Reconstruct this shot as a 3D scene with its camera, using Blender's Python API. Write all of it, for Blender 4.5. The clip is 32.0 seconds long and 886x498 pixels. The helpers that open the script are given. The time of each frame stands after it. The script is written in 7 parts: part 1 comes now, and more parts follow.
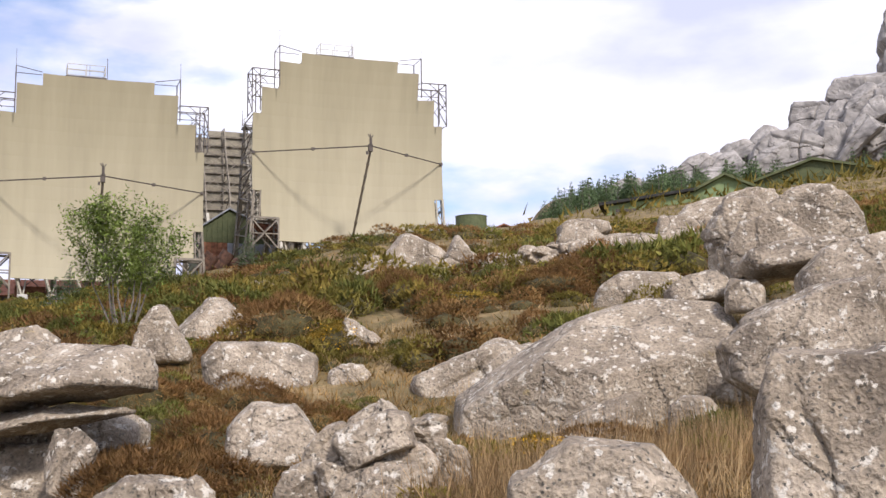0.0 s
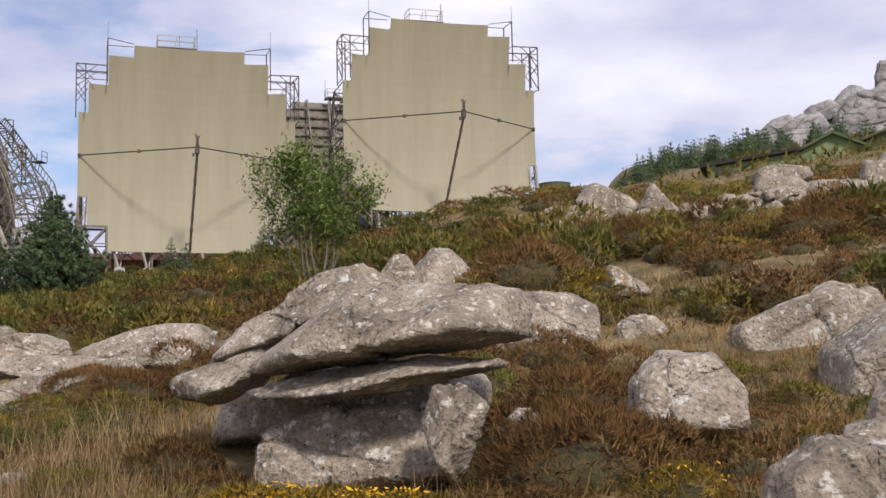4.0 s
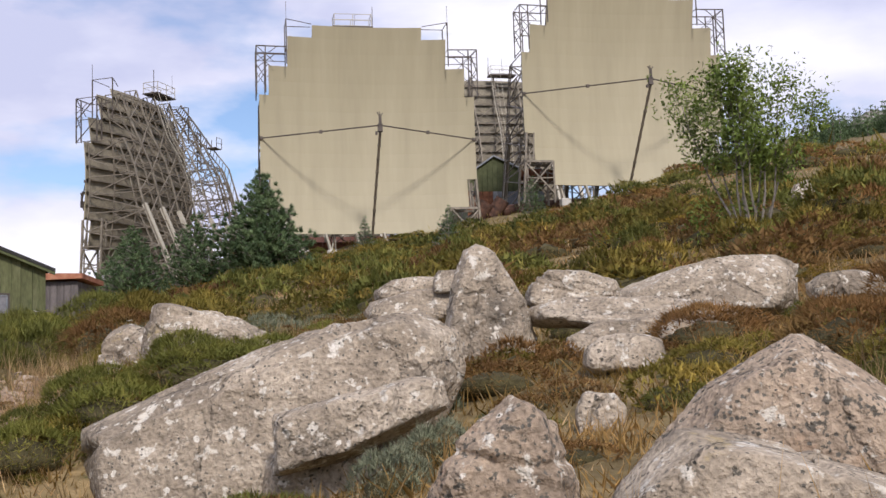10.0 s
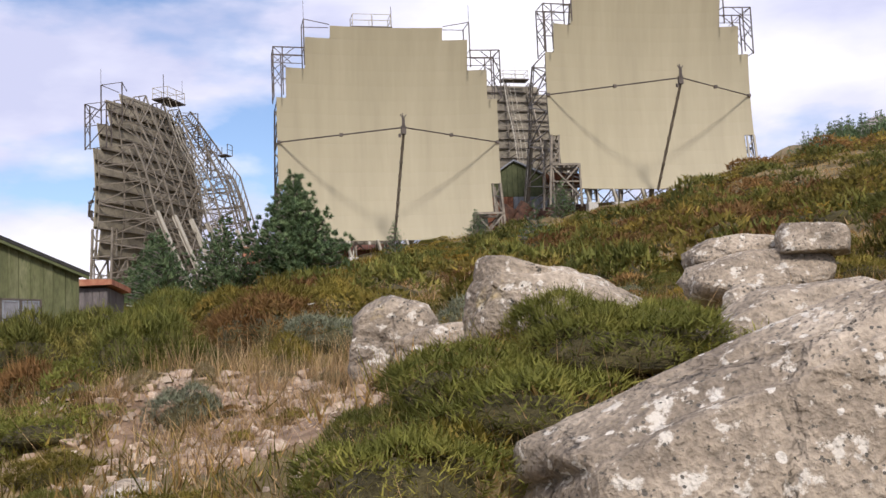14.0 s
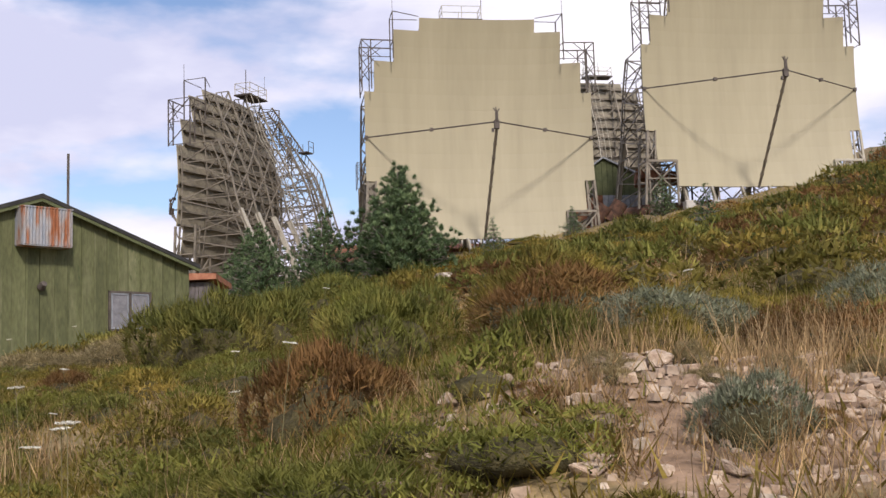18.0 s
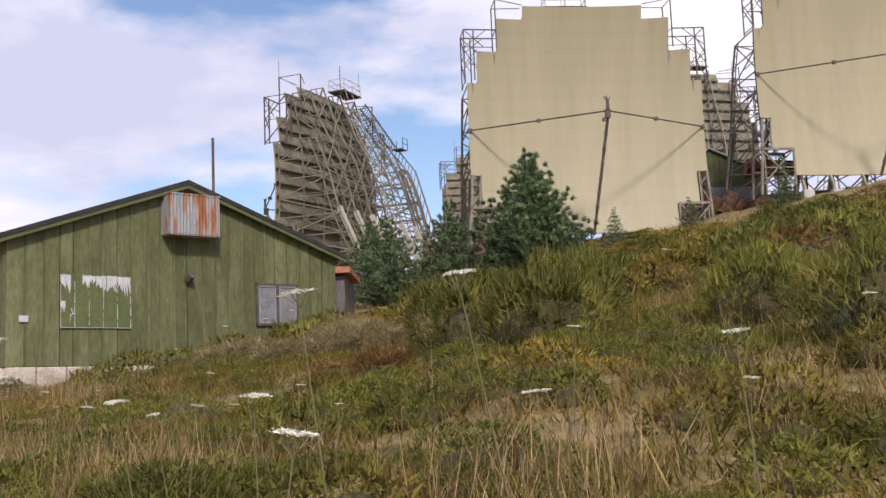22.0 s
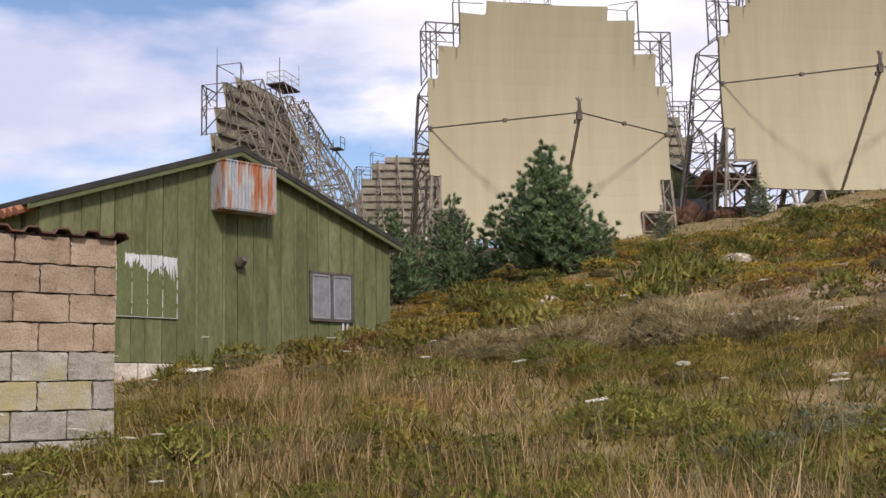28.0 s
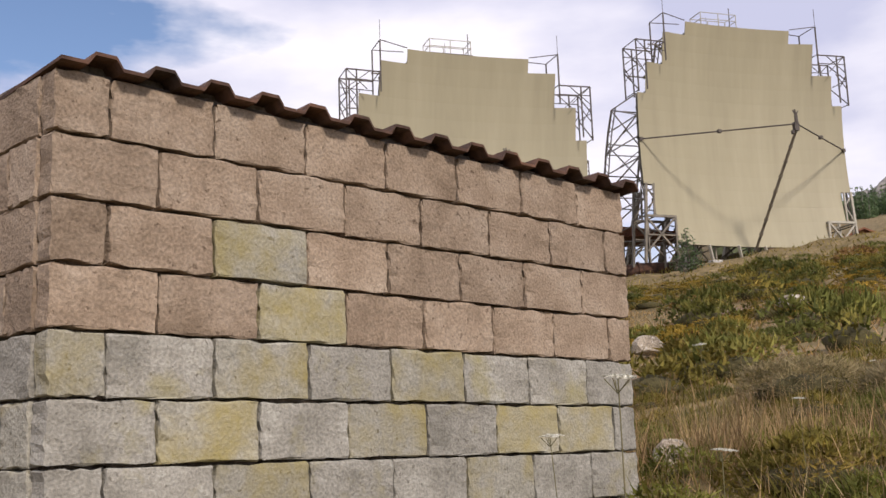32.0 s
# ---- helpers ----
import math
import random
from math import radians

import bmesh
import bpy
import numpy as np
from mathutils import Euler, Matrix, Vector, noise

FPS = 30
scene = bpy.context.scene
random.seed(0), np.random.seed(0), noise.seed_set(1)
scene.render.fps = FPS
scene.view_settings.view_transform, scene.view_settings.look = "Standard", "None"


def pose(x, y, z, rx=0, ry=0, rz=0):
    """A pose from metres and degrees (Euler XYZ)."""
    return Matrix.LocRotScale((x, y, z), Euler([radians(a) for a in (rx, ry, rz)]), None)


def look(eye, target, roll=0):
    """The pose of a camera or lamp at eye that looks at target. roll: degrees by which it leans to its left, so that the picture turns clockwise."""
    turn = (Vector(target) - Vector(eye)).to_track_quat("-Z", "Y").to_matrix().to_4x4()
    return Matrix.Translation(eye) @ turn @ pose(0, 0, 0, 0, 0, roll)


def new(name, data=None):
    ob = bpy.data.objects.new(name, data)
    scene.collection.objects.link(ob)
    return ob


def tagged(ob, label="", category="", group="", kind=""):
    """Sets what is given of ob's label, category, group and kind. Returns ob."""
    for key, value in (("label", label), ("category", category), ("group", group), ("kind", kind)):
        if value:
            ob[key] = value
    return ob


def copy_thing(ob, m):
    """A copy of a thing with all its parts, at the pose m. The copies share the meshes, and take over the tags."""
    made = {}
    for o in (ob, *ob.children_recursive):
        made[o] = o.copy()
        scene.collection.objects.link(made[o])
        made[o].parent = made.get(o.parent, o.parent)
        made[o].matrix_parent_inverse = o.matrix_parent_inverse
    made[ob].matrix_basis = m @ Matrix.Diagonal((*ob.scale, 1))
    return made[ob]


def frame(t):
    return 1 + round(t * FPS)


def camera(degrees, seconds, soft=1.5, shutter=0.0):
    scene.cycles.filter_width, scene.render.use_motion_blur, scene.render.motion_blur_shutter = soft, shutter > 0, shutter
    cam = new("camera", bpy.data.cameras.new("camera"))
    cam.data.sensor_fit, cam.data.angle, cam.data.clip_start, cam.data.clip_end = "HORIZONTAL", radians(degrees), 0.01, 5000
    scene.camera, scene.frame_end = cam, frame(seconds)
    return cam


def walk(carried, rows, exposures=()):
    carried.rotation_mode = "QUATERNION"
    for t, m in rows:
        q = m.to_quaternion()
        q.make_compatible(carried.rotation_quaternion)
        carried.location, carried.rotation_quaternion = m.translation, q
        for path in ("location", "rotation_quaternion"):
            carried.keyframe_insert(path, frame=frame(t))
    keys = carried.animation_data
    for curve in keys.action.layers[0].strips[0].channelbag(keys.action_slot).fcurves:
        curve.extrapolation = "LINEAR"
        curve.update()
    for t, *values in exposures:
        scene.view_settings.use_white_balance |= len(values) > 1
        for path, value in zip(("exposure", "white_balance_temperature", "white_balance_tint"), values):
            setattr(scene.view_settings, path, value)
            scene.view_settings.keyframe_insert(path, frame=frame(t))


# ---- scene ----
cam = camera(42.0, 32.0)
PATH = [
    (0, (-0.885, 1.638, 1.609), (-0.904, 3.619, 1.882), -0.7),
    (0.5, (-1.253, 1.856, 1.593), (-1.315, 3.837, 1.861), -1.3),
    (1, (-1.574, 2.03, 1.577), (-1.673, 4.011, 1.838), -1.8),
    (1.5, (-1.81, 2.141, 1.546), (-1.937, 4.119, 1.815), -2.7),
    (2, (-2.114, 2.369, 1.541), (-2.255, 4.343, 1.834), -2.7),
    (2.5, (-2.396, 2.551, 1.532), (-2.551, 4.525, 1.811), -2.1),
    (4.5, (-3.612, 3.554, 1.5), (-3.749, 5.537, 1.721), -1.0),
    (5, (-3.95, 3.714, 1.476), (-4.123, 5.693, 1.707), -1.3),
    (5.5, (-4.276, 3.797, 1.462), (-4.466, 5.778, 1.656), -0.5),
    (6, (-4.594, 3.97, 1.441), (-4.835, 5.943, 1.662), -1.2),
    (6.5, (-5.002, 4.252, 1.431), (-5.268, 6.222, 1.649), -1.3),
    (7, (-5.346, 4.414, 1.413), (-5.623, 6.382, 1.635), -1.6),
    (7.5, (-5.705, 4.594, 1.391), (-6.02, 6.558, 1.604), -1.6),
    (8, (-6.108, 4.811, 1.384), (-6.429, 6.773, 1.597), -1.9),
    (8.5, (-6.491, 5.011, 1.37), (-6.814, 6.974, 1.575), -1.7),
    (9, (-6.894, 5.233, 1.358), (-7.235, 7.194, 1.558), -1.7),
    (9.5, (-7.306, 5.462, 1.346), (-7.633, 7.424, 1.55), -1.5),
    (10, (-7.716, 5.727, 1.335), (-8.083, 7.682, 1.541), -1.9),
    (10.5, (-8.163, 6.048, 1.327), (-8.551, 7.999, 1.525), -1.9),
    (11, (-8.592, 6.39, 1.313), (-8.981, 8.342, 1.508), -1.7),
    (11.5, (-9.014, 6.708, 1.303), (-9.372, 8.667, 1.484), -1.2),
    (12, (-9.399, 6.969, 1.294), (-9.773, 8.925, 1.479), -0.9),
    (12.5, (-9.764, 7.26, 1.285), (-10.131, 9.216, 1.482), -1.3),
    (13, (-10.108, 7.467, 1.272), (-10.482, 9.42, 1.486), -1.9),
    (13.5, (-10.456, 7.799, 1.261), (-10.819, 9.753, 1.487), -2.2),
    (15.5, (-11.699, 9.27, 1.294), (-12.026, 11.23, 1.521), -2.5),
    (16, (-12.039, 9.462, 1.295), (-12.389, 11.418, 1.525), -2.4),
    (16.5, (-12.414, 9.678, 1.291), (-12.782, 11.63, 1.52), -2.4),
    (17, (-12.817, 9.925, 1.28), (-13.212, 11.873, 1.501), -2.1),
    (17.5, (-13.237, 10.235, 1.289), (-13.646, 12.181, 1.508), -1.9),
    (18, (-13.669, 10.495, 1.291), (-14.119, 12.429, 1.529), -1.8),
    (18.5, (-14.113, 10.841, 1.283), (-14.519, 12.786, 1.513), -1.5),
    (19, (-14.479, 11.002, 1.228), (-14.955, 12.927, 1.488), -2.4),
    (19.5, (-14.88, 11.246, 1.232), (-15.329, 13.178, 1.489), -2.0),
    (20, (-15.355, 11.526, 1.258), (-15.769, 13.463, 1.532), -1.8),
    (20.5, (-15.852, 11.771, 1.245), (-16.343, 13.695, 1.486), -2.1),
    (21, (-16.326, 12.001, 1.243), (-16.818, 13.923, 1.496), -2.3),
    (21.5, (-16.719, 12.08, 1.25), (-17.265, 13.987, 1.501), -2.3),
    (22, (-17.181, 12.244, 1.201), (-17.74, 14.148, 1.448), -2.2),
    (22.5, (-17.749, 12.538, 1.232), (-18.37, 14.423, 1.473), -2.2),
    (23, (-18.313, 12.699, 1.203), (-18.99, 14.567, 1.435), -2.3),
    (23.5, (-18.817, 12.895, 1.231), (-19.498, 14.761, 1.469), -2.6),
    (24, (-19.269, 13.099, 1.212), (-19.915, 14.976, 1.457), -2.4),
    (24.5, (-19.743, 13.305, 1.217), (-20.41, 15.178, 1.435), -1.9),
    (25, (-20.305, 13.607, 1.238), (-20.867, 15.51, 1.488), -1.0),
    (25.5, (-20.895, 13.856, 1.223), (-21.438, 15.763, 1.489), -1.2),
    (26, (-21.461, 14.16, 1.219), (-21.96, 16.075, 1.505), -1.6),
    (26.5, (-22.062, 14.501, 1.218), (-22.497, 16.434, 1.496), -1.7),
    (28.5, (-24.097, 15.493, 1.252), (-24.415, 17.45, 1.516), -1.2),
    (29, (-24.643, 15.791, 1.204), (-24.913, 17.747, 1.522), -1.2),
    (29.5, (-25.217, 16.103, 1.216), (-25.451, 18.059, 1.56), -1.5),
    (30, (-25.796, 16.458, 1.219), (-25.982, 18.42, 1.559), -1.9),
    (30.5, (-26.422, 16.972, 1.26), (-26.548, 18.936, 1.613), -1.8),
    (31, (-26.944, 17.181, 1.257), (-27.058, 19.145, 1.618), -1.5),
    (31.5, (-27.459, 17.358, 1.235), (-27.571, 19.32, 1.603), -2.0),
    (32, (-28.008, 17.59, 1.226), (-28.111, 19.554, 1.59), -2.0),
]
EXPOSURES = [(0, 0.5), (0.4, 0.3), (0.9, -0.13), (2, -0.05), (6, 0.1), (9, 0.2), (13, 0.3), (16, 0.34), (20, 0.31), (26, 0.3), (30, 0.28), (32, 0.18)]
walk(cam, [(t, look(eye, target, roll)) for t, eye, target, roll in PATH], [(t, stops, 6500 if t > 13 else 6250, 18) for t, stops in EXPOSURES])

# ---- sky and light ----
SUN_AZ, SUN_EL = radians(-62), radians(41.5)
world = bpy.data.worlds.new("sky")
scene.world = world
world.use_nodes = True


def link(nt, a, b):
    nt.links.new(a, b)


def build_sky():
    nt = world.node_tree
    nt.nodes.clear()
    n = nt.nodes.new
    out, bg = n("ShaderNodeOutputWorld"), n("ShaderNodeBackground")
    sky = n("ShaderNodeTexSky")
    sky.sky_type, sky.sun_disc = "NISHITA", False
    sky.sun_elevation, sky.sun_rotation = SUN_EL, math.pi / 2 - SUN_AZ
    sky.air_density, sky.dust_density, sky.ozone_density = 1.0, 0.6, 2.5
    co, mp = n("ShaderNodeTexCoord"), n("ShaderNodeMapping")
    mp.inputs["Location"].default_value = (0.35, 0.1, 0.62)
    mp.inputs["Scale"].default_value = (1.0, 1.0, 2.6)
    big, fine = n("ShaderNodeTexNoise"), n("ShaderNodeTexNoise")
    big.inputs["Scale"].default_value, big.inputs["Detail"].default_value, big.inputs["Roughness"].default_value = 2.3, 7, 0.52
    fine.inputs["Scale"].default_value, fine.inputs["Detail"].default_value = 3.4, 6
    ramp, shade = n("ShaderNodeValToRGB"), n("ShaderNodeValToRGB")
    ramp.color_ramp.elements[0].position, ramp.color_ramp.elements[1].position = 0.92, 1.12
    shade.color_ramp.elements[0].position, shade.color_ramp.elements[1].position = 0.38, 0.64
    shade.color_ramp.elements[0].color, shade.color_ramp.elements[1].color = (4.6, 4.9, 6.2, 1), (8.3, 8.3, 8.5, 1)
    mix = n("ShaderNodeMix")
    mix.data_type = "RGBA"
    link(nt, co.outputs["Generated"], mp.inputs["Vector"])
    link(nt, mp.outputs["Vector"], big.inputs["Vector"])
    link(nt, mp.outputs["Vector"], fine.inputs["Vector"])
    # more cloud high up and at the horizon, a clearer band between
    sep, band, add = n("ShaderNodeSeparateXYZ"), n("ShaderNodeValToRGB"), n("ShaderNodeMath")
    e = band.color_ramp.elements
    for p, v in ((0.0, 0.62), (0.10, 0.55), (0.17, 0.40), (0.205, 0.44), (0.25, 0.58), (0.34, 0.55), (0.6, 0.5)):
        k = e.new(p)
        k.color = (v, v, v, 1)
    e.remove(e[0])
    e.remove(e[-1])
    add.operation = "ADD"
    link(nt, co.outputs["Generated"], sep.inputs["Vector"])
    link(nt, sep.outputs["Z"], band.inputs["Fac"])
    link(nt, band.outputs["Color"], add.inputs[0])
    link(nt, big.outputs["Fac"], add.inputs[1])
    # heavier cloud towards the west
    west, more = n("ShaderNodeMapRange"), n("ShaderNodeMath")
    west.inputs["From Min"].default_value, west.inputs["From Max"].default_value, west.inputs["To Max"].default_value = -0.40, -0.65, 0.10
    more.operation = "ADD"
    link(nt, sep.outputs["X"], west.inputs["Value"])
    link(nt, add.outputs["Value"], more.inputs[0])
    link(nt, west.outputs["Result"], more.inputs[1])
    link(nt, more.outputs["Value"], ramp.inputs["Fac"])
    link(nt, fine.outputs["Fac"], shade.inputs["Fac"])
    link(nt, ramp.outputs["Color"], mix.inputs["Factor"])
    link(nt, sky.outputs["Color"], mix.inputs[6])
    link(nt, shade.outputs["Color"], mix.inputs[7])
    link(nt, mix.outputs[2], bg.inputs["Color"])
    bg.inputs["Strength"].default_value = 0.115
    link(nt, bg.outputs["Background"], out.inputs["Surface"])


build_sky()
sun = new("sun", bpy.data.lights.new("sun", "SUN"))
sun.data.energy, sun.data.angle, sun.data.color = 3.1, radians(7), (1.0, 0.94, 0.84)
sun.matrix_world = look((0, 0, 60), (-math.cos(SUN_EL) * math.cos(SUN_AZ), -math.cos(SUN_EL) * math.sin(SUN_AZ), 60 - math.sin(SUN_EL)))


# ---- materials ----
def mat(name, ramp, scale=4.0, detail=6, rough=0.85, metal=0.0, bump=0.3, bump_scale=30.0, coords="Object", spots=None, stretch=None, rand=0.0, spec=0.3, shift=False, island=0.0, mottle=0.55, discs=None, cracks=0.0, leaf=0.0):
    """A node material: base colours through two sizes of noise, fine relief, optional spots (colour, scale, threshold)."""
    m = bpy.data.materials.new(name)
    m.use_nodes = True
    nt = m.node_tree
    n = nt.nodes.new
    bsdf = nt.nodes["Principled BSDF"]
    bsdf.inputs["Roughness"].default_value, bsdf.inputs["Metallic"].default_value = rough, metal
    bsdf.inputs["Specular IOR Level"].default_value = spec
    co, mp = n("ShaderNodeTexCoord"), n("ShaderNodeMapping")
    link(nt, co.outputs[coords], mp.inputs["Vector"])
    if shift:
        oj, sh = n("ShaderNodeObjectInfo"), n("ShaderNodeVectorMath")
        sh.operation, sh.inputs[1].default_value = "MULTIPLY", (60, 37, 23)
        link(nt, oj.outputs["Random"], sh.inputs[0])
        link(nt, sh.outputs["Vector"], mp.inputs["Location"])
    if stretch:
        mp.inputs["Scale"].default_value = stretch
    a, b = n("ShaderNodeTexNoise"), n("ShaderNodeTexNoise")
    a.inputs["Scale"].default_value, a.inputs["Detail"].default_value, a.inputs["Roughness"].default_value = scale, detail, 0.6
    b.inputs["Scale"].default_value, b.inputs["Detail"].default_value = bump_scale, 4
    for t in (a, b):
        link(nt, mp.outputs["Vector"], t.inputs["Vector"])
    cr = n("ShaderNodeValToRGB")
    e = cr.color_ramp.elements
    while len(e) < len(ramp):
        e.new(0.5)
    for k, c in enumerate(ramp):
        e[k].position = 0.3 + 0.4 * k / max(1, len(ramp) - 1)
        e[k].color = (*c, 1)
    link(nt, a.outputs["Fac"], cr.inputs["Fac"])
    col = cr.outputs["Color"]
    # fine mottling
    mul = n("ShaderNodeMix")
    mul.data_type, mul.blend_type = "RGBA", "MULTIPLY"
    mul.inputs["Factor"].default_value = mottle
    g = n("ShaderNodeValToRGB")
    g.color_ramp.elements[0].position, g.color_ramp.elements[1].position = 0.25, 0.7
    g.color_ramp.elements[0].color, g.color_ramp.elements[1].color = (0.45, 0.45, 0.45, 1), (1.25, 1.25, 1.25, 1)
    link(nt, b.outputs["Fac"], g.inputs["Fac"])
    link(nt, col, mul.inputs[6])
    link(nt, g.outputs["Color"], mul.inputs[7])
    col = mul.outputs[2]
    for colour, sc, th, soft in spots or ():
        v = n("ShaderNodeTexNoise")
        v.inputs["Scale"].default_value, v.inputs["Detail"].default_value, v.inputs["Roughness"].default_value = sc, 5, 0.65
        link(nt, mp.outputs["Vector"], v.inputs["Vector"])
        r = n("ShaderNodeValToRGB")
        r.color_ramp.elements[0].position, r.color_ramp.elements[1].position = th, th + soft
        link(nt, v.outputs["Fac"], r.inputs["Fac"])
        mx = n("ShaderNodeMix")
        mx.data_type = "RGBA"
        link(nt, r.outputs["Color"], mx.inputs["Factor"])
        link(nt, col, mx.inputs[6])
        mx.inputs[7].default_value = (*colour, 1)
        col = mx.outputs[2]
    for colour, sc, size, cover in discs or ():
        vo, nz, ds = n("ShaderNodeTexVoronoi"), n("ShaderNodeTexNoise"), n("ShaderNodeVectorMath")
        vo.inputs["Scale"].default_value, vo.inputs["Randomness"].default_value = sc, 1.0
        nz.inputs["Scale"].default_value, nz.inputs["Detail"].default_value = sc * 2.2, 5
        ds.operation = "MULTIPLY_ADD"
        ds.inputs[1].default_value = (0.35 / sc * 2, 0.35 / sc * 2, 0.35 / sc * 2)
        link(nt, nz.outputs["Color"], ds.inputs[0])
        link(nt, mp.outputs["Vector"], ds.inputs[2])
        link(nt, ds.outputs["Vector"], vo.inputs["Vector"])
        lt, sp, gt, an, mx = n("ShaderNodeMapRange"), n("ShaderNodeSeparateColor"), n("ShaderNodeMath"), n("ShaderNodeMath"), n("ShaderNodeMix")
        lt.inputs["From Min"].default_value, lt.inputs["From Max"].default_value = size, size - 0.06
        link(nt, vo.outputs["Distance"], lt.inputs["Value"])
        link(nt, vo.outputs["Color"], sp.inputs["Color"])
        gt.operation, gt.inputs[1].default_value = "LESS_THAN", cover
        link(nt, sp.outputs["Red"], gt.inputs[0])
        an.operation = "MULTIPLY"
        link(nt, lt.outputs["Result"], an.inputs[0])
        link(nt, gt.outputs["Value"], an.inputs[1])
        mx.data_type = "RGBA"
        link(nt, an.outputs["Value"], mx.inputs["Factor"])
        link(nt, col, mx.inputs[6])
        mx.inputs[7].default_value = (*colour, 1)
        col = mx.outputs[2]
    if rand:
        oi, hv, rr = n("ShaderNodeObjectInfo"), n("ShaderNodeHueSaturation"), n("ShaderNodeMapRange")
        rr.inputs["To Min"].default_value, rr.inputs["To Max"].default_value = 1 - rand, 1 + rand
        link(nt, oi.outputs["Random"], rr.inputs["Value"])
        link(nt, rr.outputs["Result"], hv.inputs["Value"])
        link(nt, col, hv.inputs["Color"])
        col = hv.outputs["Color"]
    if island:
        ge, hv, rr = n("ShaderNodeNewGeometry"), n("ShaderNodeHueSaturation"), n("ShaderNodeMapRange")
        rr.inputs["To Min"].default_value, rr.inputs["To Max"].default_value = 1 - island, 1 + island
        link(nt, ge.outputs["Random Per Island"], rr.inputs["Value"])
        link(nt, rr.outputs["Result"], hv.inputs["Value"])
        link(nt, col, hv.inputs["Color"])
        col = hv.outputs["Color"]
    link(nt, col, bsdf.inputs["Base Color"])
    if bump:
        bp = n("ShaderNodeBump")
        bp.inputs["Strength"].default_value = bump
        bp.inputs["Distance"].default_value = 0.03
        link(nt, b.outputs["Fac"], bp.inputs["Height"])
        link(nt, bp.outputs["Normal"], bsdf.inputs["Normal"])
        if cracks:
            wn, wv, vo, mr, b2, mid, b3 = n("ShaderNodeTexNoise"), n("ShaderNodeVectorMath"), n("ShaderNodeTexVoronoi"), n("ShaderNodeMapRange"), n("ShaderNodeBump"), n("ShaderNodeTexNoise"), n("ShaderNodeBump")
            wn.inputs["Scale"].default_value, wn.inputs["Detail"].default_value = 2.5, 6
            wv.operation, wv.inputs[1].default_value = "MULTIPLY_ADD", (0.35, 0.35, 0.35)
            link(nt, mp.outputs["Vector"], wn.inputs["Vector"])
            link(nt, wn.outputs["Color"], wv.inputs[0])
            link(nt, mp.outputs["Vector"], wv.inputs[2])
            vo.feature, vo.inputs["Scale"].default_value = "DISTANCE_TO_EDGE", cracks
            link(nt, wv.outputs["Vector"], vo.inputs["Vector"])
            mr.inputs["From Min"].default_value, mr.inputs["From Max"].default_value = 0.0, 0.035
            link(nt, vo.outputs["Distance"], mr.inputs["Value"])
            b2.inputs["Strength"].default_value, b2.inputs["Distance"].default_value = 0.9, 0.03
            link(nt, mr.outputs["Result"], b2.inputs["Height"])
            mid.inputs["Scale"].default_value, mid.inputs["Detail"].default_value, mid.inputs["Roughness"].default_value = 7.0, 9, 0.65
            link(nt, mp.outputs["Vector"], mid.inputs["Vector"])
            b3.inputs["Strength"].default_value, b3.inputs["Distance"].default_value = 0.6, 0.06
            link(nt, mid.outputs["Fac"], b3.inputs["Height"])
            link(nt, b2.outputs["Normal"], b3.inputs["Normal"])
            link(nt, b3.outputs["Normal"], bp.inputs["Normal"])
    if leaf:
        # thin leaves let part of the light through
        thin, both, out = n("ShaderNodeBsdfTranslucent"), n("ShaderNodeMixShader"), nt.nodes["Material Output"]
        link(nt, col, thin.inputs["Color"])
        both.inputs["Fac"].default_value = leaf
        link(nt, bsdf.outputs["BSDF"], both.inputs[1])
        link(nt, thin.outputs["BSDF"], both.inputs[2])
        link(nt, both.outputs["Shader"], out.inputs["Surface"])
    return m


M_ROCK = mat("granite", [(0.172, 0.139, 0.103), (0.333, 0.275, 0.202), (0.531, 0.451, 0.346)], 2.2, 12, 0.92, bump=1.0, bump_scale=34, shift=True, mottle=0.75, cracks=1.1,
             spots=[((0.105, 0.092, 0.074), 1.6, 0.60, 0.14), ((0.58, 0.535, 0.45), 11.0, 0.57, 0.06), ((0.10, 0.09, 0.072), 24.0, 0.61, 0.05), ((0.40, 0.31, 0.13), 3.1, 0.665, 0.1), ((0.64, 0.60, 0.52), 4.0, 0.64, 0.05)],
             discs=[((0.60, 0.56, 0.48), 19.0, 0.34, 0.09), ((0.10, 0.092, 0.076), 42.0, 0.34, 0.14)])
M_ROCK_O = mat("granite_orange", [(0.193, 0.148, 0.107), (0.352, 0.274, 0.196), (0.484, 0.387, 0.283)], 2.2, 12, 0.92, bump=1.0, bump_scale=34, shift=True, mottle=0.75, cracks=1.1,
               spots=[((0.41, 0.26, 0.155), 2.4, 0.55, 0.2), ((0.10, 0.09, 0.072), 20.0, 0.57, 0.05), ((0.56, 0.52, 0.44), 11.0, 0.585, 0.05), ((0.62, 0.58, 0.50), 4.0, 0.66, 0.05)],
               discs=[((0.58, 0.53, 0.45), 19.0, 0.34, 0.12), ((0.11, 0.10, 0.082), 40.0, 0.36, 0.3)])
M_STONE = mat("pale_stone", [(0.233, 0.161, 0.109), (0.389, 0.293, 0.209), (0.524, 0.449, 0.351)], 5, 6, 0.95, bump=0.4, bump_scale=30, shift=True, island=0.25)
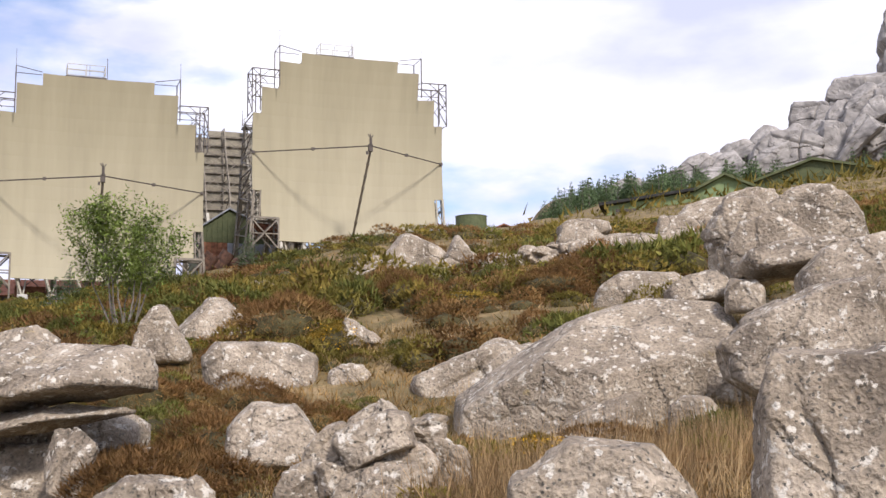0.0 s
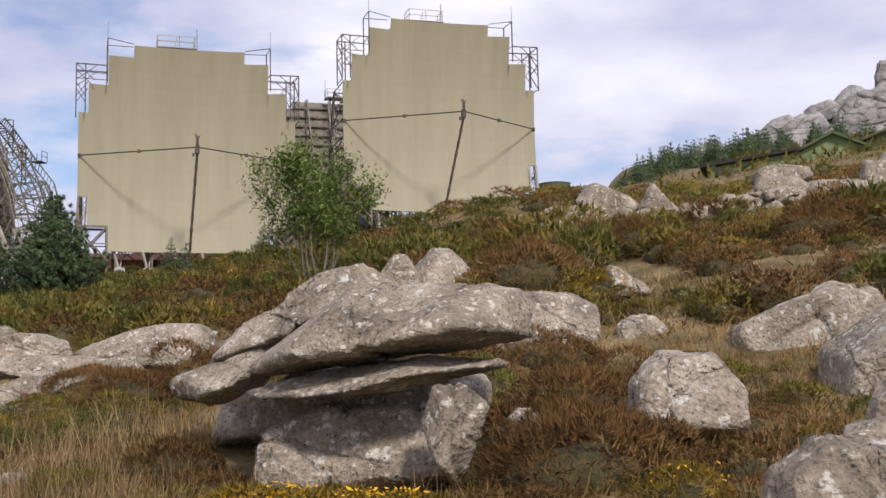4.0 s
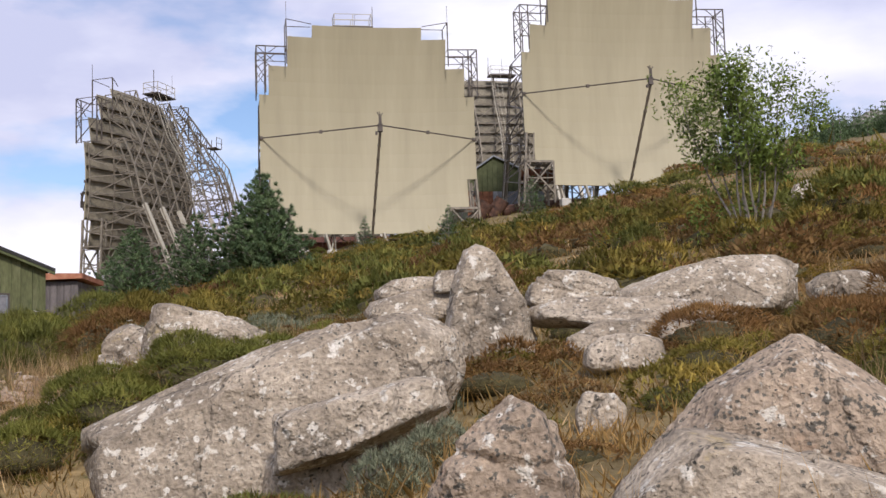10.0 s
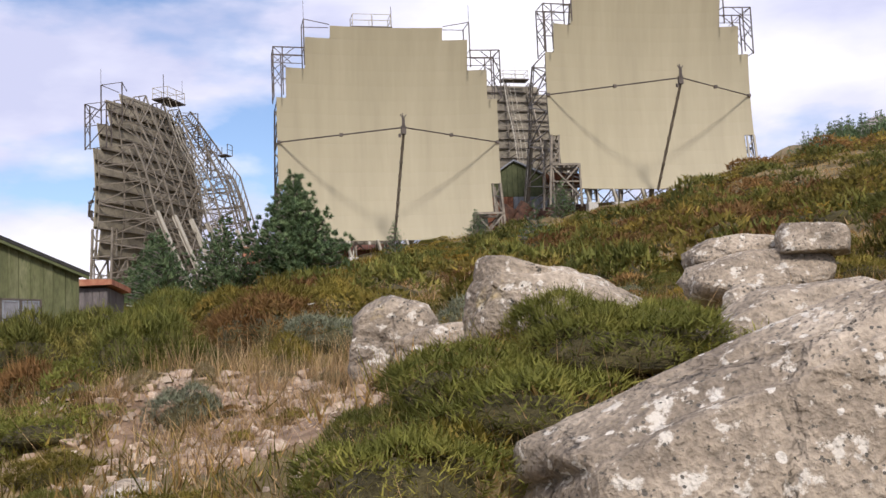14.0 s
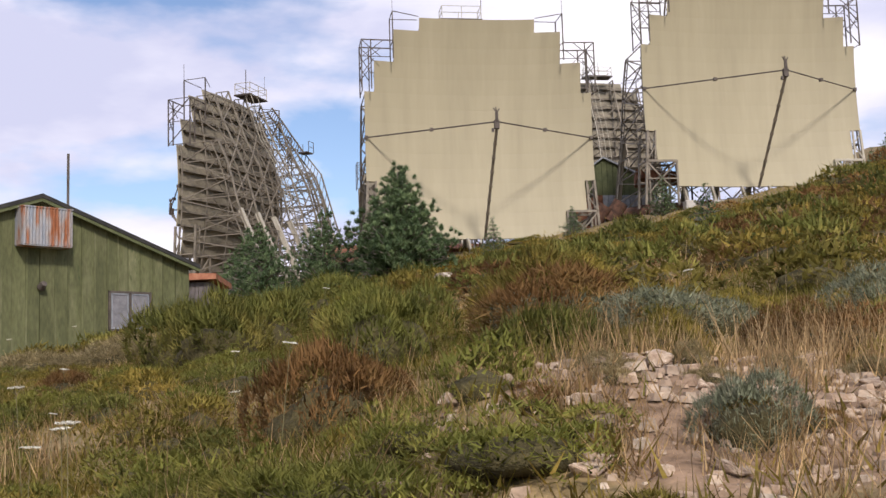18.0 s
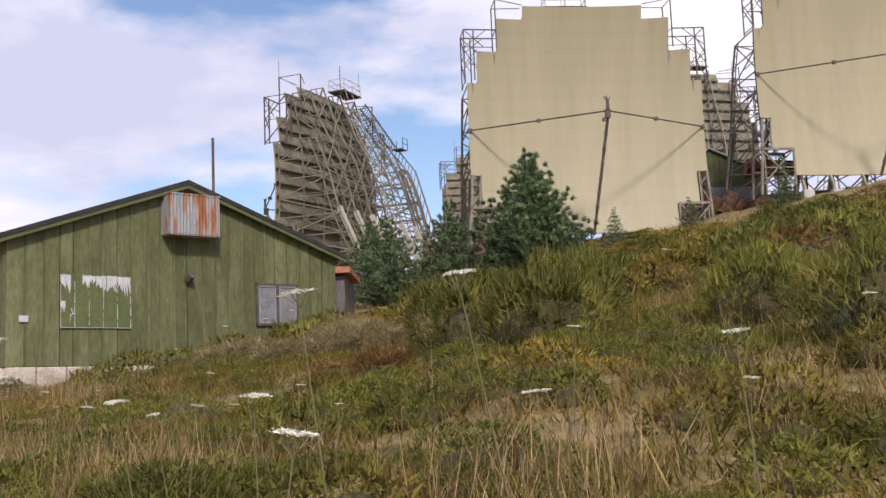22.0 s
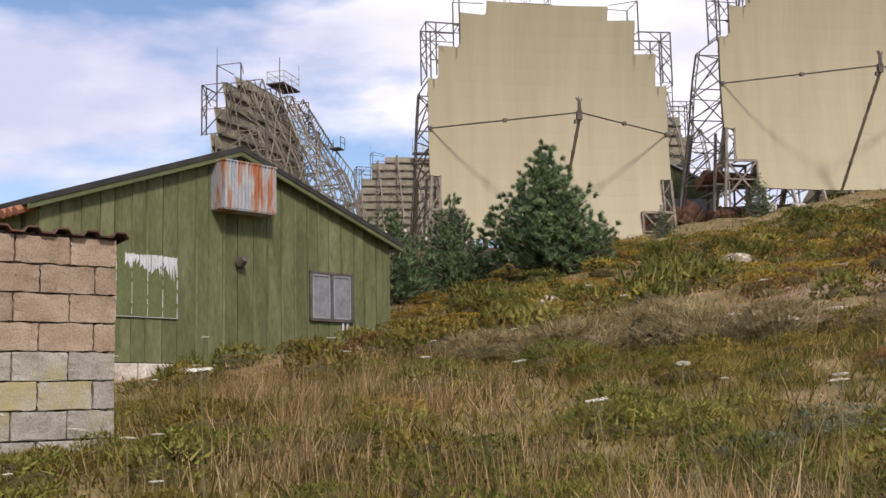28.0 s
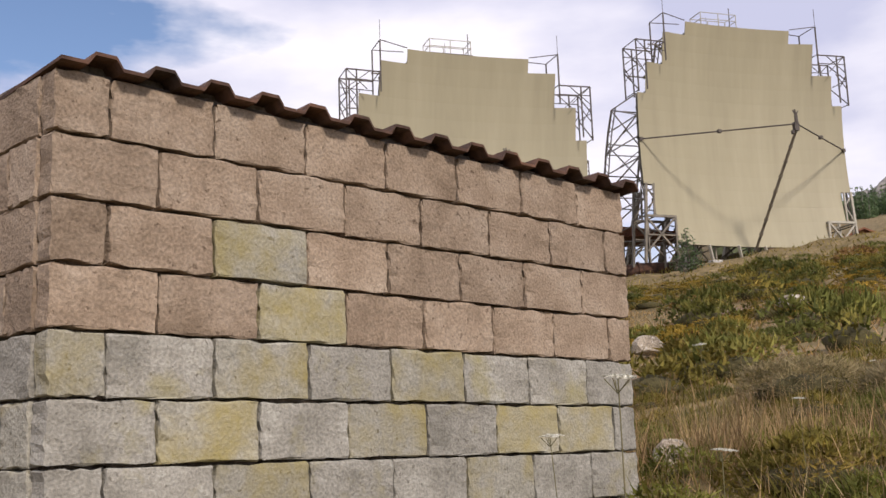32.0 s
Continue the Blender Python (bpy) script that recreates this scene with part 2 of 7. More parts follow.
M_GROUND = mat("heath_soil", [(0.085, 0.064, 0.026), (0.190, 0.140, 0.062), (0.34, 0.245, 0.125)], 1.6, 12, 0.95, bump=1.0, bump_scale=14,
               spots=[((0.22, 0.165, 0.085), 0.16, 0.66, 0.08), ((0.055, 0.058, 0.018), 2.4, 0.57, 0.1)])
M_CREAM = mat("cream_paint", [(0.302, 0.270, 0.177), (0.330, 0.296, 0.193), (0.353, 0.316, 0.209)], 0.25, 5, 0.55, bump=0.015, bump_scale=1.2, stretch=(3, 1, 0.3), mottle=0.07)
M_BACK = mat("dull_panel_back", [(0.172, 0.152, 0.109), (0.221, 0.197, 0.143), (0.262, 0.234, 0.172)], 0.8, 6, 0.7, bump=0.05, bump_scale=6)
M_STEEL = mat("weathered_steel", [(0.123, 0.108, 0.082), (0.197, 0.172, 0.133), (0.262, 0.228, 0.172)], 2.0, 5, 0.6, 0.1, bump=0.1, bump_scale=20)
M_PALE = mat("pale_painted_steel", [(0.36, 0.33, 0.26), (0.46, 0.43, 0.35)], 1.5, 5, 0.6, 0.0, bump=0.1, bump_scale=20)
M_DARK = mat("dark_steel", [(0.06, 0.05, 0.045), (0.13, 0.11, 0.09)], 2.0, 5, 0.7, 0.1, bump=0.1, bump_scale=20)
M_RUST = mat("rusty_steel", [(0.09, 0.045, 0.03), (0.21, 0.09, 0.05), (0.32, 0.15, 0.08)], 3.0, 6, 0.85, 0.1, bump=0.3, bump_scale=20)
M_ROOFRUST = mat("dark_rusty_roof", [(0.035, 0.025, 0.02), (0.09, 0.05, 0.035), (0.16, 0.08, 0.05)], 4.0, 6, 0.9, 0.0, bump=0.3, bump_scale=30)
M_RUSTSHEET = mat("rusted_zinc_sheet", [(0.22, 0.25, 0.29), (0.31, 0.33, 0.36), (0.34, 0.31, 0.29), (0.31, 0.12, 0.055), (0.24, 0.08, 0.035)], 2.2, 6, 0.7, 0.2, bump=0.2, bump_scale=20, stretch=(1.6, 1, 0.25), coords="Object")
M_ZINC = mat("zinc_sheet", [(0.22, 0.24, 0.26), (0.32, 0.34, 0.36)], 3, 5, 0.5, 0.3, bump=0.1)
M_GREEN = mat("green_cladding", [(0.076, 0.084, 0.036), (0.112, 0.120, 0.053), (0.165, 0.168, 0.088)], 1.3, 8, 0.7, bump=0.12, bump_scale=14, stretch=(1, 1, 0.3), shift=True, rand=0.12,
              spots=[((0.055, 0.07, 0.026), 3.0, 0.62, 0.08)])
M_GREENTRIM = mat("green_trim", [(0.07, 0.085, 0.035), (0.12, 0.135, 0.06)], 2, 6, 0.7, bump=0.1)
M_PALEGREEN = mat("pale_green_render", [(0.16, 0.22, 0.10), (0.24, 0.31, 0.15)], 0.8, 6, 0.8, bump=0.1)
M_BLACK = mat("roof_felt", [(0.02, 0.02, 0.02), (0.05, 0.05, 0.045)], 3, 5, 0.9, bump=0.2)
M_TILE = mat("clay_tile", [(0.20, 0.075, 0.045), (0.33, 0.14, 0.08), (0.38, 0.19, 0.11)], 3, 6, 0.85, bump=0.3, rand=0.15)
M_PLINTH = mat("flaking_limewash", [(0.30, 0.24, 0.18), (0.48, 0.43, 0.36), (0.58, 0.54, 0.47)], 2.2, 8, 0.95, bump=0.5, bump_scale=16)
M_WHITE = mat("flaking_white_paint", [(0.440, 0.448, 0.464), (0.576, 0.584, 0.592)], 4, 6, 0.7, bump=0.1)
M_FLAKE = mat("flaked_paint_panel", [(0.085, 0.105, 0.04), (0.12, 0.14, 0.055)], 2, 6, 0.7, bump=0.1, stretch=(2.2, 1, 0.55), spots=[((0.62, 0.63, 0.66), 2.2, 0.67, 0.03)])
M_SCREEN = mat("dusty_window", [(0.15, 0.15, 0.16), (0.24, 0.24, 0.25)], 6, 5, 0.35, bump=0.05)
M_CONCRETE = mat("pale_concrete", [(0.38, 0.36, 0.32), (0.52, 0.50, 0.45)], 2, 6, 0.9, bump=0.2)
M_BLOCK_P = mat("pink_block", [(0.224, 0.163, 0.110), (0.310, 0.233, 0.163), (0.378, 0.299, 0.220)], 5, 8, 0.97, bump=0.28, bump_scale=90, mottle=0.65, rand=0.12, shift=True, spots=[((0.13, 0.09, 0.06), 38.0, 0.62, 0.05), ((0.20, 0.15, 0.10), 2.5, 0.66, 0.12)])
M_BLOCK_G = mat("grey_block", [(0.221, 0.207, 0.170), (0.304, 0.285, 0.239), (0.386, 0.368, 0.313)], 5, 8, 0.97, bump=0.28, bump_scale=90, mottle=0.65, rand=0.12, shift=True, spots=[((0.14, 0.125, 0.10), 38.0, 0.62, 0.05), ((0.26, 0.225, 0.09), 3.2, 0.56, 0.2)])
M_BLOCK_Y = mat("lichened_block", [(0.300, 0.280, 0.220), (0.380, 0.360, 0.300)], 5, 8, 0.97, bump=0.28, bump_scale=90, mottle=0.65, rand=0.12, shift=True, spots=[((0.15, 0.13, 0.09), 38.0, 0.62, 0.05), ((0.30, 0.245, 0.085), 3.0, 0.42, 0.25)])
M_MORTAR = mat("dark_mortar", [(0.055, 0.042, 0.033), (0.15, 0.12, 0.092), (0.28, 0.225, 0.175)], 9, 7, 0.98, bump=0.8)
M_CLIFF = mat("far_granite", [(0.15, 0.14, 0.13), (0.30, 0.28, 0.255), (0.40, 0.375, 0.34)], 0.3, 12, 0.95, bump=1.0, bump_scale=0.5, mottle=0.6, spots=[((0.10, 0.095, 0.085), 0.22, 0.60, 0.1)])
M_SHEDWALL = mat("weathered_grey_boards", [(0.075, 0.066, 0.064), (0.13, 0.115, 0.11), (0.18, 0.16, 0.15)], 3, 6, 0.8, bump=0.2, stretch=(1, 1, 0.2))
M_HEATH = mat("heather_sprigs", [(0.123, 0.067, 0.025), (0.284, 0.156, 0.057), (0.445, 0.296, 0.108)], 1.1, 5, 0.9, bump=0, island=0.22, rand=0.22, leaf=0.48)
M_HEATHG = mat("heather_green_sprigs", [(0.126, 0.114, 0.026), (0.273, 0.226, 0.048), (0.521, 0.365, 0.084)], 1.0, 5, 0.9, bump=0, island=0.22, rand=0.25, leaf=0.48)
M_BROOM = mat("broom_sprigs", [(0.116, 0.135, 0.030), (0.244, 0.248, 0.052), (0.405, 0.356, 0.087)], 1.0, 5, 0.85, bump=0, island=0.2, rand=0.22, leaf=0.48)
M_CUSHION = mat("yellow_green_cushion", [(0.168, 0.139, 0.031), (0.360, 0.248, 0.042), (0.608, 0.380, 0.059)], 0.8, 5, 0.9, bump=0, island=0.22, rand=0.25, leaf=0.48)
M_SAGE = mat("sage_sprigs", [(0.176, 0.203, 0.121), (0.284, 0.304, 0.196), (0.392, 0.398, 0.270)], 3, 4, 0.9, bump=0, island=0.22, rand=0.15, leaf=0.45)
M_STRAW = mat("dry_grass_blades", [(0.324, 0.204, 0.094), (0.553, 0.374, 0.181), (0.756, 0.564, 0.306)], 0.7, 4, 0.85, bump=0, island=0.25, leaf=0.45)
M_GRASS = mat("green_grass_blades", [(0.117, 0.120, 0.025), (0.245, 0.229, 0.043), (0.466, 0.328, 0.086)], 0.5, 5, 0.8, bump=0, island=0.25, leaf=0.48)
M_LOW = mat("low_heath_sprigs", [(0.154, 0.119, 0.031), (0.369, 0.237, 0.073), (0.685, 0.420, 0.162)], 0.45, 6, 0.9, bump=0, island=0.25, leaf=0.48)
M_TREEHEATH = mat("tree_heath_sprigs", [(0.089, 0.101, 0.026), (0.199, 0.206, 0.049), (0.400, 0.333, 0.086)], 1.1, 5, 0.9, bump=0, island=0.22, rand=0.2, leaf=0.48)
# for the bush cores: shade among the inner stems, put into the colour
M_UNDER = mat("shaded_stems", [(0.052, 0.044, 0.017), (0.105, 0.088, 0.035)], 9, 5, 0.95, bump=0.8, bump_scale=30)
M_THICKET = mat("dry_thicket_sprigs", [(0.175, 0.144, 0.069), (0.361, 0.291, 0.144), (0.629, 0.513, 0.291)], 2.5, 5, 0.9, bump=0, island=0.3, rand=0.2, leaf=0.48)
M_YELLOW = mat("yellow_blossom", [(0.62, 0.33, 0.008), (0.78, 0.46, 0.015)], 5, 3, 0.7, bump=0, island=0.25)
M_UMBEL = mat("white_blossom", [(0.62, 0.60, 0.50), (0.78, 0.76, 0.66)], 9, 3, 0.8, bump=0, island=0.2)
M_STEM = mat("dry_stem", [(0.14, 0.13, 0.06), (0.24, 0.20, 0.10)], 5, 3, 0.8, bump=0)
M_LEAF = mat("rowan_leaf", [(0.129, 0.189, 0.039), (0.248, 0.335, 0.070), (0.426, 0.501, 0.137)], 2, 3, 0.55, bump=0, island=0.3, leaf=0.45)
M_BARK = mat("grey_bark", [(0.13, 0.115, 0.095), (0.27, 0.24, 0.20)], 6, 6, 0.9, bump=0.4)
M_NEEDLE = mat("pine_needles", [(0.063, 0.109, 0.052), (0.146, 0.223, 0.097), (0.306, 0.404, 0.189)], 1.4, 5, 0.7, bump=0, island=0.3, leaf=0.35)


def soil_patches(m, places, soil):
    """Lays patches of bare sandy soil, ragged at the edge, into the ground's material."""
    nt = m.node_tree
    n = nt.nodes.new
    bsdf = nt.nodes["Principled BSDF"]
    co, rough, fine = n("ShaderNodeTexCoord"), n("ShaderNodeTexNoise"), n("ShaderNodeTexNoise")
    rough.inputs["Scale"].default_value, rough.inputs["Detail"].default_value = 1.6, 6
    fine.inputs["Scale"].default_value, fine.inputs["Detail"].default_value = 9.0, 6
    link(nt, co.outputs["Object"], rough.inputs["Vector"])
    link(nt, co.outputs["Object"], fine.inputs["Vector"])
    flat = n("ShaderNodeVectorMath")
    flat.operation, flat.inputs[1].default_value = "MULTIPLY", (1, 1, 0)
    link(nt, co.outputs["Object"], flat.inputs[0])
    best = None
    for x, y, r in places:
        d, g = n("ShaderNodeVectorMath"), n("ShaderNodeMapRange")
        d.operation, d.inputs[1].default_value = "DISTANCE", (x, y, 0)
        link(nt, flat.outputs["Vector"], d.inputs[0])
        g.inputs["From Min"].default_value, g.inputs["From Max"].default_value = 0, r * 1.25
        g.inputs["To Min"].default_value, g.inputs["To Max"].default_value = 1, 0
        link(nt, d.outputs["Value"], g.inputs["Value"])
        if best is None:
            best = g.outputs["Result"]
        else:
            mx = n("ShaderNodeMath")
            mx.operation = "MAXIMUM"
            link(nt, best, mx.inputs[0])
            link(nt, g.outputs["Result"], mx.inputs[1])
            best = mx.outputs["Value"]
    add, ramp, cr, mix = n("ShaderNodeMath"), n("ShaderNodeValToRGB"), n("ShaderNodeValToRGB"), n("ShaderNodeMix")
    add.operation = "ADD"
    link(nt, best, add.inputs[0])
    link(nt, rough.outputs["Fac"], add.inputs[1])
    ramp.color_ramp.elements[0].position, ramp.color_ramp.elements[1].position = 0.86, 1.02
    link(nt, add.outputs["Value"], ramp.inputs["Fac"])
    for e, c, p in zip(cr.color_ramp.elements, soil, (0.3, 0.7)):
        e.color, e.position = (*c, 1), p
    link(nt, fine.outputs["Fac"], cr.inputs["Fac"])
    mix.data_type = "RGBA"
    old = bsdf.inputs["Base Color"].links[0].from_socket
    link(nt, ramp.outputs["Color"], mix.inputs["Factor"])
    link(nt, old, mix.inputs[6])
    link(nt, cr.outputs["Color"], mix.inputs[7])
    link(nt, mix.outputs[2], bsdf.inputs["Base Color"])


DIRT = ((-13.4, 14.9, 1.0), (-13.1, 16.0, 1.0), (-12.7, 13.7, 0.9), (-14.0, 15.6, 0.8), (-12.6, 14.5, 0.9), (-13.3, 17.2, 0.8), (-24.2, 49.6, 2.2), (-22.3, 50.4, 2.0), (-24.0, 28.5, 1.0), (-22.0, 27.9, 1.2), (-26.5, 33.0, 1.0), (-20.9, 49.4, 1.6), (-28.6, 47.4, 1.2), (-30.4, 50.8, 1.2), (-20.8, 40.2, 1.0), (-21.0, 31.7, 1.1), (-19.5, 57.5, 1.8))
soil_patches(M_GROUND, DIRT, ((0.115, 0.074, 0.044), (0.30, 0.205, 0.132)))


# ---- helpers for meshes ----
def mesh_ob(name, bm, material, smooth=False):
    me = bpy.data.meshes.new(name)
    bm.to_mesh(me)
    bm.free()
    if smooth:
        for p in me.polygons:
            p.use_smooth = True
    for m in material if isinstance(material, (list, tuple)) else (material,):
        me.materials.append(m)
    return new(name, me)


def part(name, bm, material, parent, label="", smooth=False):
    ob = mesh_ob(name, bm, material, smooth)
    ob.parent = parent
    if label:
        ob["label"] = label
    return ob


def box(bm, m, sx, sy, sz):
    bmesh.ops.create_cube(bm, size=1, matrix=m @ Matrix.Diagonal((sx, sy, sz, 1)))


def bar(bm, a, b, r, sides=4):
    """A straight member from a to b."""
    a, b = Vector(a), Vector(b)
    d = b - a
    q = d.to_track_quat("Z", "Y").to_matrix()
    ring = [q @ Vector((r * math.cos(2 * math.pi * (k + 0.5) / sides), r * math.sin(2 * math.pi * (k + 0.5) / sides), 0)) for k in range(sides)]
    va, vb = [bm.verts.new(a + v) for v in ring], [bm.verts.new(b + v) for v in ring]
    for k in range(sides):
        bm.faces.new((va[k], va[(k + 1) % sides], vb[(k + 1) % sides], vb[k]))
    bm.faces.new(va[::-1])
    bm.faces.new(vb)


def empty(name, m):
    ob = new(name)
    ob.matrix_world = m
    return ob


# ---- ground ----
def along(x, y):
    x, y = x + 0.9, y - 1.6
    return -0.861 * x + 0.508 * y, 0.508 * x + 0.861 * y


def bell(x, y, cx, cy, r):
    return math.exp(-((x - cx) ** 2 + (y - cy) ** 2) / (r * r))


def base_height(x, y):
    """The hillside: a low bank beside the path, then a slope up to the masts."""
    s, w = along(x, y)
    s, w = max(-90, min(170, s)), max(-120, min(w, 330))
    far = max(0, w - 100)
    w -= far
    up = max(w, 0)
    b = 1 / (1 + math.exp(max(-40, min(40, -(w - 2.6) / 0.8))))
    z = -0.167 + 0.611 * s / 50 + 8.863 * w / 50 - 1.45 * s * up / 2500 + 0.958 * (up / 50) ** 2 - 1.045 * (s / 50) ** 2
    z += 0.981 * s * s * up / 125000 + 0.295 * b - 0.375 * s / 50 * b + 0.138 * math.exp(-((w - 16) / 11) ** 2)
    # knoll under the rocks, hollow beside the barn, worn track
    z += 0.6 * bell(x, y, 0.5, 25, 7) - 0.5 * bell(x, y, -30.5, 47, 8) + 0.15 * bell(x, y, -35, 34.5, 5)
    z += -0.42 * bell(x, y, -4.2, 10.6, 2.0) - 0.48 * bell(x, y, -0.3, 12.3, 3.0) - 0.2 * bell(x, y, -3.1, 14.8, 2) - 0.25 * bell(x, y, 1.4, 10.4, 2)
    z += -0.42 * bell(x, y, -10.2, 12.0, 1.2) - 0.3 * bell(x, y, -8.4, 16.6, 2) + 0.38 * bell(x, y, -11.3, 14.1, 1.2) + 0.38 * bell(x, y, -14.3, 15.6, 1.2)
    z += -0.2 * bell(x, y, -16, 17.4, 1.5) - 0.45 * bell(x, y, -30.7, 36.3, 4) + 0.35 * bell(x, y, -26.9, 23.5, 1.8) - 0.2 * bell(x, y, 1, 25.5, 5)
    # swell of the slope below the upper reflector
    z += 1.35 * math.exp(-((x + 4) / 6.5) ** 2 - ((y - 55) / 15) ** 2)
    z -= 0.4 * math.exp(-(w / 1.8) ** 2 - ((s - 19) / 12) ** 2)
    # beyond the crest the ground falls away on one side and climbs on towards the cliff on the other
    crest = 72 + max(0, 70 - s) * 0.9
    over = max(0, w + far - crest)
    k = 1 / (1 + math.exp(max(-40, min(40, (x - 2 - 0.04 * (y - 100)) / 4))))
    return z + far * 0.2 * (1 - k) - over * k * 0.38


def height(x, y):
    z = base_height(x, y)
    d = math.hypot(x + 15, y - 20)
    amp = 0.12 if d < 60 else 0.5
    z += amp * noise.noise(Vector((x * 0.35, y * 0.35, 0))) + 0.05 * noise.noise(Vector((x * 1.3, y * 1.3, 4)))
    return z


def build_ground():
    def lines(lo, a, b, hi, step, grow):
        out = [a + step * k for k in range(int((b - a) / step) + 1)]
        d, left = step, []
        while (left[-1] if left else a) > lo:
            d *= grow
            left.append((left[-1] if left else a) - d)
        d = step
        while out[-1] < hi:
            d *= grow
            out.append(out[-1] + d)
        return left[::-1] + out
    xs, ys = lines(-1500, -48, 14, 1500, 0.36, 1.09), lines(-900, -2, 52, 1800, 0.36, 1.07)
    verts = [(x, y, height(x, y)) for y in ys for x in xs]
    w = len(xs)
    faces = [(j * w + i, j * w + i + 1, (j + 1) * w + i + 1, (j + 1) * w + i) for j in range(len(ys) - 1) for i in range(w - 1)]
    me = bpy.data.meshes.new("ground")
    me.from_pydata(verts, [], faces)
    for p in me.polygons:
        p.use_smooth = True
    me.materials.append(M_GROUND)
    return tagged(new("ground", me), "heath hillside with dry grass and low scrub", "ground", kind="structure")


build_ground()

# ---- the reflectors ----
ROWS_V = [9.05, 8.1, 6.92, 5.75, 4.6, 3.45, 2.32, 1.2, 0.07, -1.05, -2.18, -3.3, -4.45, -5.6, -6.6, -7.6]
REAR = ((9.2, -1.3), (5.2, -2.7), (3.0, -4.0), (1.0, -4.8), (-2.3, -5.6), (-9.4, -8.8))
DEEP = [1.0]


def half_width(v):
    for top, h in ((-5.6, 6.3), (-3.3, 7.85), (3.45, 8.6), (5.75, 7.85), (8.1, 6.35)):
        if v < top:
            return h
    return 4.4


def dish(u, v):
    """How far the reflecting face stands out of the rim's plane."""
    return (u * u + (v - 0.22) ** 2) / 66.9 - 1.105


def rear(v):
    for (v1, y1), (v0, y0) in zip(REAR, REAR[1:]):
        if v >= v0:
            return DEEP[0] * (y0 + (y1 - y0) * (v - v0) / (v1 - v0))
    return DEEP[0] * REAR[-1][1]


def frame_of(cx, cy, cz, facing):
    """Local axes of a reflector: x sideways, y out of its face, z up; the origin at the middle of the rim."""
    f = Vector((facing[0], facing[1], 0)).normalized()
    u = Vector((-f.y, f.x, 0))
    m = Matrix((u, f, Vector((0, 0, 1)))).transposed().to_4x4()
    return Matrix.Translation((cx, cy, cz)) @ m


def sheet_row(v1, v0, h):
    bm = bmesh.new()
    n = 24
    grid = {}
    for side, off in ((0, 0.0), (1, -0.07)):
        for j, v in enumerate((v0, v1)):
            for i in range(n + 1):
                u = -h + 2 * h * i / n
                grid[side, j, i] = bm.verts.new((u, dish(u, v) + off, v))
    for i in range(n):
        bm.faces.new((grid[0, 0, i], grid[0, 1, i], grid[0, 1, i + 1], grid[0, 0, i + 1]))
        f = bm.faces.new((grid[1, 0, i], grid[1, 0, i + 1], grid[1, 1, i + 1], grid[1, 1, i]))
        f.material_index = 1
        bm.faces.new((grid[0, 1, i], grid[1, 1, i], grid[1, 1, i + 1], grid[0, 1, i + 1]))
        bm.faces.new((grid[0, 0, i], grid[0, 0, i + 1], grid[1, 0, i + 1], grid[1, 0, i]))
    for i in (0, n):
        bm.faces.new((grid[0, 0, i], grid[1, 0, i], grid[1, 1, i], grid[0, 1, i]))
    bmesh.ops.recalc_face_normals(bm, faces=bm.faces)
    return bm


def rib_row(v, h, depth, tall):
    """A horizontal rib along the back, bent to the dish."""
    bm = bmesh.new()
    n = 10
    for i in range(n):
        u0, u1 = -h + 2 * h * i / n, -h + 2 * h * (i + 1) / n
        ring = []
        for u in (u0, u1):
            y = dish(u, v) - 0.075
            ring.append([bm.verts.new((u, y - a, v + b)) for a, b in ((0, 0), (depth, 0), (depth, tall), (0, tall))])
        for k in range(4):
            bm.faces.new((ring[0][k], ring[0][(k + 1) % 4], ring[1][(k + 1) % 4], ring[1][k]))
    bmesh.ops.recalc_face_normals(bm, faces=bm.faces)
    return bm


def top_of(u):
    for t, h in ((9.05, 4.4), (8.1, 6.35), (5.75, 7.85)):
        if abs(u) <= h:
            return t
    return 3.45


def bars(parent, name, material, members, label=""):
    """Straight members, each a part of its own."""
    for a, b, r in members:
        bm = bmesh.new()
        bar(bm, a, b, r)
        part(name, bm, material, parent, label)


def truss(root, u):
    """One upright truss behind the dish: front chord, rear chord, web, and the lacing of the rear chord."""
    top = top_of(u)
    vs = [top - (top + 9.0) * k / 8 for k in range(9)]
    fr = [Vector((u, min(dish(u, max(v, -7.6)) - 0.35, 0.2), v)) for v in vs]
    bk = [Vector((u, rear(v), v)) for v in vs]
    lace = bmesh.new()
    for k in range(8):
        web = (fr[k], bk[k + 1], 0.055) if k % 2 else (bk[k], fr[k + 1], 0.055)
        bars(root, "truss_member", M_STEEL, [(fr[k], fr[k + 1], 0.07), (bk[k], bk[k + 1], 0.085), (fr[k], bk[k], 0.05), web])
        bar(lace, bk[k] + Vector((0, 0.7, 0)), bk[k + 1] + Vector((0, 0.7, 0)), 0.05)
        for j in range(3):
            a = bk[k].lerp(bk[k + 1], j / 3)
            b = bk[k].lerp(bk[k + 1], (j + 1) / 3)
            bar(lace, a, b + Vector((0, 0.7, 0)), 0.03, 3)
    tagged(part("lacing", lace, M_STEEL, root), kind="stuff")


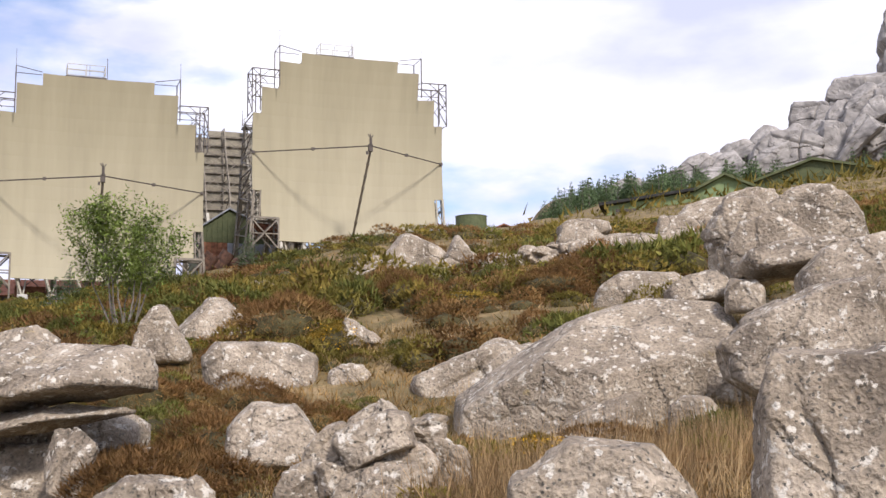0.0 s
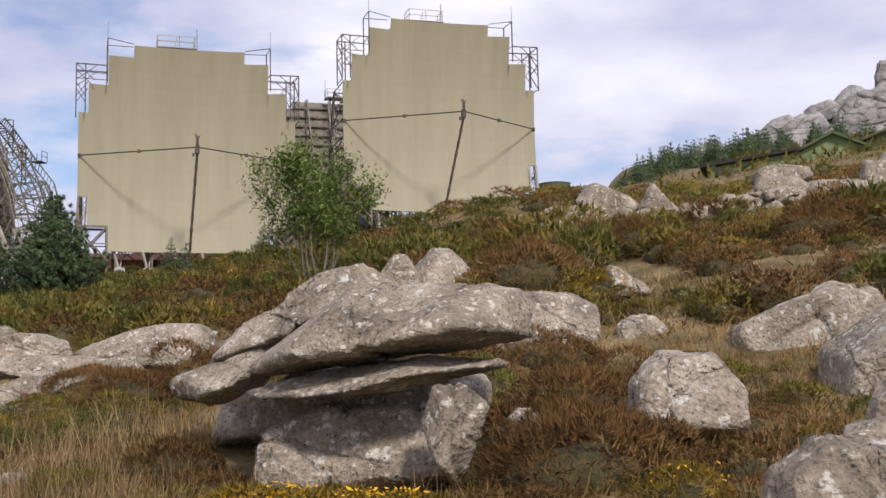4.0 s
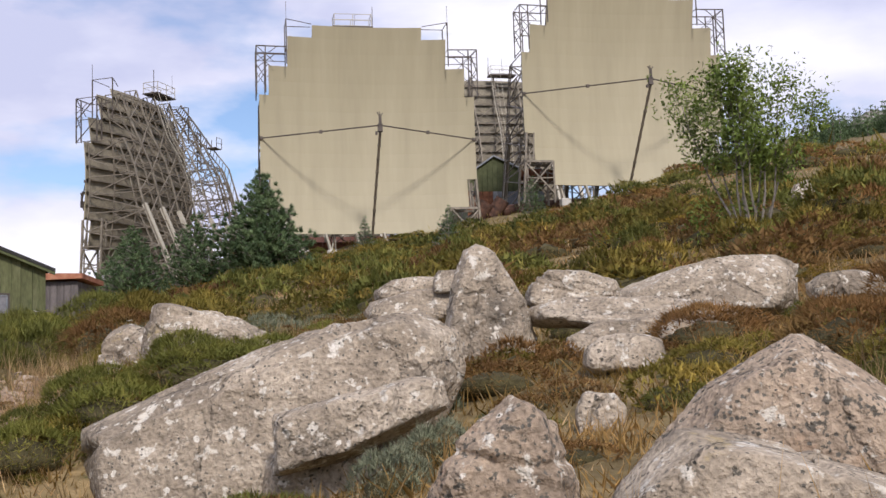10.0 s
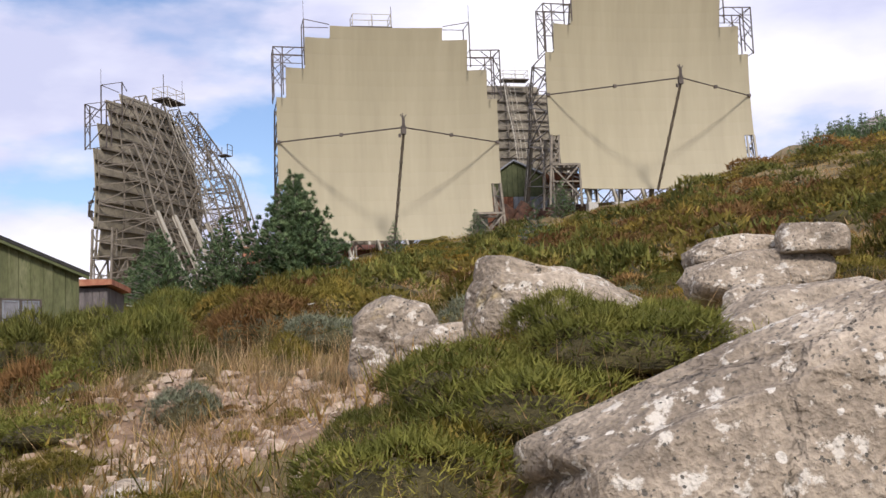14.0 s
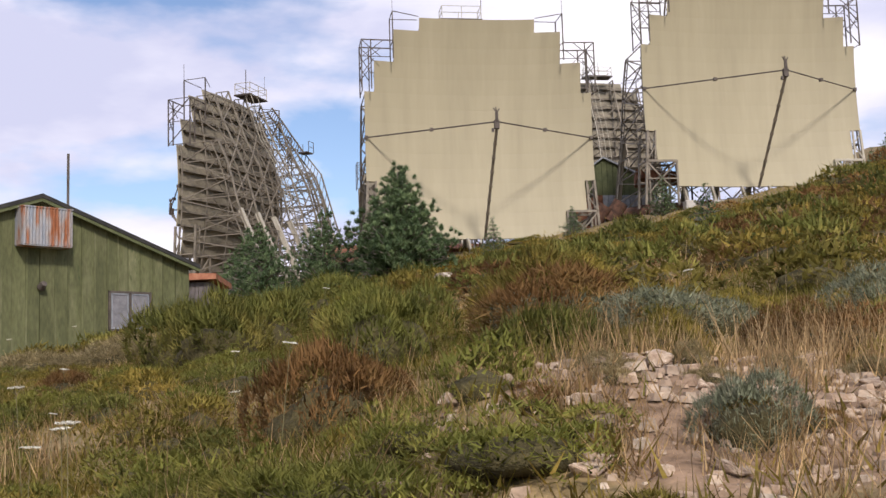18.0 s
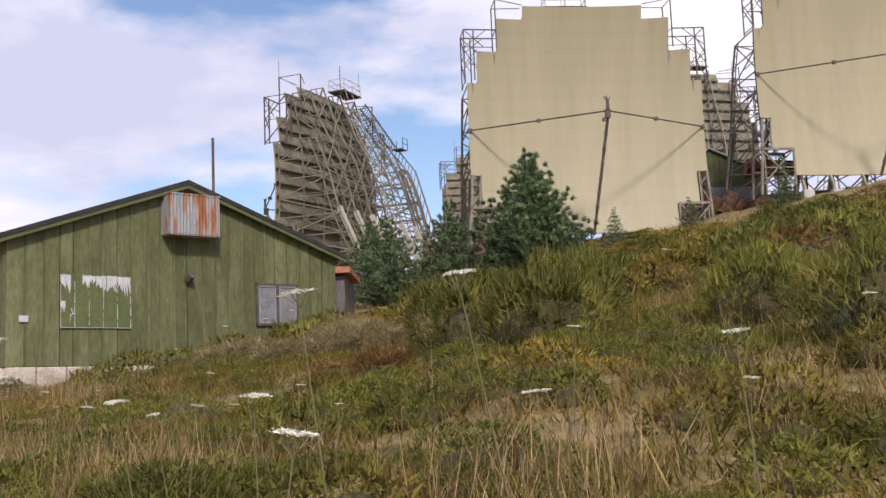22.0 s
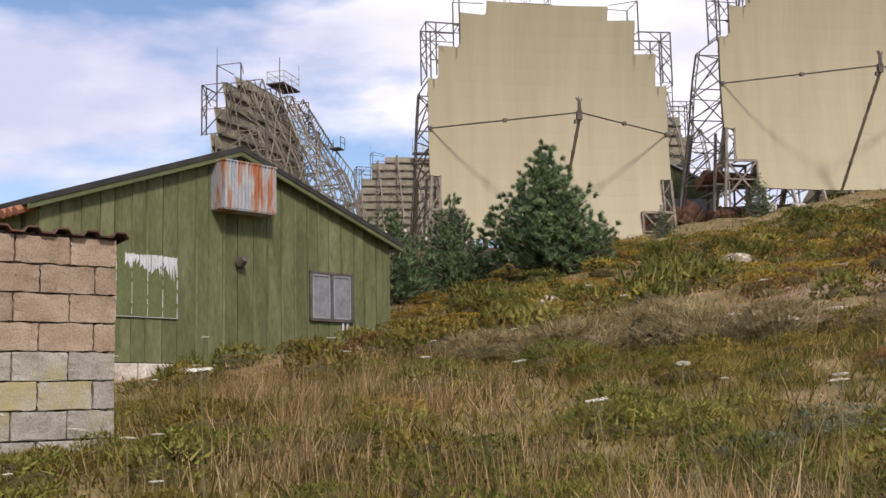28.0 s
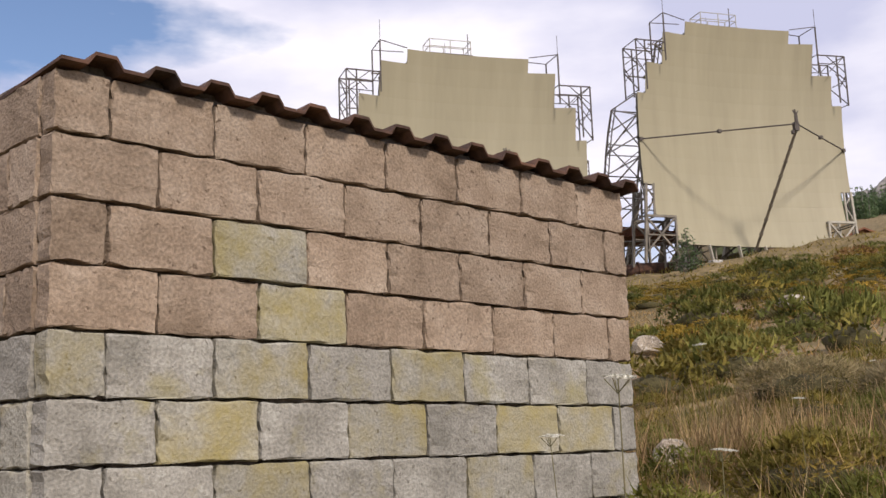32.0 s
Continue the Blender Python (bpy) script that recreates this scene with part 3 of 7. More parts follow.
def side_frame(sg):
    """The open frame beside the cut corners of the dish, on the side sg."""
    out = []
    for y in (0.75, -1.3):
        out.append(((sg * 6.45, y, 5.8), (sg * 6.45, y, 9.4), 0.06))
        out.append(((sg * 6.45, y, 9.4), (sg * 4.45, y * 0.4, 9.15), 0.035))
        out.append(((sg * 8.8, y, 3.3), (sg * 8.8, y, 7.2), 0.06))
        out.append(((sg * 8.1, y, 3.5), (sg * 8.1, y, 7.15), 0.06))
        out.append(((sg * 8.8, y, 7.2), (sg * 6.45, y, 7.15), 0.055))
        out.append(((sg * 8.8, y, 6.55), (sg * 6.45, y, 6.5), 0.035))
        out.append(((sg * 8.8, y, 5.9), (sg * 7.2, y, 7.15), 0.035))
        out.append(((sg * 8.8, y, 4.6), (sg * 7.9, y, 5.75), 0.035))
        out.append(((sg * 8.1, y, 4.6), (sg * 8.8, y, 5.7), 0.035))
        out.append(((sg * 8.8, y, 7.2), (sg * 7.4, y, 5.9), 0.035))
    for u, v in ((8.8, 7.2), (8.8, 5.3), (8.8, 3.4), (6.45, 9.4), (6.45, 7.2)):
        out.append(((sg * u, 0.75, v), (sg * u, -1.3, v), 0.035))
    for v0, v1 in ((3.4, 5.3), (5.3, 7.2)):
        out.append(((sg * 8.8, 0.75, v0), (sg * 8.8, -1.3, v1), 0.045))
    out.append(((sg * 6.45, 0.75, 9.4), (sg * 6.45, 0.75, 10.8), 0.02))
    return out


def foot_frame(sg, low):
    """The braced frame under the lower cut corner on the side sg."""
    out = []
    for y in (0.3, -1.6):
        out.append(((sg * 8.5, y, -3.3), (sg * 8.9, y, low), 0.12))
        out.append(((sg * 7.9, y, -3.3), (sg * 8.0, y, -5.6), 0.08))
        out.append(((sg * 6.35, y, -5.65), (sg * 8.7, y, -5.65), 0.12))
        out.append(((sg * 6.35, y, -5.6), (sg * 6.35, y, low), 0.10))
        out.append(((sg * 6.4, y, -5.7), (sg * 8.7, y, -8.2), 0.08))
        out.append(((sg * 8.7, y, -5.7), (sg * 6.4, y, -8.2), 0.08))
        out.append(((sg * 6.4, y, -7.0), (sg * 8.8, y, -7.0), 0.06))
        out.append(((sg * 7.9, y, -4.4), (sg * 8.6, y, -5.5), 0.05))
        out.append(((sg * 8.6, y, -3.5), (sg * 7.9, y, -4.4), 0.05))
    for u in (6.35, 8.7):
        out.append(((sg * u, 0.3, -5.65), (sg * u, -1.6, -5.65), 0.07))
    return out


def rim_lattice(root):
    """The laced member that follows the rim on the far side, with a small landing."""
    edge = [Vector(p) for p in ((-4.4, rear(8.8) + 0.3, 8.8), (-5.6, rear(7.8) + 0.3, 7.8), (-6.8, rear(6.6) + 0.3, 6.6), (-7.9, rear(5.2) + 0.2, 5.2), (-8.6, rear(3.0), 3.0), (-8.6, rear(-2.3), -2.3), (-8.6, rear(-5.5), -5.5))]
    lace = bmesh.new()
    for a, b in zip(edge, edge[1:]):
        bars(root, "rim_member", M_STEEL, [(a + off, b + off, 0.08) for off in (Vector((0, 0, 0)), Vector((0.5, 0.7, 0)), Vector((0, -0.5, 0.35)))])
        for j in range(6):
            p, q = a.lerp(b, j / 6), a.lerp(b, (j + 1) / 6)
            bar(lace, p, q + Vector((0.5, 0.7, 0)), 0.045, 3)
            bar(lace, p + Vector((0, -0.5, 0.35)), q, 0.04, 3)
    tagged(part("lacing", lace, M_STEEL, root), kind="stuff")
    y = rear(5.2)
    bm = bmesh.new()
    box(bm, Matrix.Translation((-7.6, y - 0.7, 5.3)), 1.2, 1.0, 0.1)
    part("landing", bm, M_DARK, root)
    bars(root, "handrail", M_DARK, [((p, y + q, 5.3), (p, y + q, 6.3), 0.035) for p in (-8.1, -7.1) for q in (-0.2, -1.3)] + [((-8.1, y - 1.3, v), (-7.1, y - 1.3, v), 0.03) for v in (5.8, 6.3)])


def build_reflector(m, label, low=-9.2, deep=1.0, rim=False, foot=None):
    DEEP[0] = deep
    root = tagged(empty("antenna_reflector", m), label, "antenna", "tropospheric antennas")
    for k in range(len(ROWS_V) - 1):
        v1, v0 = ROWS_V[k], ROWS_V[k + 1]
        h = half_width((v0 + v1) / 2)
        part("reflector_sheet", sheet_row(v1, v0 + 0.002, h), [M_CREAM, M_BACK], root)
        part("rib", rib_row(v0 + 0.02, h, 0.32, 0.16), M_STEEL, root)
    for u in (-8.5, -5.7, -2.85, 0.0, 2.85, 5.7, 8.5):
        truss(root, u)
        bm = bmesh.new()
        bar(bm, (u * 0.98, rear(-2.3), -2.3), (u * 0.98, rear(-2.3) + (low + 2.3) * 0.45, low), 0.24)
        part("raking_leg", bm, M_PALE, root, "pale painted raking leg")
    mem = []
    for v in (8.0, 5.7, 3.4, 1.1, -1.2, -3.5, -5.8):
        w = min(half_width(v - 0.1), 8.5)
        mem.append(((-w, rear(v), v), (w, rear(v), v), 0.055))
        for i in range(6):
            us = (-8.5, -5.7, -2.85, 0.0, 2.85, 5.7, 8.5)
            if abs(us[i]) <= w + 0.2 and abs(us[i + 1]) <= w + 0.2:
                mem.append(((us[i], rear(v), v), (us[i + 1], rear(v - 2.3), v - 2.3), 0.05))
                mem.append(((us[i + 1], rear(v) * 0.6, v), (us[i], rear(v - 2.3) * 0.6, v - 2.3), 0.045))
    bars(root, "cross_brace", M_STEEL, mem)
    for sg in (-1, 1):
        bars(root, "corner_frame_member", M_DARK, side_frame(sg))
        bars(root, "foot_frame_member", (foot or M_STEEL) if sg > 0 else M_STEEL, foot_frame(sg, low))
    # short legs and footings under the lower edge
    for i, u in enumerate((-5.6, -3.4, -1.0, 1.2, 3.6, 5.8)):
        bm = bmesh.new()
        bar(bm, (u - 0.25, 0.0, -7.55), (u + 0.25, -0.3, low), 0.13)
        bar(bm, (u + 0.5, -1.2, -7.55), (u + 0.25, -0.3, low), 0.07)
        part("leg", bm, M_PALE, root)
        bm = bmesh.new()
        box(bm, Matrix.Translation((u + 0.25, -0.2, low - 0.1)), 0.8, 0.8, 0.9)
        bmesh.ops.bevel(bm, geom=bm.edges, offset=0.05, segments=1, affect="EDGES")
        part("footing", bm, M_CONCRETE, root, "pale concrete footing")
    # walkway with railing and masts on top
    bm = bmesh.new()
    box(bm, Matrix.Translation((-1.0, -1.4, 9.3)), 3.2, 1.6, 0.12)
    part("platform", bm, M_DARK, root)
    rails = [((u, y, 9.3), (u, y, 10.35), 0.035) for y in (-0.65, -2.15) for u in (-2.5, -1.0, 0.5)]
    rails += [((-2.5, y, v), (0.5, y, v), 0.03) for y in (-0.65, -2.15) for v in (9.85, 10.35)]
    rails += [((u, -0.65, v), (u, -2.15, v), 0.03) for u in (-2.5, 0.5) for v in (9.85, 10.35)]
    bars(root, "handrail", M_PALE, rails)
    bm = bmesh.new()
    bar(bm, (0.75, -1.9, 9.0), (0.75, -1.9, 11.4), 0.035)
    part("lightning_rod", bm, M_DARK, root)
    bm = bmesh.new()
    bar(bm, (-0.6, -3.0, 9.3), (-0.6, -3.0, 11.0), 0.02, 3)
    part("lightning_rod", bm, M_DARK, root)
    if rim:
        rim_lattice(root)
        for u in (-8.0, -7.1):
            truss(root, u)
    # cage ladder up the back
    bm = bmesh.new()
    for u in (-0.3, 0.3):
        for (v1, y1), (v0, y0) in zip(REAR, REAR[1:]):
            bar(bm, (u, rear(v1) - 0.3, v1), (u, rear(v0) - 0.3, v0), 0.03)
            bar(bm, (u * 2, rear(v1) - 1.0, v1), (u * 2, rear(v0) - 1.0, v0), 0.025)
    for k in range(34):
        v = 9.2 - k * 0.52
        bar(bm, (-0.3, rear(v) - 0.3, v), (0.3, rear(v) - 0.3, v), 0.02, 3)
        if k % 2 == 0:
            bar(bm, (-0.6, rear(v) - 1.0, v), (0.6, rear(v) - 1.0, v), 0.02, 3)
            for u in (-1, 1):
                bar(bm, (u * 0.6, rear(v) - 1.0, v), (u * 0.3, rear(v) - 0.3, v), 0.02, 3)
    part("cage_ladder", bm, M_PALE, root)
    for sg in (-1, 1):
        bm = bmesh.new()
        bar(bm, (sg * 8.5, dish(8.6, 0), 0.0), (sg * 0.1, 6.31, -0.28), 0.055, 6)
        for q in (0.0, 0.52):
            p = Vector((sg * 8.5, dish(8.6, 0), 0.0)).lerp(Vector((sg * 0.1, 6.31, -0.28)), q)
            box(bm, Matrix.Translation(p), 0.24, 0.24, 0.24)
        part("stay_arm", bm, M_DARK, root)
    bm = bmesh.new()
    bar(bm, (0.0, 0.35, -7.75), (0, 6.2, -0.75), 0.105, 8)
    for k in range(1, 8):
        p = Vector((0, 0.35, -7.75)).lerp(Vector((0, 6.2, -0.75)), k / 8)
        bar(bm, p - Vector((0, 0.05, 0.065)), p + Vector((0, 0.05, 0.065)), 0.145, 8)
    part("feed_pole", bm, M_STEEL, root)
    bm = bmesh.new()
    box(bm, Matrix.Translation((0, 6.26, -0.45)), 0.34, 0.32, 0.6)
    bar(bm, (0, 6.36, -0.25), (0, 6.36, 0.35), 0.12, 6)
    for a, b in ((-0.22, 0.7), (0.2, 0.65), (0.02, 0.55), (-0.05, 0.75)):
        bar(bm, (0, 6.36, 0.3), (a, 6.36, b), 0.05, 4)
    box(bm, Matrix.Translation((-0.28, 6.26, -0.85)), 0.16, 0.2, 0.24)
    part("feed_horn", bm, M_DARK, root, "dark feed horn on the pole's tip")
    return root


build_reflector(frame_of(-29.83, 93.42, 19.68, (0.369, -0.929)), "cream stepped antenna reflector standing on steel legs", -9.2, 1.15)
build_reflector(frame_of(-9.9, 100.68, 23.39, (0.357, -0.934)), "cream stepped antenna reflector higher up the slope", -9.0, 1.15, foot=M_PALE)
build_reflector(frame_of(-54.37, 104.14, 18.2, (-0.993, 0.12)), "antenna reflector showing its ribbed and braced back", -9.4, 1.0, rim=True)
build_reflector(frame_of(-26.6, 141.0, 26.6, (-0.40, 0.92)), "distant ribbed antenna back beyond a green shed", -11)
build_reflector(frame_of(-56.3, 176.5, 27.6, (-0.40, 0.92)), "distant ribbed antenna back beyond the cream reflector", -14)


# ---- buildings ----
def plan_frame(x, y, z, dx, dy):
    a = Vector((dx, dy, 0)).normalized()
    return Matrix.Translation((x, y, z)) @ Matrix((a, Vector((-a.y, a.x, 0)), Vector((0, 0, 1)))).transposed().to_4x4()


def prism(bm, pts, y0, y1):
    """An upright outline in the x-z plane, pushed from y0 to y1."""
    a, b = [bm.verts.new((x, y0, z)) for x, z in pts], [bm.verts.new((x, y1, z)) for x, z in pts]
    n = len(pts)
    for k in range(n):
        bm.faces.new((a[k], a[(k + 1) % n], b[(k + 1) % n], b[k]))
    bm.faces.new(a[::-1])
    bm.faces.new(b)
    bmesh.ops.recalc_face_normals(bm, faces=bm.faces)


def corrugated(bm, length, rise, pitch, amp, m, steps=6):
    """A wavy sheet: waves along x, plain along z, with a little thickness."""
    n = max(2, int(length / pitch * steps))
    rows = []
    for off in (0, 0.012):
        for z in (0, rise):
            rows.append([bm.verts.new(m @ Vector((length * i / n, off + amp * math.sin(2 * math.pi * i / steps), z))) for i in range(n + 1)])
    for i in range(n):
        bm.faces.new((rows[0][i], rows[0][i + 1], rows[1][i + 1], rows[1][i]))
        bm.faces.new((rows[2][i], rows[3][i], rows[3][i + 1], rows[2][i + 1]))
        bm.faces.new((rows[0][i], rows[2][i], rows[2][i + 1], rows[0][i + 1]))
        bm.faces.new((rows[1][i], rows[1][i + 1], rows[3][i + 1], rows[3][i]))


def gable_z(x, eave0, eave1, ridge_x, ridge, width):
    if x < ridge_x:
        return eave0 + (ridge - eave0) * x / ridge_x
    return ridge + (eave1 - ridge) * (x - ridge_x) / (width - ridge_x)


def build_barn():
    W, LEN, RX = 10.38, 19.0, 5.09
    root = tagged(empty("barn", plan_frame(-35.87, 36.77, 2.255, 0.5127, 0.8586)), "green board-clad barn with a felt-edged gable roof", "barn")
    gz = lambda x: gable_z(x, 3.31, 3.32, RX, 5.08, W)
    # core walls
    bm = bmesh.new()
    prism(bm, [(0.05, -0.6), (W - 0.05, -0.6), (W - 0.05, gz(W) - 0.05), (RX, 5.0), (0.05, gz(0) - 0.05)], 0.03, LEN)
    part("wall_core", bm, M_GREENTRIM, root)
    rng = random.Random(5)
    # gable boards
    x = 0.0
    while x < W - 0.01:
        x1 = min(W, x + rng.choice((0.36, 0.42, 0.44, 0.46, 0.5)))
        if W - x1 < 0.2:
            x1 = W
        bm = bmesh.new()
        pts = [(x + 0.012, 0.0), (x1 - 0.012, 0.0), (x1 - 0.012, gz(x1))]
        if x < RX < x1:
            pts.append((RX, 5.08))
        pts.append((x + 0.012, gz(x)))
        off = rng.uniform(0, 0.012)
        prism(bm, pts, -0.035 - off, 0.029)
        part("board", bm, M_GREEN, root)
        if rng.random() < 0.75:
            bm = bmesh.new()
            prism(bm, [(x1 - 0.03, 0.02), (x1 + 0.03, 0.02), (x1 + 0.03, gz(min(x1, W)) - 0.03), (x1 - 0.03, gz(min(x1, W)) - 0.03)], -0.065, -0.04)
            part("batten", bm, M_GREEN, root)
        x = x1
    # boards of the long side
    y = 0.0
    while y < LEN:
        y1 = min(LEN, y + 0.43)
        bm = bmesh.new()
        box(bm, Matrix.Translation((0.0, (y + y1) / 2, 1.56)), 0.07, y1 - y - 0.03, 3.12)
        part("board", bm, M_GREEN, root)
        y = y1
    # roof slopes
    for a, b, za, zb, name in ((-0.35, RX, gz(0) - 0.12, 5.08, "roof_slope"), (RX, W + 0.25, 5.08, gz(W) - 0.09, "roof_slope")):
        bm = bmesh.new()
        prism(bm, [(a, za - 0.03), (b, zb - 0.03), (b, zb + 0.1), (a, za + 0.1)], -0.3, LEN + 0.3)
        part(name, bm, M_BLACK, root, "black felt roof slope")
        bm = bmesh.new()
        prism(bm, [(a, za - 0.14), (b, zb - 0.14), (b, zb - 0.034), (a, za - 0.034)], -0.28, -0.2)
        part("verge_board", bm, M_GREENTRIM, root)
    # clay tiles along the lower left eave
    for k in range(44):
        bm = bmesh.new()
        bmesh.ops.create_cone(bm, segments=8, radius1=0.10, radius2=0.085, depth=0.5, cap_ends=True,
                              matrix=Matrix.Translation((-0.22, 0.1 + k * 0.26, 3.13)) @ Matrix.Rotation(radians(68), 4, "Y"))
        part("roof_tile", bm, M_TILE, root)
    bm = bmesh.new()
    bmesh.ops.create_cone(bm, segments=12, radius1=0.22, radius2=0.22, depth=0.5, cap_ends=True, matrix=Matrix.Translation((0.3, 3.9, 3.7)))
    bmesh.ops.create_cone(bm, segments=12, radius1=0.26, radius2=0.26, depth=0.08, cap_ends=True, matrix=Matrix.Translation((0.3, 3.9, 3.93)))
    part("chimney", bm, M_RUST, root, "rusty round chimney")
    # plinth stones
    for k in range(13):
        w = W / 13
        bm = bmesh.new()
        hgt = 0.55 - 0.015 * k
        box(bm, Matrix.Translation((w * (k + 0.5), 0.0, -hgt / 2 - 0.02)), w - 0.03, 0.16 + rng.uniform(0, 0.05), hgt)
        bmesh.ops.bevel(bm, geom=bm.edges, offset=0.025, segments=1, affect="EDGES")
        part("plinth_block", bm, M_PLINTH, root, "flaking whitish plinth block" if k == 0 else "")
    for k in range(16):
        bm = bmesh.new()
        box(bm, Matrix.Translation((0.02, 0.6 + 1.1 * k, -0.42)), 0.2, 1.07, 0.8)
        bmesh.ops.bevel(bm, geom=bm.edges, offset=0.025, segments=1, affect="EDGES")
        part("plinth_block", bm, M_PLINTH, root)
    # gable window: frame, two leaves
    bm = bmesh.new()
    x0, x1, z0, z1 = 7.39, 8.90, 1.10, 2.36
    for a, b, c, d in ((x0, x0 + 0.07, z0, z1), (x1 - 0.07, x1, z0, z1), (x0, x1, z1 - 0.07, z1), (x0, x1, z0, z0 + 0.07), (8.1, 8.18, z0, z1)):
        box(bm, Matrix.Translation(((a + b) / 2, -0.09, (c + d) / 2)), b - a, 0.07, d - c)
    win = part("window", bm, M_DARK, root, "two-leaf window with dusty panes")
    for a, b in ((x0 + 0.09, 8.08), (8.2, x1 - 0.09)):
        bm = bmesh.new()
        box(bm, Matrix.Translation(((a + b) / 2, -0.082, (z0 + z1) / 2)), b - a, 0.03, z1 - z0 - 0.16)
        part("pane", bm, M_SCREEN, win)
        bm = bmesh.new()
        for c in (a + 0.02, b - 0.02):
            box(bm, Matrix.Translation((c, -0.105, (z0 + z1) / 2)), 0.05, 0.03, z1 - z0 - 0.14)
        for c in (z0 + 0.09, z1 - 0.09):
            box(bm, Matrix.Translation(((a + b) / 2, -0.105, c)), b - a, 0.03, 0.05)
        part("leaf_frame", bm, M_ZINC, win)
    # side window
    bm = bmesh.new()
    for a, b, c, d in ((2.2, 2.3, 1.0, 2.2), (3.5, 3.6, 1.0, 2.2), (2.2, 3.6, 2.1, 2.2), (2.1, 3.7, 0.94, 1.04), (2.3, 3.5, 1.55, 1.62)):
        box(bm, Matrix.Translation((-0.07, (a + b) / 2, (c + d) / 2)), 0.09, b - a, d - c)
    win = part("window", bm, M_WHITE, root, "white-framed broken side window")
    bm = bmesh.new()
    box(bm, Matrix.Translation((-0.045, 2.9, 1.6)), 0.02, 1.2, 1.0)
    part("pane", bm, M_SCREEN, win)
    # rusted vent box under the ridge
    bm = bmesh.new()
    corrugated(bm, 1.56, 1.1, 0.1, 0.02, Matrix.Translation((4.35, -0.55, 3.59)))
    for x in (4.36, 5.91):
        box(bm, Matrix.Translation((x, -0.29, 4.14)), 0.03, 0.5, 1.12)
    box(bm, Matrix.Translation((5.13, -0.29, 4.71)), 1.6, 0.56, 0.04)
    box(bm, Matrix.Translation((5.13, -0.29, 3.57)), 1.54, 0.5, 0.03)
    part("vent_box", bm, M_RUSTSHEET, root, "rust-streaked corrugated vent box")
    # flaked notice panel, lamp, small plates, roof rod, cable
    bm = bmesh.new()
    for a, b in ((1.41, 1.8), (1.81, 2.2), (2.21, 2.6), (2.61, 3.0), (3.01, 3.4)):
        box(bm, Matrix.Translation(((a + b) / 2, -0.075, 1.69)), b - a - 0.01, 0.02, 1.41)
    part("notice_panel", bm, M_FLAKE, root, "painted-over panel with flaking white patches")
    for a, b, c in ((1.43, 1.70, 0.5), (2.02, 2.38, 0.36), (2.4, 2.68, 0.5), (2.70, 2.98, 0.42), (3.02, 3.38, 0.52), (1.43, 1.55, 0.3)):
        zt = 2.39 if c != 0.3 else 1.7
        strips = 5
        for k in range(strips):
            x0, x1 = a + (b - a) * k / strips, a + (b - a) * (k + 0.86 + 0.2 * rng.random()) / strips
            zb, zc = zt - c * rng.uniform(0.25, 1.1), zt - c * rng.uniform(0.25, 1.1)
            bm = bmesh.new()
            prism(bm, [(x0, zt - rng.uniform(0, 0.05)), (x1, zt - rng.uniform(0, 0.05)), (x1, zb), (x0, zc)], -0.094, -0.086)
            part("paint_patch", bm, M_WHITE, root)
    # thin lines of old paint left along the panel's joints and edge
    for x, zb, zt in ((1.42, 1.0, 2.38), (1.805, 1.0, 2.2), (2.205, 1.05, 2.38), (2.605, 1.0, 2.3), (3.005, 1.0, 2.38), (3.39, 1.0, 2.38)):
        bm = bmesh.new()
        z = zb
        while z < zt:
            step = rng.uniform(0.12, 0.3)
            w = rng.uniform(0.004, 0.013)
            prism(bm, [(x - w, z), (x + w, z), (x + w * 0.5, min(z + step, zt)), (x - w * 0.6, min(z + step, zt))], -0.094, -0.086)
            z += step + rng.uniform(0.0, 0.1)
        part("paint_line", bm, M_WHITE, root)
    bm = bmesh.new()
    box(bm, Matrix.Translation((2.405, -0.09, 0.99)), 1.98, 0.008, 0.01)
    part("paint_line", bm, M_WHITE, root)
    bm = bmesh.new()
    bmesh.ops.create_cone(bm, segments=10, radius1=0.13, radius2=0.09, depth=0.22, cap_ends=True, matrix=Matrix.Translation((5.16, -0.2, 2.42)) @ Matrix.Rotation(radians(60), 4, "X"))
    bar(bm, (5.16, -0.02, 2.52), (5.16, -0.2, 2.46), 0.03)
    part("wall_lamp", bm, M_DARK, root, "dark bulkhead wall lamp")
    bm = bmesh.new()
    box(bm, Matrix.Translation((0.45, -0.08, 1.2)), 0.24, 0.02, 0.16)
    part("sign_plate", bm, M_WHITE, root, "small blank white plate")
    bm = bmesh.new()
    box(bm, Matrix.Translation((-0.06, 0.45, 0.75)), 0.02, 0.3, 0.22)
    part("sign_plate", bm, M_ZINC, root)
    bm = bmesh.new()
    bar(bm, (6.0, -0.1, 4.6), (6.0, -0.1, 6.53), 0.04, 6)
    part("roof_rod", bm, M_DARK, root)
    bm = bmesh.new()
    bar(bm, (-0.08, 0.5, 3.0), (-0.08, 0.55, 0.2), 0.02, 4)
    bar(bm, (-0.08, 0.5, 3.0), (-0.12, 0.2, 3.2), 0.02, 4)
    part("cable", bm, M_BLACK, root)
    bm = bmesh.new()
    for k in range(2):
        box(bm, Matrix.Translation((8.55 + 0.16 * k, -0.08, 0.98)), 0.05, 0.03, 0.2)
    part("bracket", bm, M_WHITE, root)
    # zinc sheet leaning at the long side
    leaf = tagged(empty("zinc_sheet", plan_frame(-35.87, 36.77, 2.255, 0.5127, 0.8586)), "grey corrugated zinc hatch against the barn plinth", "hatch")
    bm = bmesh.new()
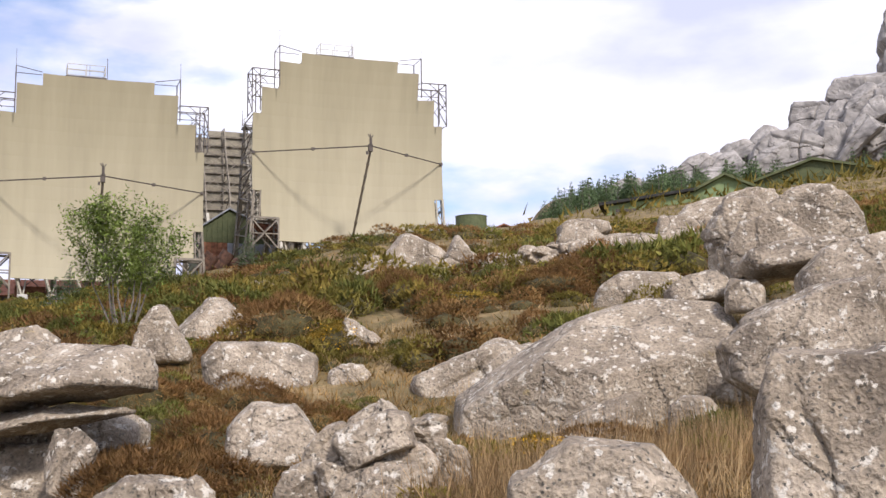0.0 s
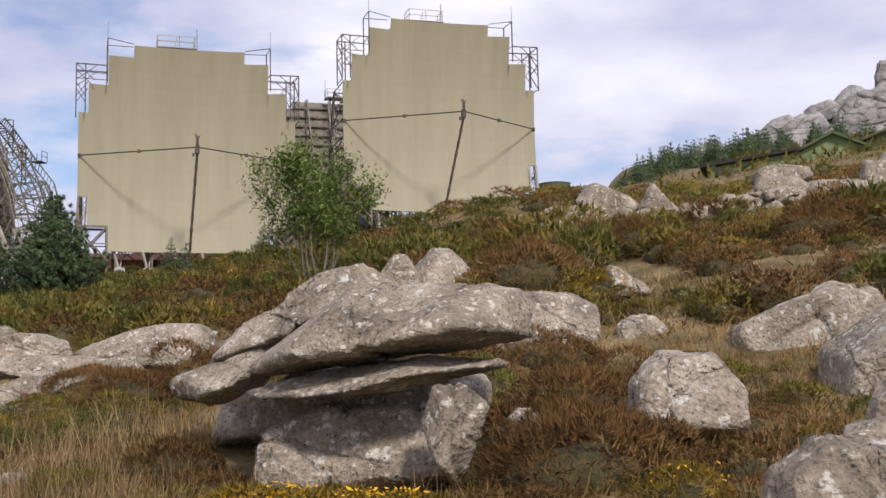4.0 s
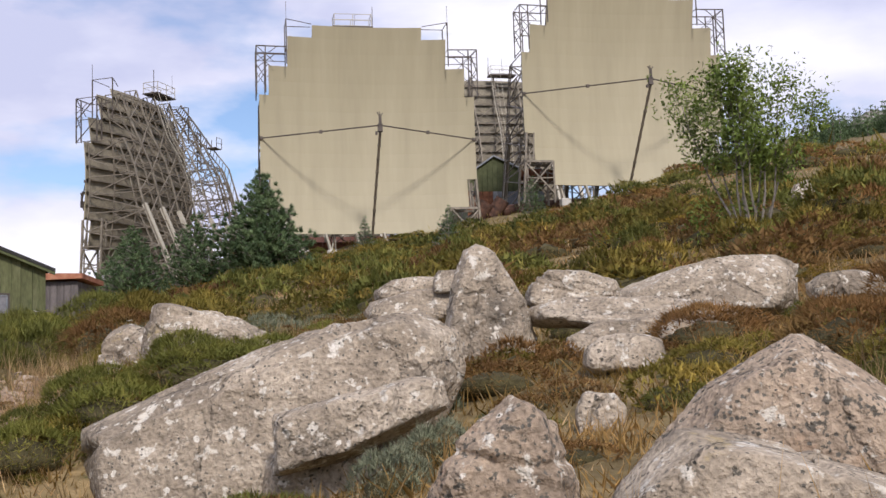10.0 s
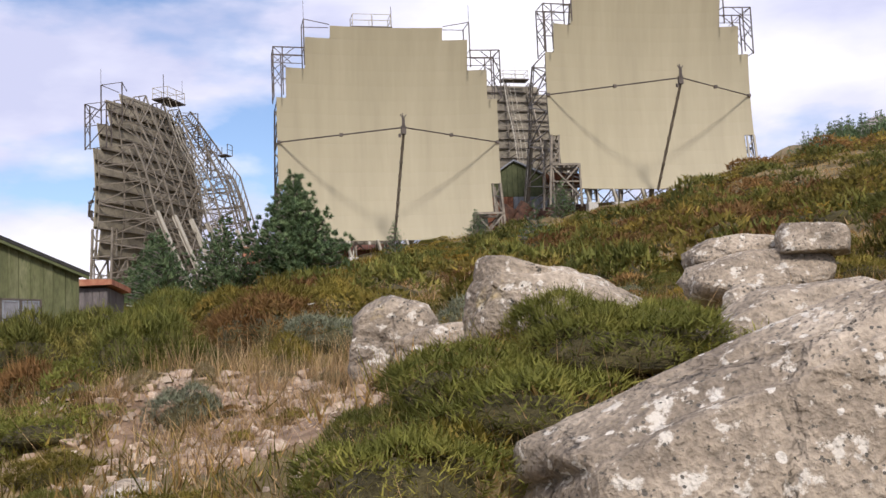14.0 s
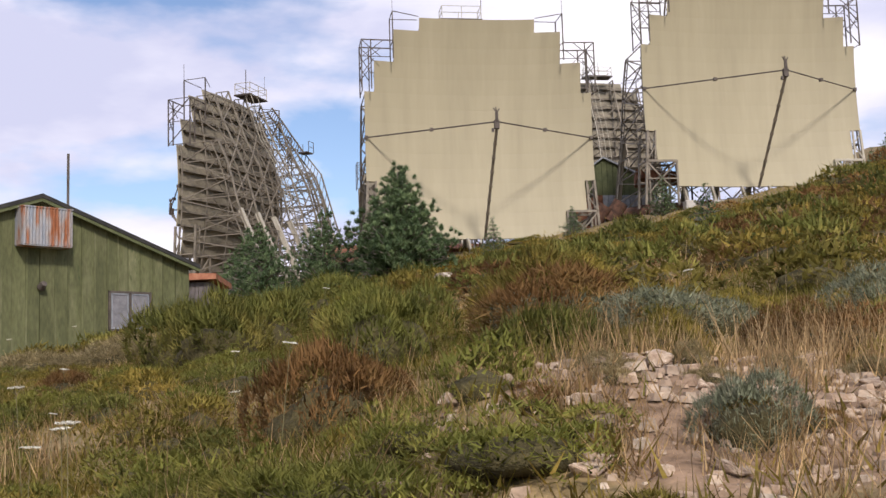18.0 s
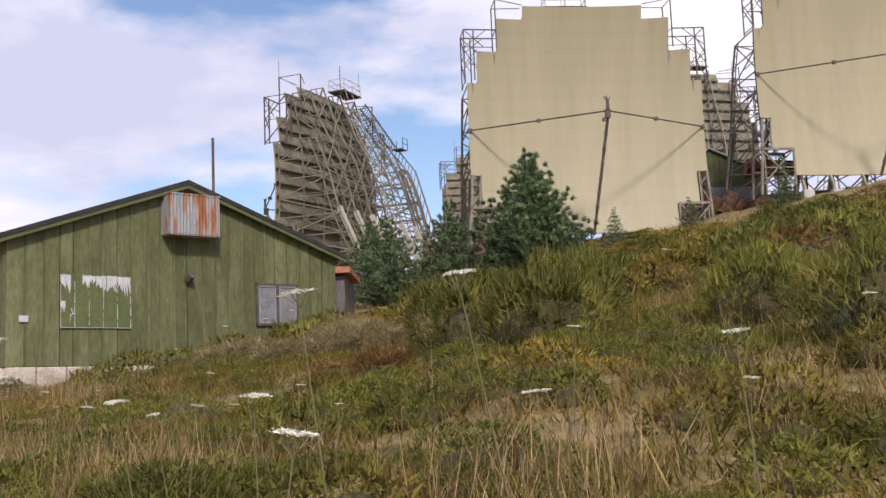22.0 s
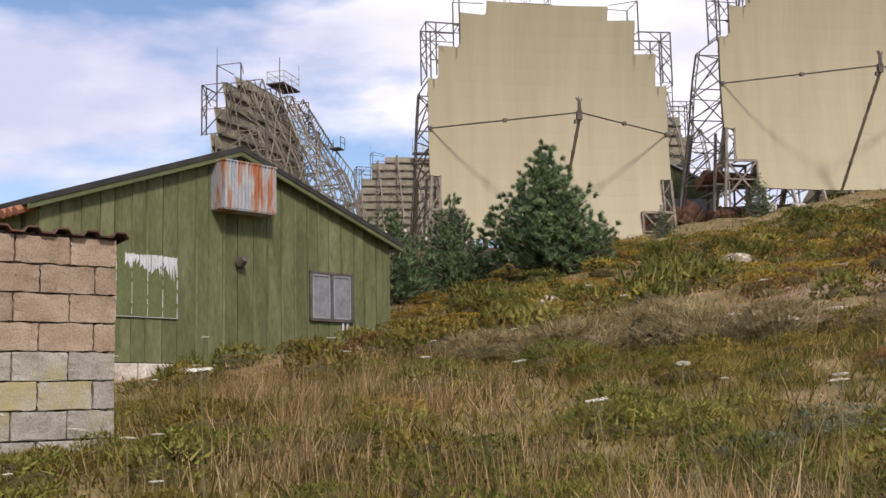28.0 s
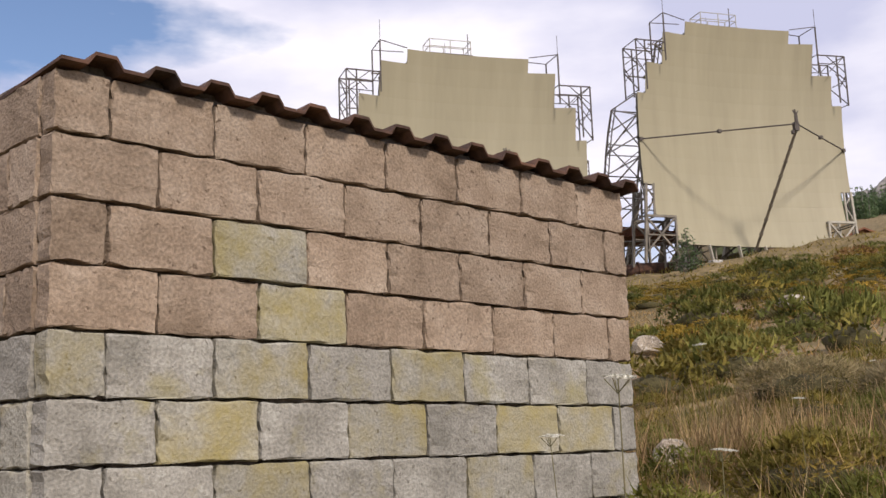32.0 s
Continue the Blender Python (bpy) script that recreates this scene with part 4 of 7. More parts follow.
    corrugated(bm, 1.8, 0.85, 0.15, 0.02, Matrix.Translation((-0.25, 2.4, -0.3)) @ Matrix.Rotation(radians(90), 4, "Z"))
    part("sheet", bm, M_ZINC, leaf)
    bm = bmesh.new()
    box(bm, Matrix.Translation((-0.14, 3.3, 0.1)), 0.16, 1.7, 0.8)
    part("box", bm, M_DARK, leaf)


build_barn()


def build_shed():
    """The low grey shed with a red sheet roof beyond the barn."""
    root = tagged(empty("shed", plan_frame(-39.9, 50.6, 3.6, 7.0, 2.0)), "low grey boarded shed with an orange-red sheet roof", "shed")
    bm = bmesh.new()
    box(bm, Matrix.Translation((3.65, 2.0, 0.95)), 7.2, 3.9, 2.3)
    part("wall_core", bm, M_SHEDWALL, root)
    for k in range(24):
        bm = bmesh.new()
        box(bm, Matrix.Translation((0.2 + 0.3 * k, 0.02, 0.95)), 0.28, 0.06, 2.3)
        part("board", bm, M_SHEDWALL, root)
    bm = bmesh.new()
    prism(bm, [(-0.2, 2.05), (7.5, 2.2), (7.5, 2.42), (-0.2, 2.6)], -0.3, 4.3)
    part("roof", bm, M_TILE, root)
    bm = bmesh.new()
    box(bm, Matrix.Translation((5.0, -0.02, 1.35)), 0.55, 0.06, 0.6)
    part("window", bm, M_DARK, root)


build_shed()


def build_green_shed():
    root = tagged(empty("green_shed", plan_frame(-24.8, 109.5, 15.5, 0.93, 0.37)), "tall dull-green gabled shed between the reflectors", "shed")
    gz = lambda x: gable_z(x, 3.4, 3.0, 2.6, 5.2, 7.4)
    bm = bmesh.new()
    prism(bm, [(0.05, -1.5), (7.35, -1.5), (7.35, gz(7.4) - 0.06), (2.6, 5.1), (0.05, gz(0) - 0.06)], 0.03, 8)
    part("wall_core", bm, M_GREENTRIM, root)
    for k in range(15):
        x0, x1 = 7.4 * k / 15, 7.4 * (k + 1) / 15
        bm = bmesh.new()
        pts = [(x0 + 0.02, 2.0), (x1 - 0.02, 2.0), (x1 - 0.02, gz(x1))]
        if x0 < 2.6 < x1:
            pts.append((2.6, 5.2))
        pts.append((x0 + 0.02, gz(x0)))
        prism(bm, pts, -0.04, 0.02)
        part("board", bm, M_GREENTRIM, root)
        bm = bmesh.new()
        prism(bm, [(x0 + 0.02, -1.2), (x1 - 0.02, -1.2), (x1 - 0.02, 1.95), (x0 + 0.02, 1.95)], -0.09, 0.02)
        part("sheet", bm, M_RUST if k < 5 else M_ZINC, root)
    for a, b, za, zb in ((-0.3, 2.6, gz(0) - 0.2, 5.2), (2.6, 7.7, 5.2, gz(7.4) - 0.13)):
        bm = bmesh.new()
        prism(bm, [(a, za), (b, zb), (b, zb + 0.16), (a, za + 0.16)], -0.3, 8.3)
        part("roof_slope", bm, M_ZINC, root)
    # open canopy beside it
    can = tagged(empty("canopy", plan_frame(-18.6, 104.6, 15.0, 0.95, 0.1)), "rusty open lean-to canopy on steel posts", "canopy")
    bm = bmesh.new()
    prism(bm, [(-0.6, 2.6), (4.2, 2.6), (4.2, 2.85), (-0.6, 3.4)], -0.5, 4)
    part("roof", bm, M_RUST, can)
    for x in (-0.3, 1.7, 3.8):
        bm = bmesh.new()
        bar(bm, (x, 0, -1.5), (x, 0, 2.65), 0.1)
        part("post", bm, M_DARK, can)
    # waveguide pipe along the foot of the reflector
    pipe = tagged(empty("waveguide_pipe", Matrix()), "thick rusty pipe on saddles under the reflectors", "pipe")
    bm = bmesh.new()
    pts = [(-21.5, 100.6, 14.0), (-18.2, 101.0, 14.5), (-12.0, 102.4, 14.7), (-3.5, 105.0, 15.2)]
    for a, b in zip(pts, pts[1:]):
        bar(bm, a, b, 0.5, 12)
        bar(bm, Vector(b) - (Vector(b) - Vector(a)).normalized() * 0.08, Vector(b) + (Vector(b) - Vector(a)).normalized() * 0.08, 0.6, 12)
    part("tube", bm, M_ROOFRUST, pipe, smooth=False)
    for k in range(4):
        p = Vector(pts[k])
        bm = bmesh.new()
        box(bm, Matrix.Translation(p - Vector((0, 0.1, 1.1))), 0.7, 0.7, 1.4)
        part("saddle", bm, M_CONCRETE, pipe)
    for x, y, z, r, hgt, label in ((-21.9, 98.8, 12.6, 0.65, 1.9, "rust-brown steel drum beside a reflector leg"), (-20.6, 99.2, 12.9, 0.6, 1.7, "dark rusty drum beside a pipe")):
        bm = bmesh.new()
        bmesh.ops.create_cone(bm, segments=16, radius1=r, radius2=r, depth=hgt, cap_ends=True, matrix=Matrix.Rotation(radians(35), 4, "Y"))
        for q in (-0.3, 0.0, 0.3):
            bmesh.ops.create_cone(bm, segments=16, radius1=r + 0.03, radius2=r + 0.03, depth=0.06, cap_ends=True, matrix=Matrix.Rotation(radians(35), 4, "Y") @ Matrix.Translation((0, 0, q * hgt)))
        d = tagged(mesh_ob("drum", bm, M_ROOFRUST), label, "drum")
        d.location = (x, y, height(x, y) + 0.75)
    # low red wall behind the lower reflector
    low = tagged(empty("red_wall", plan_frame(-37.0, 95.5, 10.4, 0.92, 0.39)), "low rusty red wall on posts under a reflector", "wall")
    for k in range(6):
        bm = bmesh.new()
        box(bm, Matrix.Translation((1.2 + 2.4 * k, 0, 0.8)), 2.36, 0.2, 1.5)
        part("panel", bm, M_RUST, low)


build_green_shed()


def build_far_buildings():
    hut = tagged(empty("far_green_hut", plan_frame(11.8, 96.0, 16.5, 7.2, -1.6)), "long pale-green hut with a low dark roof", "hut")
    bm = bmesh.new()
    prism(bm, [(0, -0.5), (7.2, -0.5), (12.0, -0.5), (12.0, 2.3), (9.6, 3.5), (7.2, 2.3), (0, 1.5)], 0, 5)
    part("wall", bm, M_PALEGREEN, hut)
    for a, b, za, zb in ((-0.6, 7.4, 1.5, 2.4), (7.1, 9.6, 2.3, 3.5), (9.6, 12.3, 3.5, 2.2)):
        bm = bmesh.new()
        prism(bm, [(a, za), (b, zb), (b, zb + 0.22), (a, za + 0.22)], -0.5, 5.5)
        part("roof", bm, M_BLACK if a < 0 else M_GREENTRIM, hut)
    for k in range(3):
        bm = bmesh.new()
        box(bm, Matrix.Translation((1.6 + 2.2 * k, -0.04, 0.6)), 1.7, 0.1, 1.2)
        part("door", bm, M_TILE if k == 2 else M_DARK, hut)
    hut = tagged(empty("far_dark_hut", plan_frame(24.8, 97.5, 18.0, 7.0, -2.6)), "dark green hut with a red-brown roof", "hut")
    bm = bmesh.new()
    prism(bm, [(0, -1), (9, -1), (9, 2.6), (4.5, 3.6), (0, 2.2)], 0, 5)
    part("wall", bm, M_GREENTRIM, hut)
    for a, b, za, zb in ((-0.3, 4.5, 2.1, 3.62), (4.5, 9.3, 3.62, 2.5)):
        bm = bmesh.new()
        prism(bm, [(a, za), (b, zb), (b, zb + 0.2), (a, za + 0.2)], -0.4, 5.4)
        part("roof", bm, M_GREENTRIM, hut)
    house = tagged(empty("far_house", plan_frame(-3.0, 121.5, 18.8, 1, 0)), "low pinkish-brown house with a gabled roof", "house")
    bm = bmesh.new()
    prism(bm, [(0, -2), (5.5, -2), (9.5, -2), (9.5, 0.8), (7.4, 1.7), (5.3, 0.8), (0, 1.2)], 0, 5)
    part("wall", bm, M_TILE, house)
    for a, b, za, zb in ((5.0, 7.4, 0.7, 1.75), (7.4, 9.8, 1.75, 0.7)):
        bm = bmesh.new()
        prism(bm, [(a, za), (b, zb), (b, zb + 0.16), (a, za + 0.16)], -0.4, 5.4)
        part("roof", bm, M_RUST, house)
    store = tagged(empty("low_store", plan_frame(-44.5, 101.5, 9.0, 0.93, 0.37)), "low dark-walled store with a red roof under the reflector", "shed")
    bm = bmesh.new()
    prism(bm, [(0, -1.5), (17, -1.5), (17, 2.9), (0, 2.9)], 0, 5)
    part("wall", bm, M_SHEDWALL, store)
    for y0, y1, z0, z1 in ((-0.4, 2.5, 2.8, 4.5), (2.5, 5.4, 4.5, 2.8)):
        bm = bmesh.new()
        box(bm, Matrix.Translation((8.5, (y0 + y1) / 2, (z0 + z1) / 2 + 0.1)) @ Matrix.Rotation(math.atan2(z1 - z0, y1 - y0), 4, "X"), 17.6, math.hypot(y1 - y0, z1 - z0), 0.14)
        part("roof", bm, M_TILE, store, "red sheet roof slope")
    tank = tagged(empty("water_tank", pose(1.7, 169.6, 26.9)), "round green water tank on the skyline", "tank")
    bm = bmesh.new()
    bmesh.ops.create_cone(bm, segments=28, radius1=2.3, radius2=2.3, depth=2.8, cap_ends=True, matrix=Matrix.Translation((0, 0, 1.2)))
    part("drum", bm, M_GREENTRIM, tank)
    bm = bmesh.new()
    bmesh.ops.create_cone(bm, segments=28, radius1=2.4, radius2=0.4, depth=0.35, cap_ends=True, matrix=Matrix.Translation((0, 0, 2.78)))
    part("lid", bm, M_GREENTRIM, tank)


build_far_buildings()


def build_hut():
    """The small block-built hut: each block a piece of its own."""
    L, DEP, ROW = 2.9, 2.5, 0.205
    base, n = 1.66 - 7 * ROW, 11
    root = tagged(empty("block_hut", plan_frame(-29.37, 20.93, base, 0.672, 0.741)), "small hut of pinkish and grey concrete blocks with a corrugated roof", "hut")
    bm = bmesh.new()
    prism(bm, [(0.045, -0.6), (L - 0.045, -0.6), (L - 0.045, n * ROW + 0.02), (0.045, n * ROW + 0.04)], 0.045, DEP)
    part("mortar_core", bm, M_MORTAR, root)
    rng = random.Random(3)

    def block_mesh(w, seed):
        r = random.Random(seed)
        b = bmesh.new()
        box(b, Matrix(), w, 0.09, ROW - 0.012)
        bmesh.ops.bevel(b, geom=b.edges, offset=0.004, segments=1, affect="EDGES")
        bmesh.ops.subdivide_edges(b, edges=[e for e in b.edges if e.calc_length() > 0.12], cuts=5, use_grid_fill=True)
        for v in b.verts:
            rim = 1.0 if abs(v.co.x) > w / 2 - 0.01 or abs(v.co.z) > ROW / 2 - 0.02 else 0.25
            v.co += Vector((r.uniform(-1, 1), r.uniform(-1, 1) * 0.8, r.uniform(-1, 1))) * 0.0055 * rim
        me = bpy.data.meshes.new("block")
        b.to_mesh(me)
        b.free()
        return me
    cache = {}

    def put(x0, x1, k, turn, kind):
        w = round(x1 - x0, 3)
        key = (w, rng.randrange(4), kind)
        if key not in cache:
            cache[key] = block_mesh(w - 0.012, len(cache))
            cache[key].materials.append({"p": M_BLOCK_P, "g": M_BLOCK_G, "y": M_BLOCK_Y}[kind])
        ob = new("block", cache[key])
        ob.parent = root
        off = rng.uniform(-0.004, 0.004)
        z = ROW * (k + 0.5)
        if turn:
            ob.matrix_basis = Matrix.Translation((0.045 + off, (x0 + x1) / 2, z)) @ Matrix.Rotation(radians(90), 4, "Z")
        else:
            ob.matrix_basis = Matrix.Translation(((x0 + x1) / 2, 0.045 + off, z)) @ Matrix.Rotation(rng.uniform(-0.004, 0.004), 4, "Z")
    lichened = {(6, 0), (6, 2), (6, 4), (5, 1), (5, 3), (5, 5), (5, 6), (4, 2), (4, 5), (3, 1), (3, 4)}
    for k in range(n):
        for turn, length in ((0, L), (1, DEP)):
            x = 0.0 if not turn else 0.094
            first = (0.194 if k % 2 == 0 else 0.374) if not turn else (0.393 if k % 2 == 0 else 0.2)
            i = 0
            while x < length - 0.02:
                x1 = min(length, x + first)
                if length - x1 < 0.09:
                    x1 = length
                first = 0.393
                kind = "p" if k >= 7 else "g"
                if (k in (7, 8) and i == 2 and not turn) or (not turn and (k, i) in lichened) or (turn and rng.random() < 0.4):
                    kind = "y"
                put(x, x1, k, turn, kind)
                x = x1
                i += 1
    # corrugated sheet roof with box ridges
    top = n * ROW + 0.02
    bm = bmesh.new()
    x0, x1, pitch = 0.0, L + 0.06, 0.212
    prof = []
    x = x0
    while x < x1:
        prof += [(x, 0), (x + pitch * 0.42, 0), (x + pitch * 0.54, 0.036), (x + pitch * 0.88, 0.036)]
        x += pitch
    prof.append((min(x, x1 + 0.1), 0))
    for a, b in zip(prof, prof[1:]):
        ya, yb = -0.05, DEP + 0.2
        drop = 0.16
        q = [bm.verts.new(p) for p in ((a[0], ya, top + a[1]), (b[0], ya, top + b[1]), (b[0], yb, top + b[1] - drop), (a[0], yb, top + a[1] - drop))]
        lo = [bm.verts.new(v.co - Vector((0, 0, 0.012))) for v in q]
        bm.faces.new(q)
        bm.faces.new(lo[::-1])
        for i in range(4):
            bm.faces.new((q[i], lo[i], lo[(i + 1) % 4], q[(i + 1) % 4]))
    bmesh.ops.remove_doubles(bm, verts=bm.verts, dist=0.001)
    part("corrugated_roof", bm, M_ROOFRUST, root, "dark rusty corrugated sheet roof")
    for y in (0.02, DEP - 0.1):
        bm = bmesh.new()
        box(bm, Matrix.Translation((L / 2, y + 0.05, top - 0.035)), L - 0.1, 0.09, 0.05)
        part("rafter", bm, M_DARK, root)


build_hut()
# ---- rocks ----
SHAPES = {
    "dome": ((-1, -1), (1, -1), (0.96, 0.0), (0.5, 0.88), (-0.35, 1), (-0.9, 0.35)),
    "boxy": ((-1, -1), (0.95, -1), (1, 0.5), (0.6, 0.95), (-0.75, 1), (-1, 0.4)),
    "cap": ((-0.99, -0.95), (0.3, -0.6), (0.98, -0.3), (1, 0.3), (0.9, 0.77), (0.64, 0.92), (-0.18, 1), (-0.63, 0.03), (-0.99, -0.75)),
    "brow": ((-0.97, -0.98), (-0.38, -0.8), (0.74, 0.14), (1, 0.6), (0.7, 1), (0.2, 0.83), (-0.5, -0.02), (-0.97, -0.85)),
    "tongue": ((-0.9, -0.8), (-0.5, -1), (0.2, -0.6), (1, 0.7), (0.93, 1), (-0.14, 0.32), (-0.97, -0.23)),
    "shelf": ((-0.99, -0.9), (-0.57, -1), (0.24, -0.76), (0.98, 0.3), (0.99, 0.76), (0.44, 1), (-0.37, 0.36), (-0.99, -0.63)),
    "prop": ((0.2, -1), (0.75, 0.2), (1, 0.6), (0.3, 1), (-0.6, 1), (-1, 0.3), (-0.3, -0.7)),
    "block": ((-0.96, -1), (0.2, -1), (0.83, -0.19), (1, 0.38), (0.98, 0.76), (0.73, 1), (0.2, 0.77), (-0.29, 0.56), (-0.79, 0.2), (-1, 0.07)),
    "plank": ((-0.94, -0.98), (0.09, -0.49), (1, 0.36), (0.95, 0.95), (0.66, 1), (-0.94, 0.29)),
    "slab": ((-1, -0.7), (-0.7, -1), (0.8, -1), (1, -0.3), (0.85, 0.6), (0.2, 1), (-0.6, 0.9), (-1, 0.2)),
    "peak": ((-1, -1), (1, -1), (0.9, -0.4), (0.15, 1), (-0.15, 1), (-0.8, 0.0)),
    "pyramid": ((-1, -1), (1, -1), (0.99, -0.85), (0.87, -0.13), (0.78, 0.1), (0.44, 0.57), (0.11, 0.95), (-0.1, 0.97), (-0.34, 0.5), (-0.75, 0.1), (-1, -0.85)),
    "flatpeak": ((-1, -1), (1, -1), (1, -0.2), (0.83, 0.15), (0.48, 0.4), (-0.33, 0.77), (-0.55, 0.98), (-0.62, 0.93), (-0.8, 0.56), (-1, -0.1)),
    "crest": ((-1, -1), (1, -1), (1, 0.35), (0.75, 0.62), (0.05, 1), (-0.2, 0.92), (-0.72, 0.1), (-1, -0.7)),
    "point": ((-1, -0.6), (-0.6, -1), (0.7, -1), (1, -0.45), (0.72, 0.05), (-0.1, 1), (-0.25, 0.98), (-0.62, 0.4), (-1, -0.45)),
    "wedge_l": ((-1, -1), (1, -1), (1, 0.7), (0.8, 1), (0.4, 0.9), (-0.9, -0.5)),
    "wedge_r": ((-1, -1), (1, -1), (0.98, -0.4), (0.6, 0.0), (-0.4, 0.75), (-0.65, 1), (-0.85, 0.8), (-1, -0.3)),
    "whale": ((-1, -1), (1, -1), (1, 0.4), (0.8, 0.92), (0.35, 1), (-0.2, 0.72), (-0.7, 0.2), (-0.97, -0.1), (-1, -0.5)),
    "snout_l": ((-1, 0.0), (-0.9, -0.7), (-0.5, -1), (0.8, -0.8), (1, -0.2), (0.95, 0.5), (0.5, 1), (-0.3, 0.8), (-0.85, 0.5)),
    "peak_l": ((-1, -1), (1, -1), (0.96, -0.4), (0.7, 0.15), (0.15, 0.35), (-0.23, 0.6), (-0.6, 1), (-0.77, 0.95), (-0.88, 0.4), (-1, -0.6)),
    "lump": ((-0.75, -0.93), (-0.24, -0.97), (0.85, 0.1), (1, 0.47), (0.85, 0.71), (0.43, 0.88), (0, 1), (-0.5, 0.8), (-0.83, 0.55), (-0.9, 0.14), (-1, -0.35)),
    "ledge": ((-0.95, -0.45), (0.2, -0.7), (0.95, 0.0), (1, 0.57), (0.8, 1), (-0.1, 0.93), (-0.83, 0.57), (-1, -0.3)),
    "lens": ((-1, -0.1), (-0.7, -0.8), (0.2, -1), (0.9, -0.5), (1, 0.1), (0.6, 0.8), (-0.2, 1), (-0.8, 0.5)),
    "tooth": ((-1, -1), (1, -1), (1, -0.65), (0.92, 0.07), (0.5, 0.55), (0.28, 0.85), (-0.12, 1), (-0.5, 0.85), (-0.6, 0.43), (-0.9, -0.17), (-1, -0.9)),
    "tooth_r": ((-1, -1), (1, -1), (0.87, -0.3), (0.63, 0.4), (0.45, 0.67), (0.1, 1), (-0.35, 0.67), (-0.6, 0.3), (-0.95, 0.0)),
    "overhang": ((-0.95, -0.4), (-0.5, -0.8), (0.2, -1), (1, -1), (1, 0.9), (0.5, 1), (-0.1, 0.85), (-0.7, 0.45), (-1, 0.0)),
}
FOOT = []
degrees_of = math.degrees


def rock_mesh(w, d, h, shape, seed, detail):
    """A weathered granite rock: flat facets with worn edges round the given outline, broken in small steps and cracks."""
    rng = random.Random(seed)
    detail = min(detail, 6 if w > 2 else 5)
    pts = SHAPES[shape]
    exact = shape in ("cap", "brow", "tongue", "shelf", "prop", "block", "plank", "whale", "pyramid", "tooth", "flatpeak", "tooth_r", "peak_l", "lump", "ledge", "crest", "point")
    if not exact:
        pts = [(px * rng.uniform(0.9, 1.0), pz * rng.uniform(0.88, 1.0)) for px, pz in pts]
    planes = []
    layered = shape in ("cap", "brow", "tongue", "shelf", "prop")
    n = len(pts)
    for k in range(n):
        (x0, z0), (x1, z1) = pts[k], pts[(k + 1) % n]
        nx, nz = z1 - z0, x0 - x1
        ln = math.hypot(nx, nz)
        nx, nz = nx / ln, nz / ln
        dd = max(0.12, nx * x0 + nz * z0)
        for sg in (-1, 1):
            a = radians(rng.uniform(12, 42) if layered and nz > -0.2 else (rng.uniform(6, 20) if sg < 0 else rng.uniform(14, 38)) if nz > -0.2 else rng.uniform(5, 22))
            planes.append((nx * math.cos(a), sg * math.sin(a), nz * math.cos(a), dd * math.cos(a) + (0.02 if sg < 0 else 0.12) * rng.random()))
    # the broad face towards the path, and the worn edge above it
    lean = 0.85 if shape == "whale" else rng.uniform(0.12, 0.4)
    if not layered:
        v = Vector((rng.uniform(-0.15, 0.15), -1, lean)).normalized()
        planes.append((v.x, v.y, v.z, 0.62 + 0.12 * lean))
        v = Vector((rng.uniform(-0.3, 0.3), -1, 1.1)).normalized()
        planes.append((v.x, v.y, v.z, rng.uniform(0.86, 0.98)))
    for _ in range(1 if exact else 4):
        v = Vector((rng.uniform(-1, 1), rng.uniform(-1, 0.6), rng.uniform(-0.5, 1))).normalized()
        reach = max(v.x * px + v.z * pz for px, pz in pts) + abs(v.y) * 0.75
        planes.append((v.x, v.y, v.z, reach * rng.uniform(0.76, 0.93)))
    for sg in (-1, 1):
        for _ in range(2):
            v = Vector((rng.uniform(-0.45, 0.45), sg, rng.uniform(-0.1, 0.5))).normalized()
            planes.append((v.x, v.y, v.z, rng.uniform(0.72, 0.95)))
    bm = bmesh.new()
    bmesh.ops.create_icosphere(bm, subdivisions=detail, radius=1)
    P = np.array(planes)
    co = np.array([v.co[:] for v in bm.verts])
    half = np.array((w / 2, d / 2, h / 2))
    power = rng.uniform(120, 240)
    # spread the vertices over the true proportions
    co = co / half ** 0.6
    co /= np.linalg.norm(co, axis=1, keepdims=True)
    q = np.maximum(co @ P[:, :3].T / P[:, 3], 0.0)
    r = (q ** power).sum(1) ** (-1 / power)
    co = co * r[:, None] * half
    size = min(w, d * 1.3, h * 1.6)
    off = Vector((seed * 3.7, seed * 1.3, seed * 2.1))
    f = 1 / size
    # straight joints through the rock
    joints = []
    for _ in range(0 if shape in ("plank", "pyramid", "whale") else rng.choice((1, 2, 2, 3)) if detail > 4 else rng.choice((0, 1))):
        nv = Vector((rng.uniform(-0.6, 0.6), rng.uniform(-0.3, 0.3), 1)).normalized() if rng.random() < 0.65 else Vector((1, rng.uniform(-0.4, 0.4), rng.uniform(-0.5, 0.5))).normalized()
        joints.append((nv, rng.uniform(-0.25, 0.3) * (h if abs(nv.z) > 0.6 else w), rng.uniform(0.02, 0.05) * size, rng.uniform(-0.03, 0.03) * size))
    tilt = rng.uniform(-0.35, 0.35)
    for v, p in zip(bm.verts, co):
        p = Vector(p)
        nrm = Vector((p.x / (w * w), p.y / (d * d), p.z / (h * h))).normalized()
        e = noise.noise(p * f * 3.1 + off)
        warp = Vector((e, noise.noise(p * f * 3.1 - off), noise.noise(p * f * 2.3 + off * 2))) * 0.25
        # broken plates lying along the bedding
        bed = Vector((p.x * 2.0, p.y * 2.0, (p.z + p.x * tilt) * 4.2)) * f + warp + off
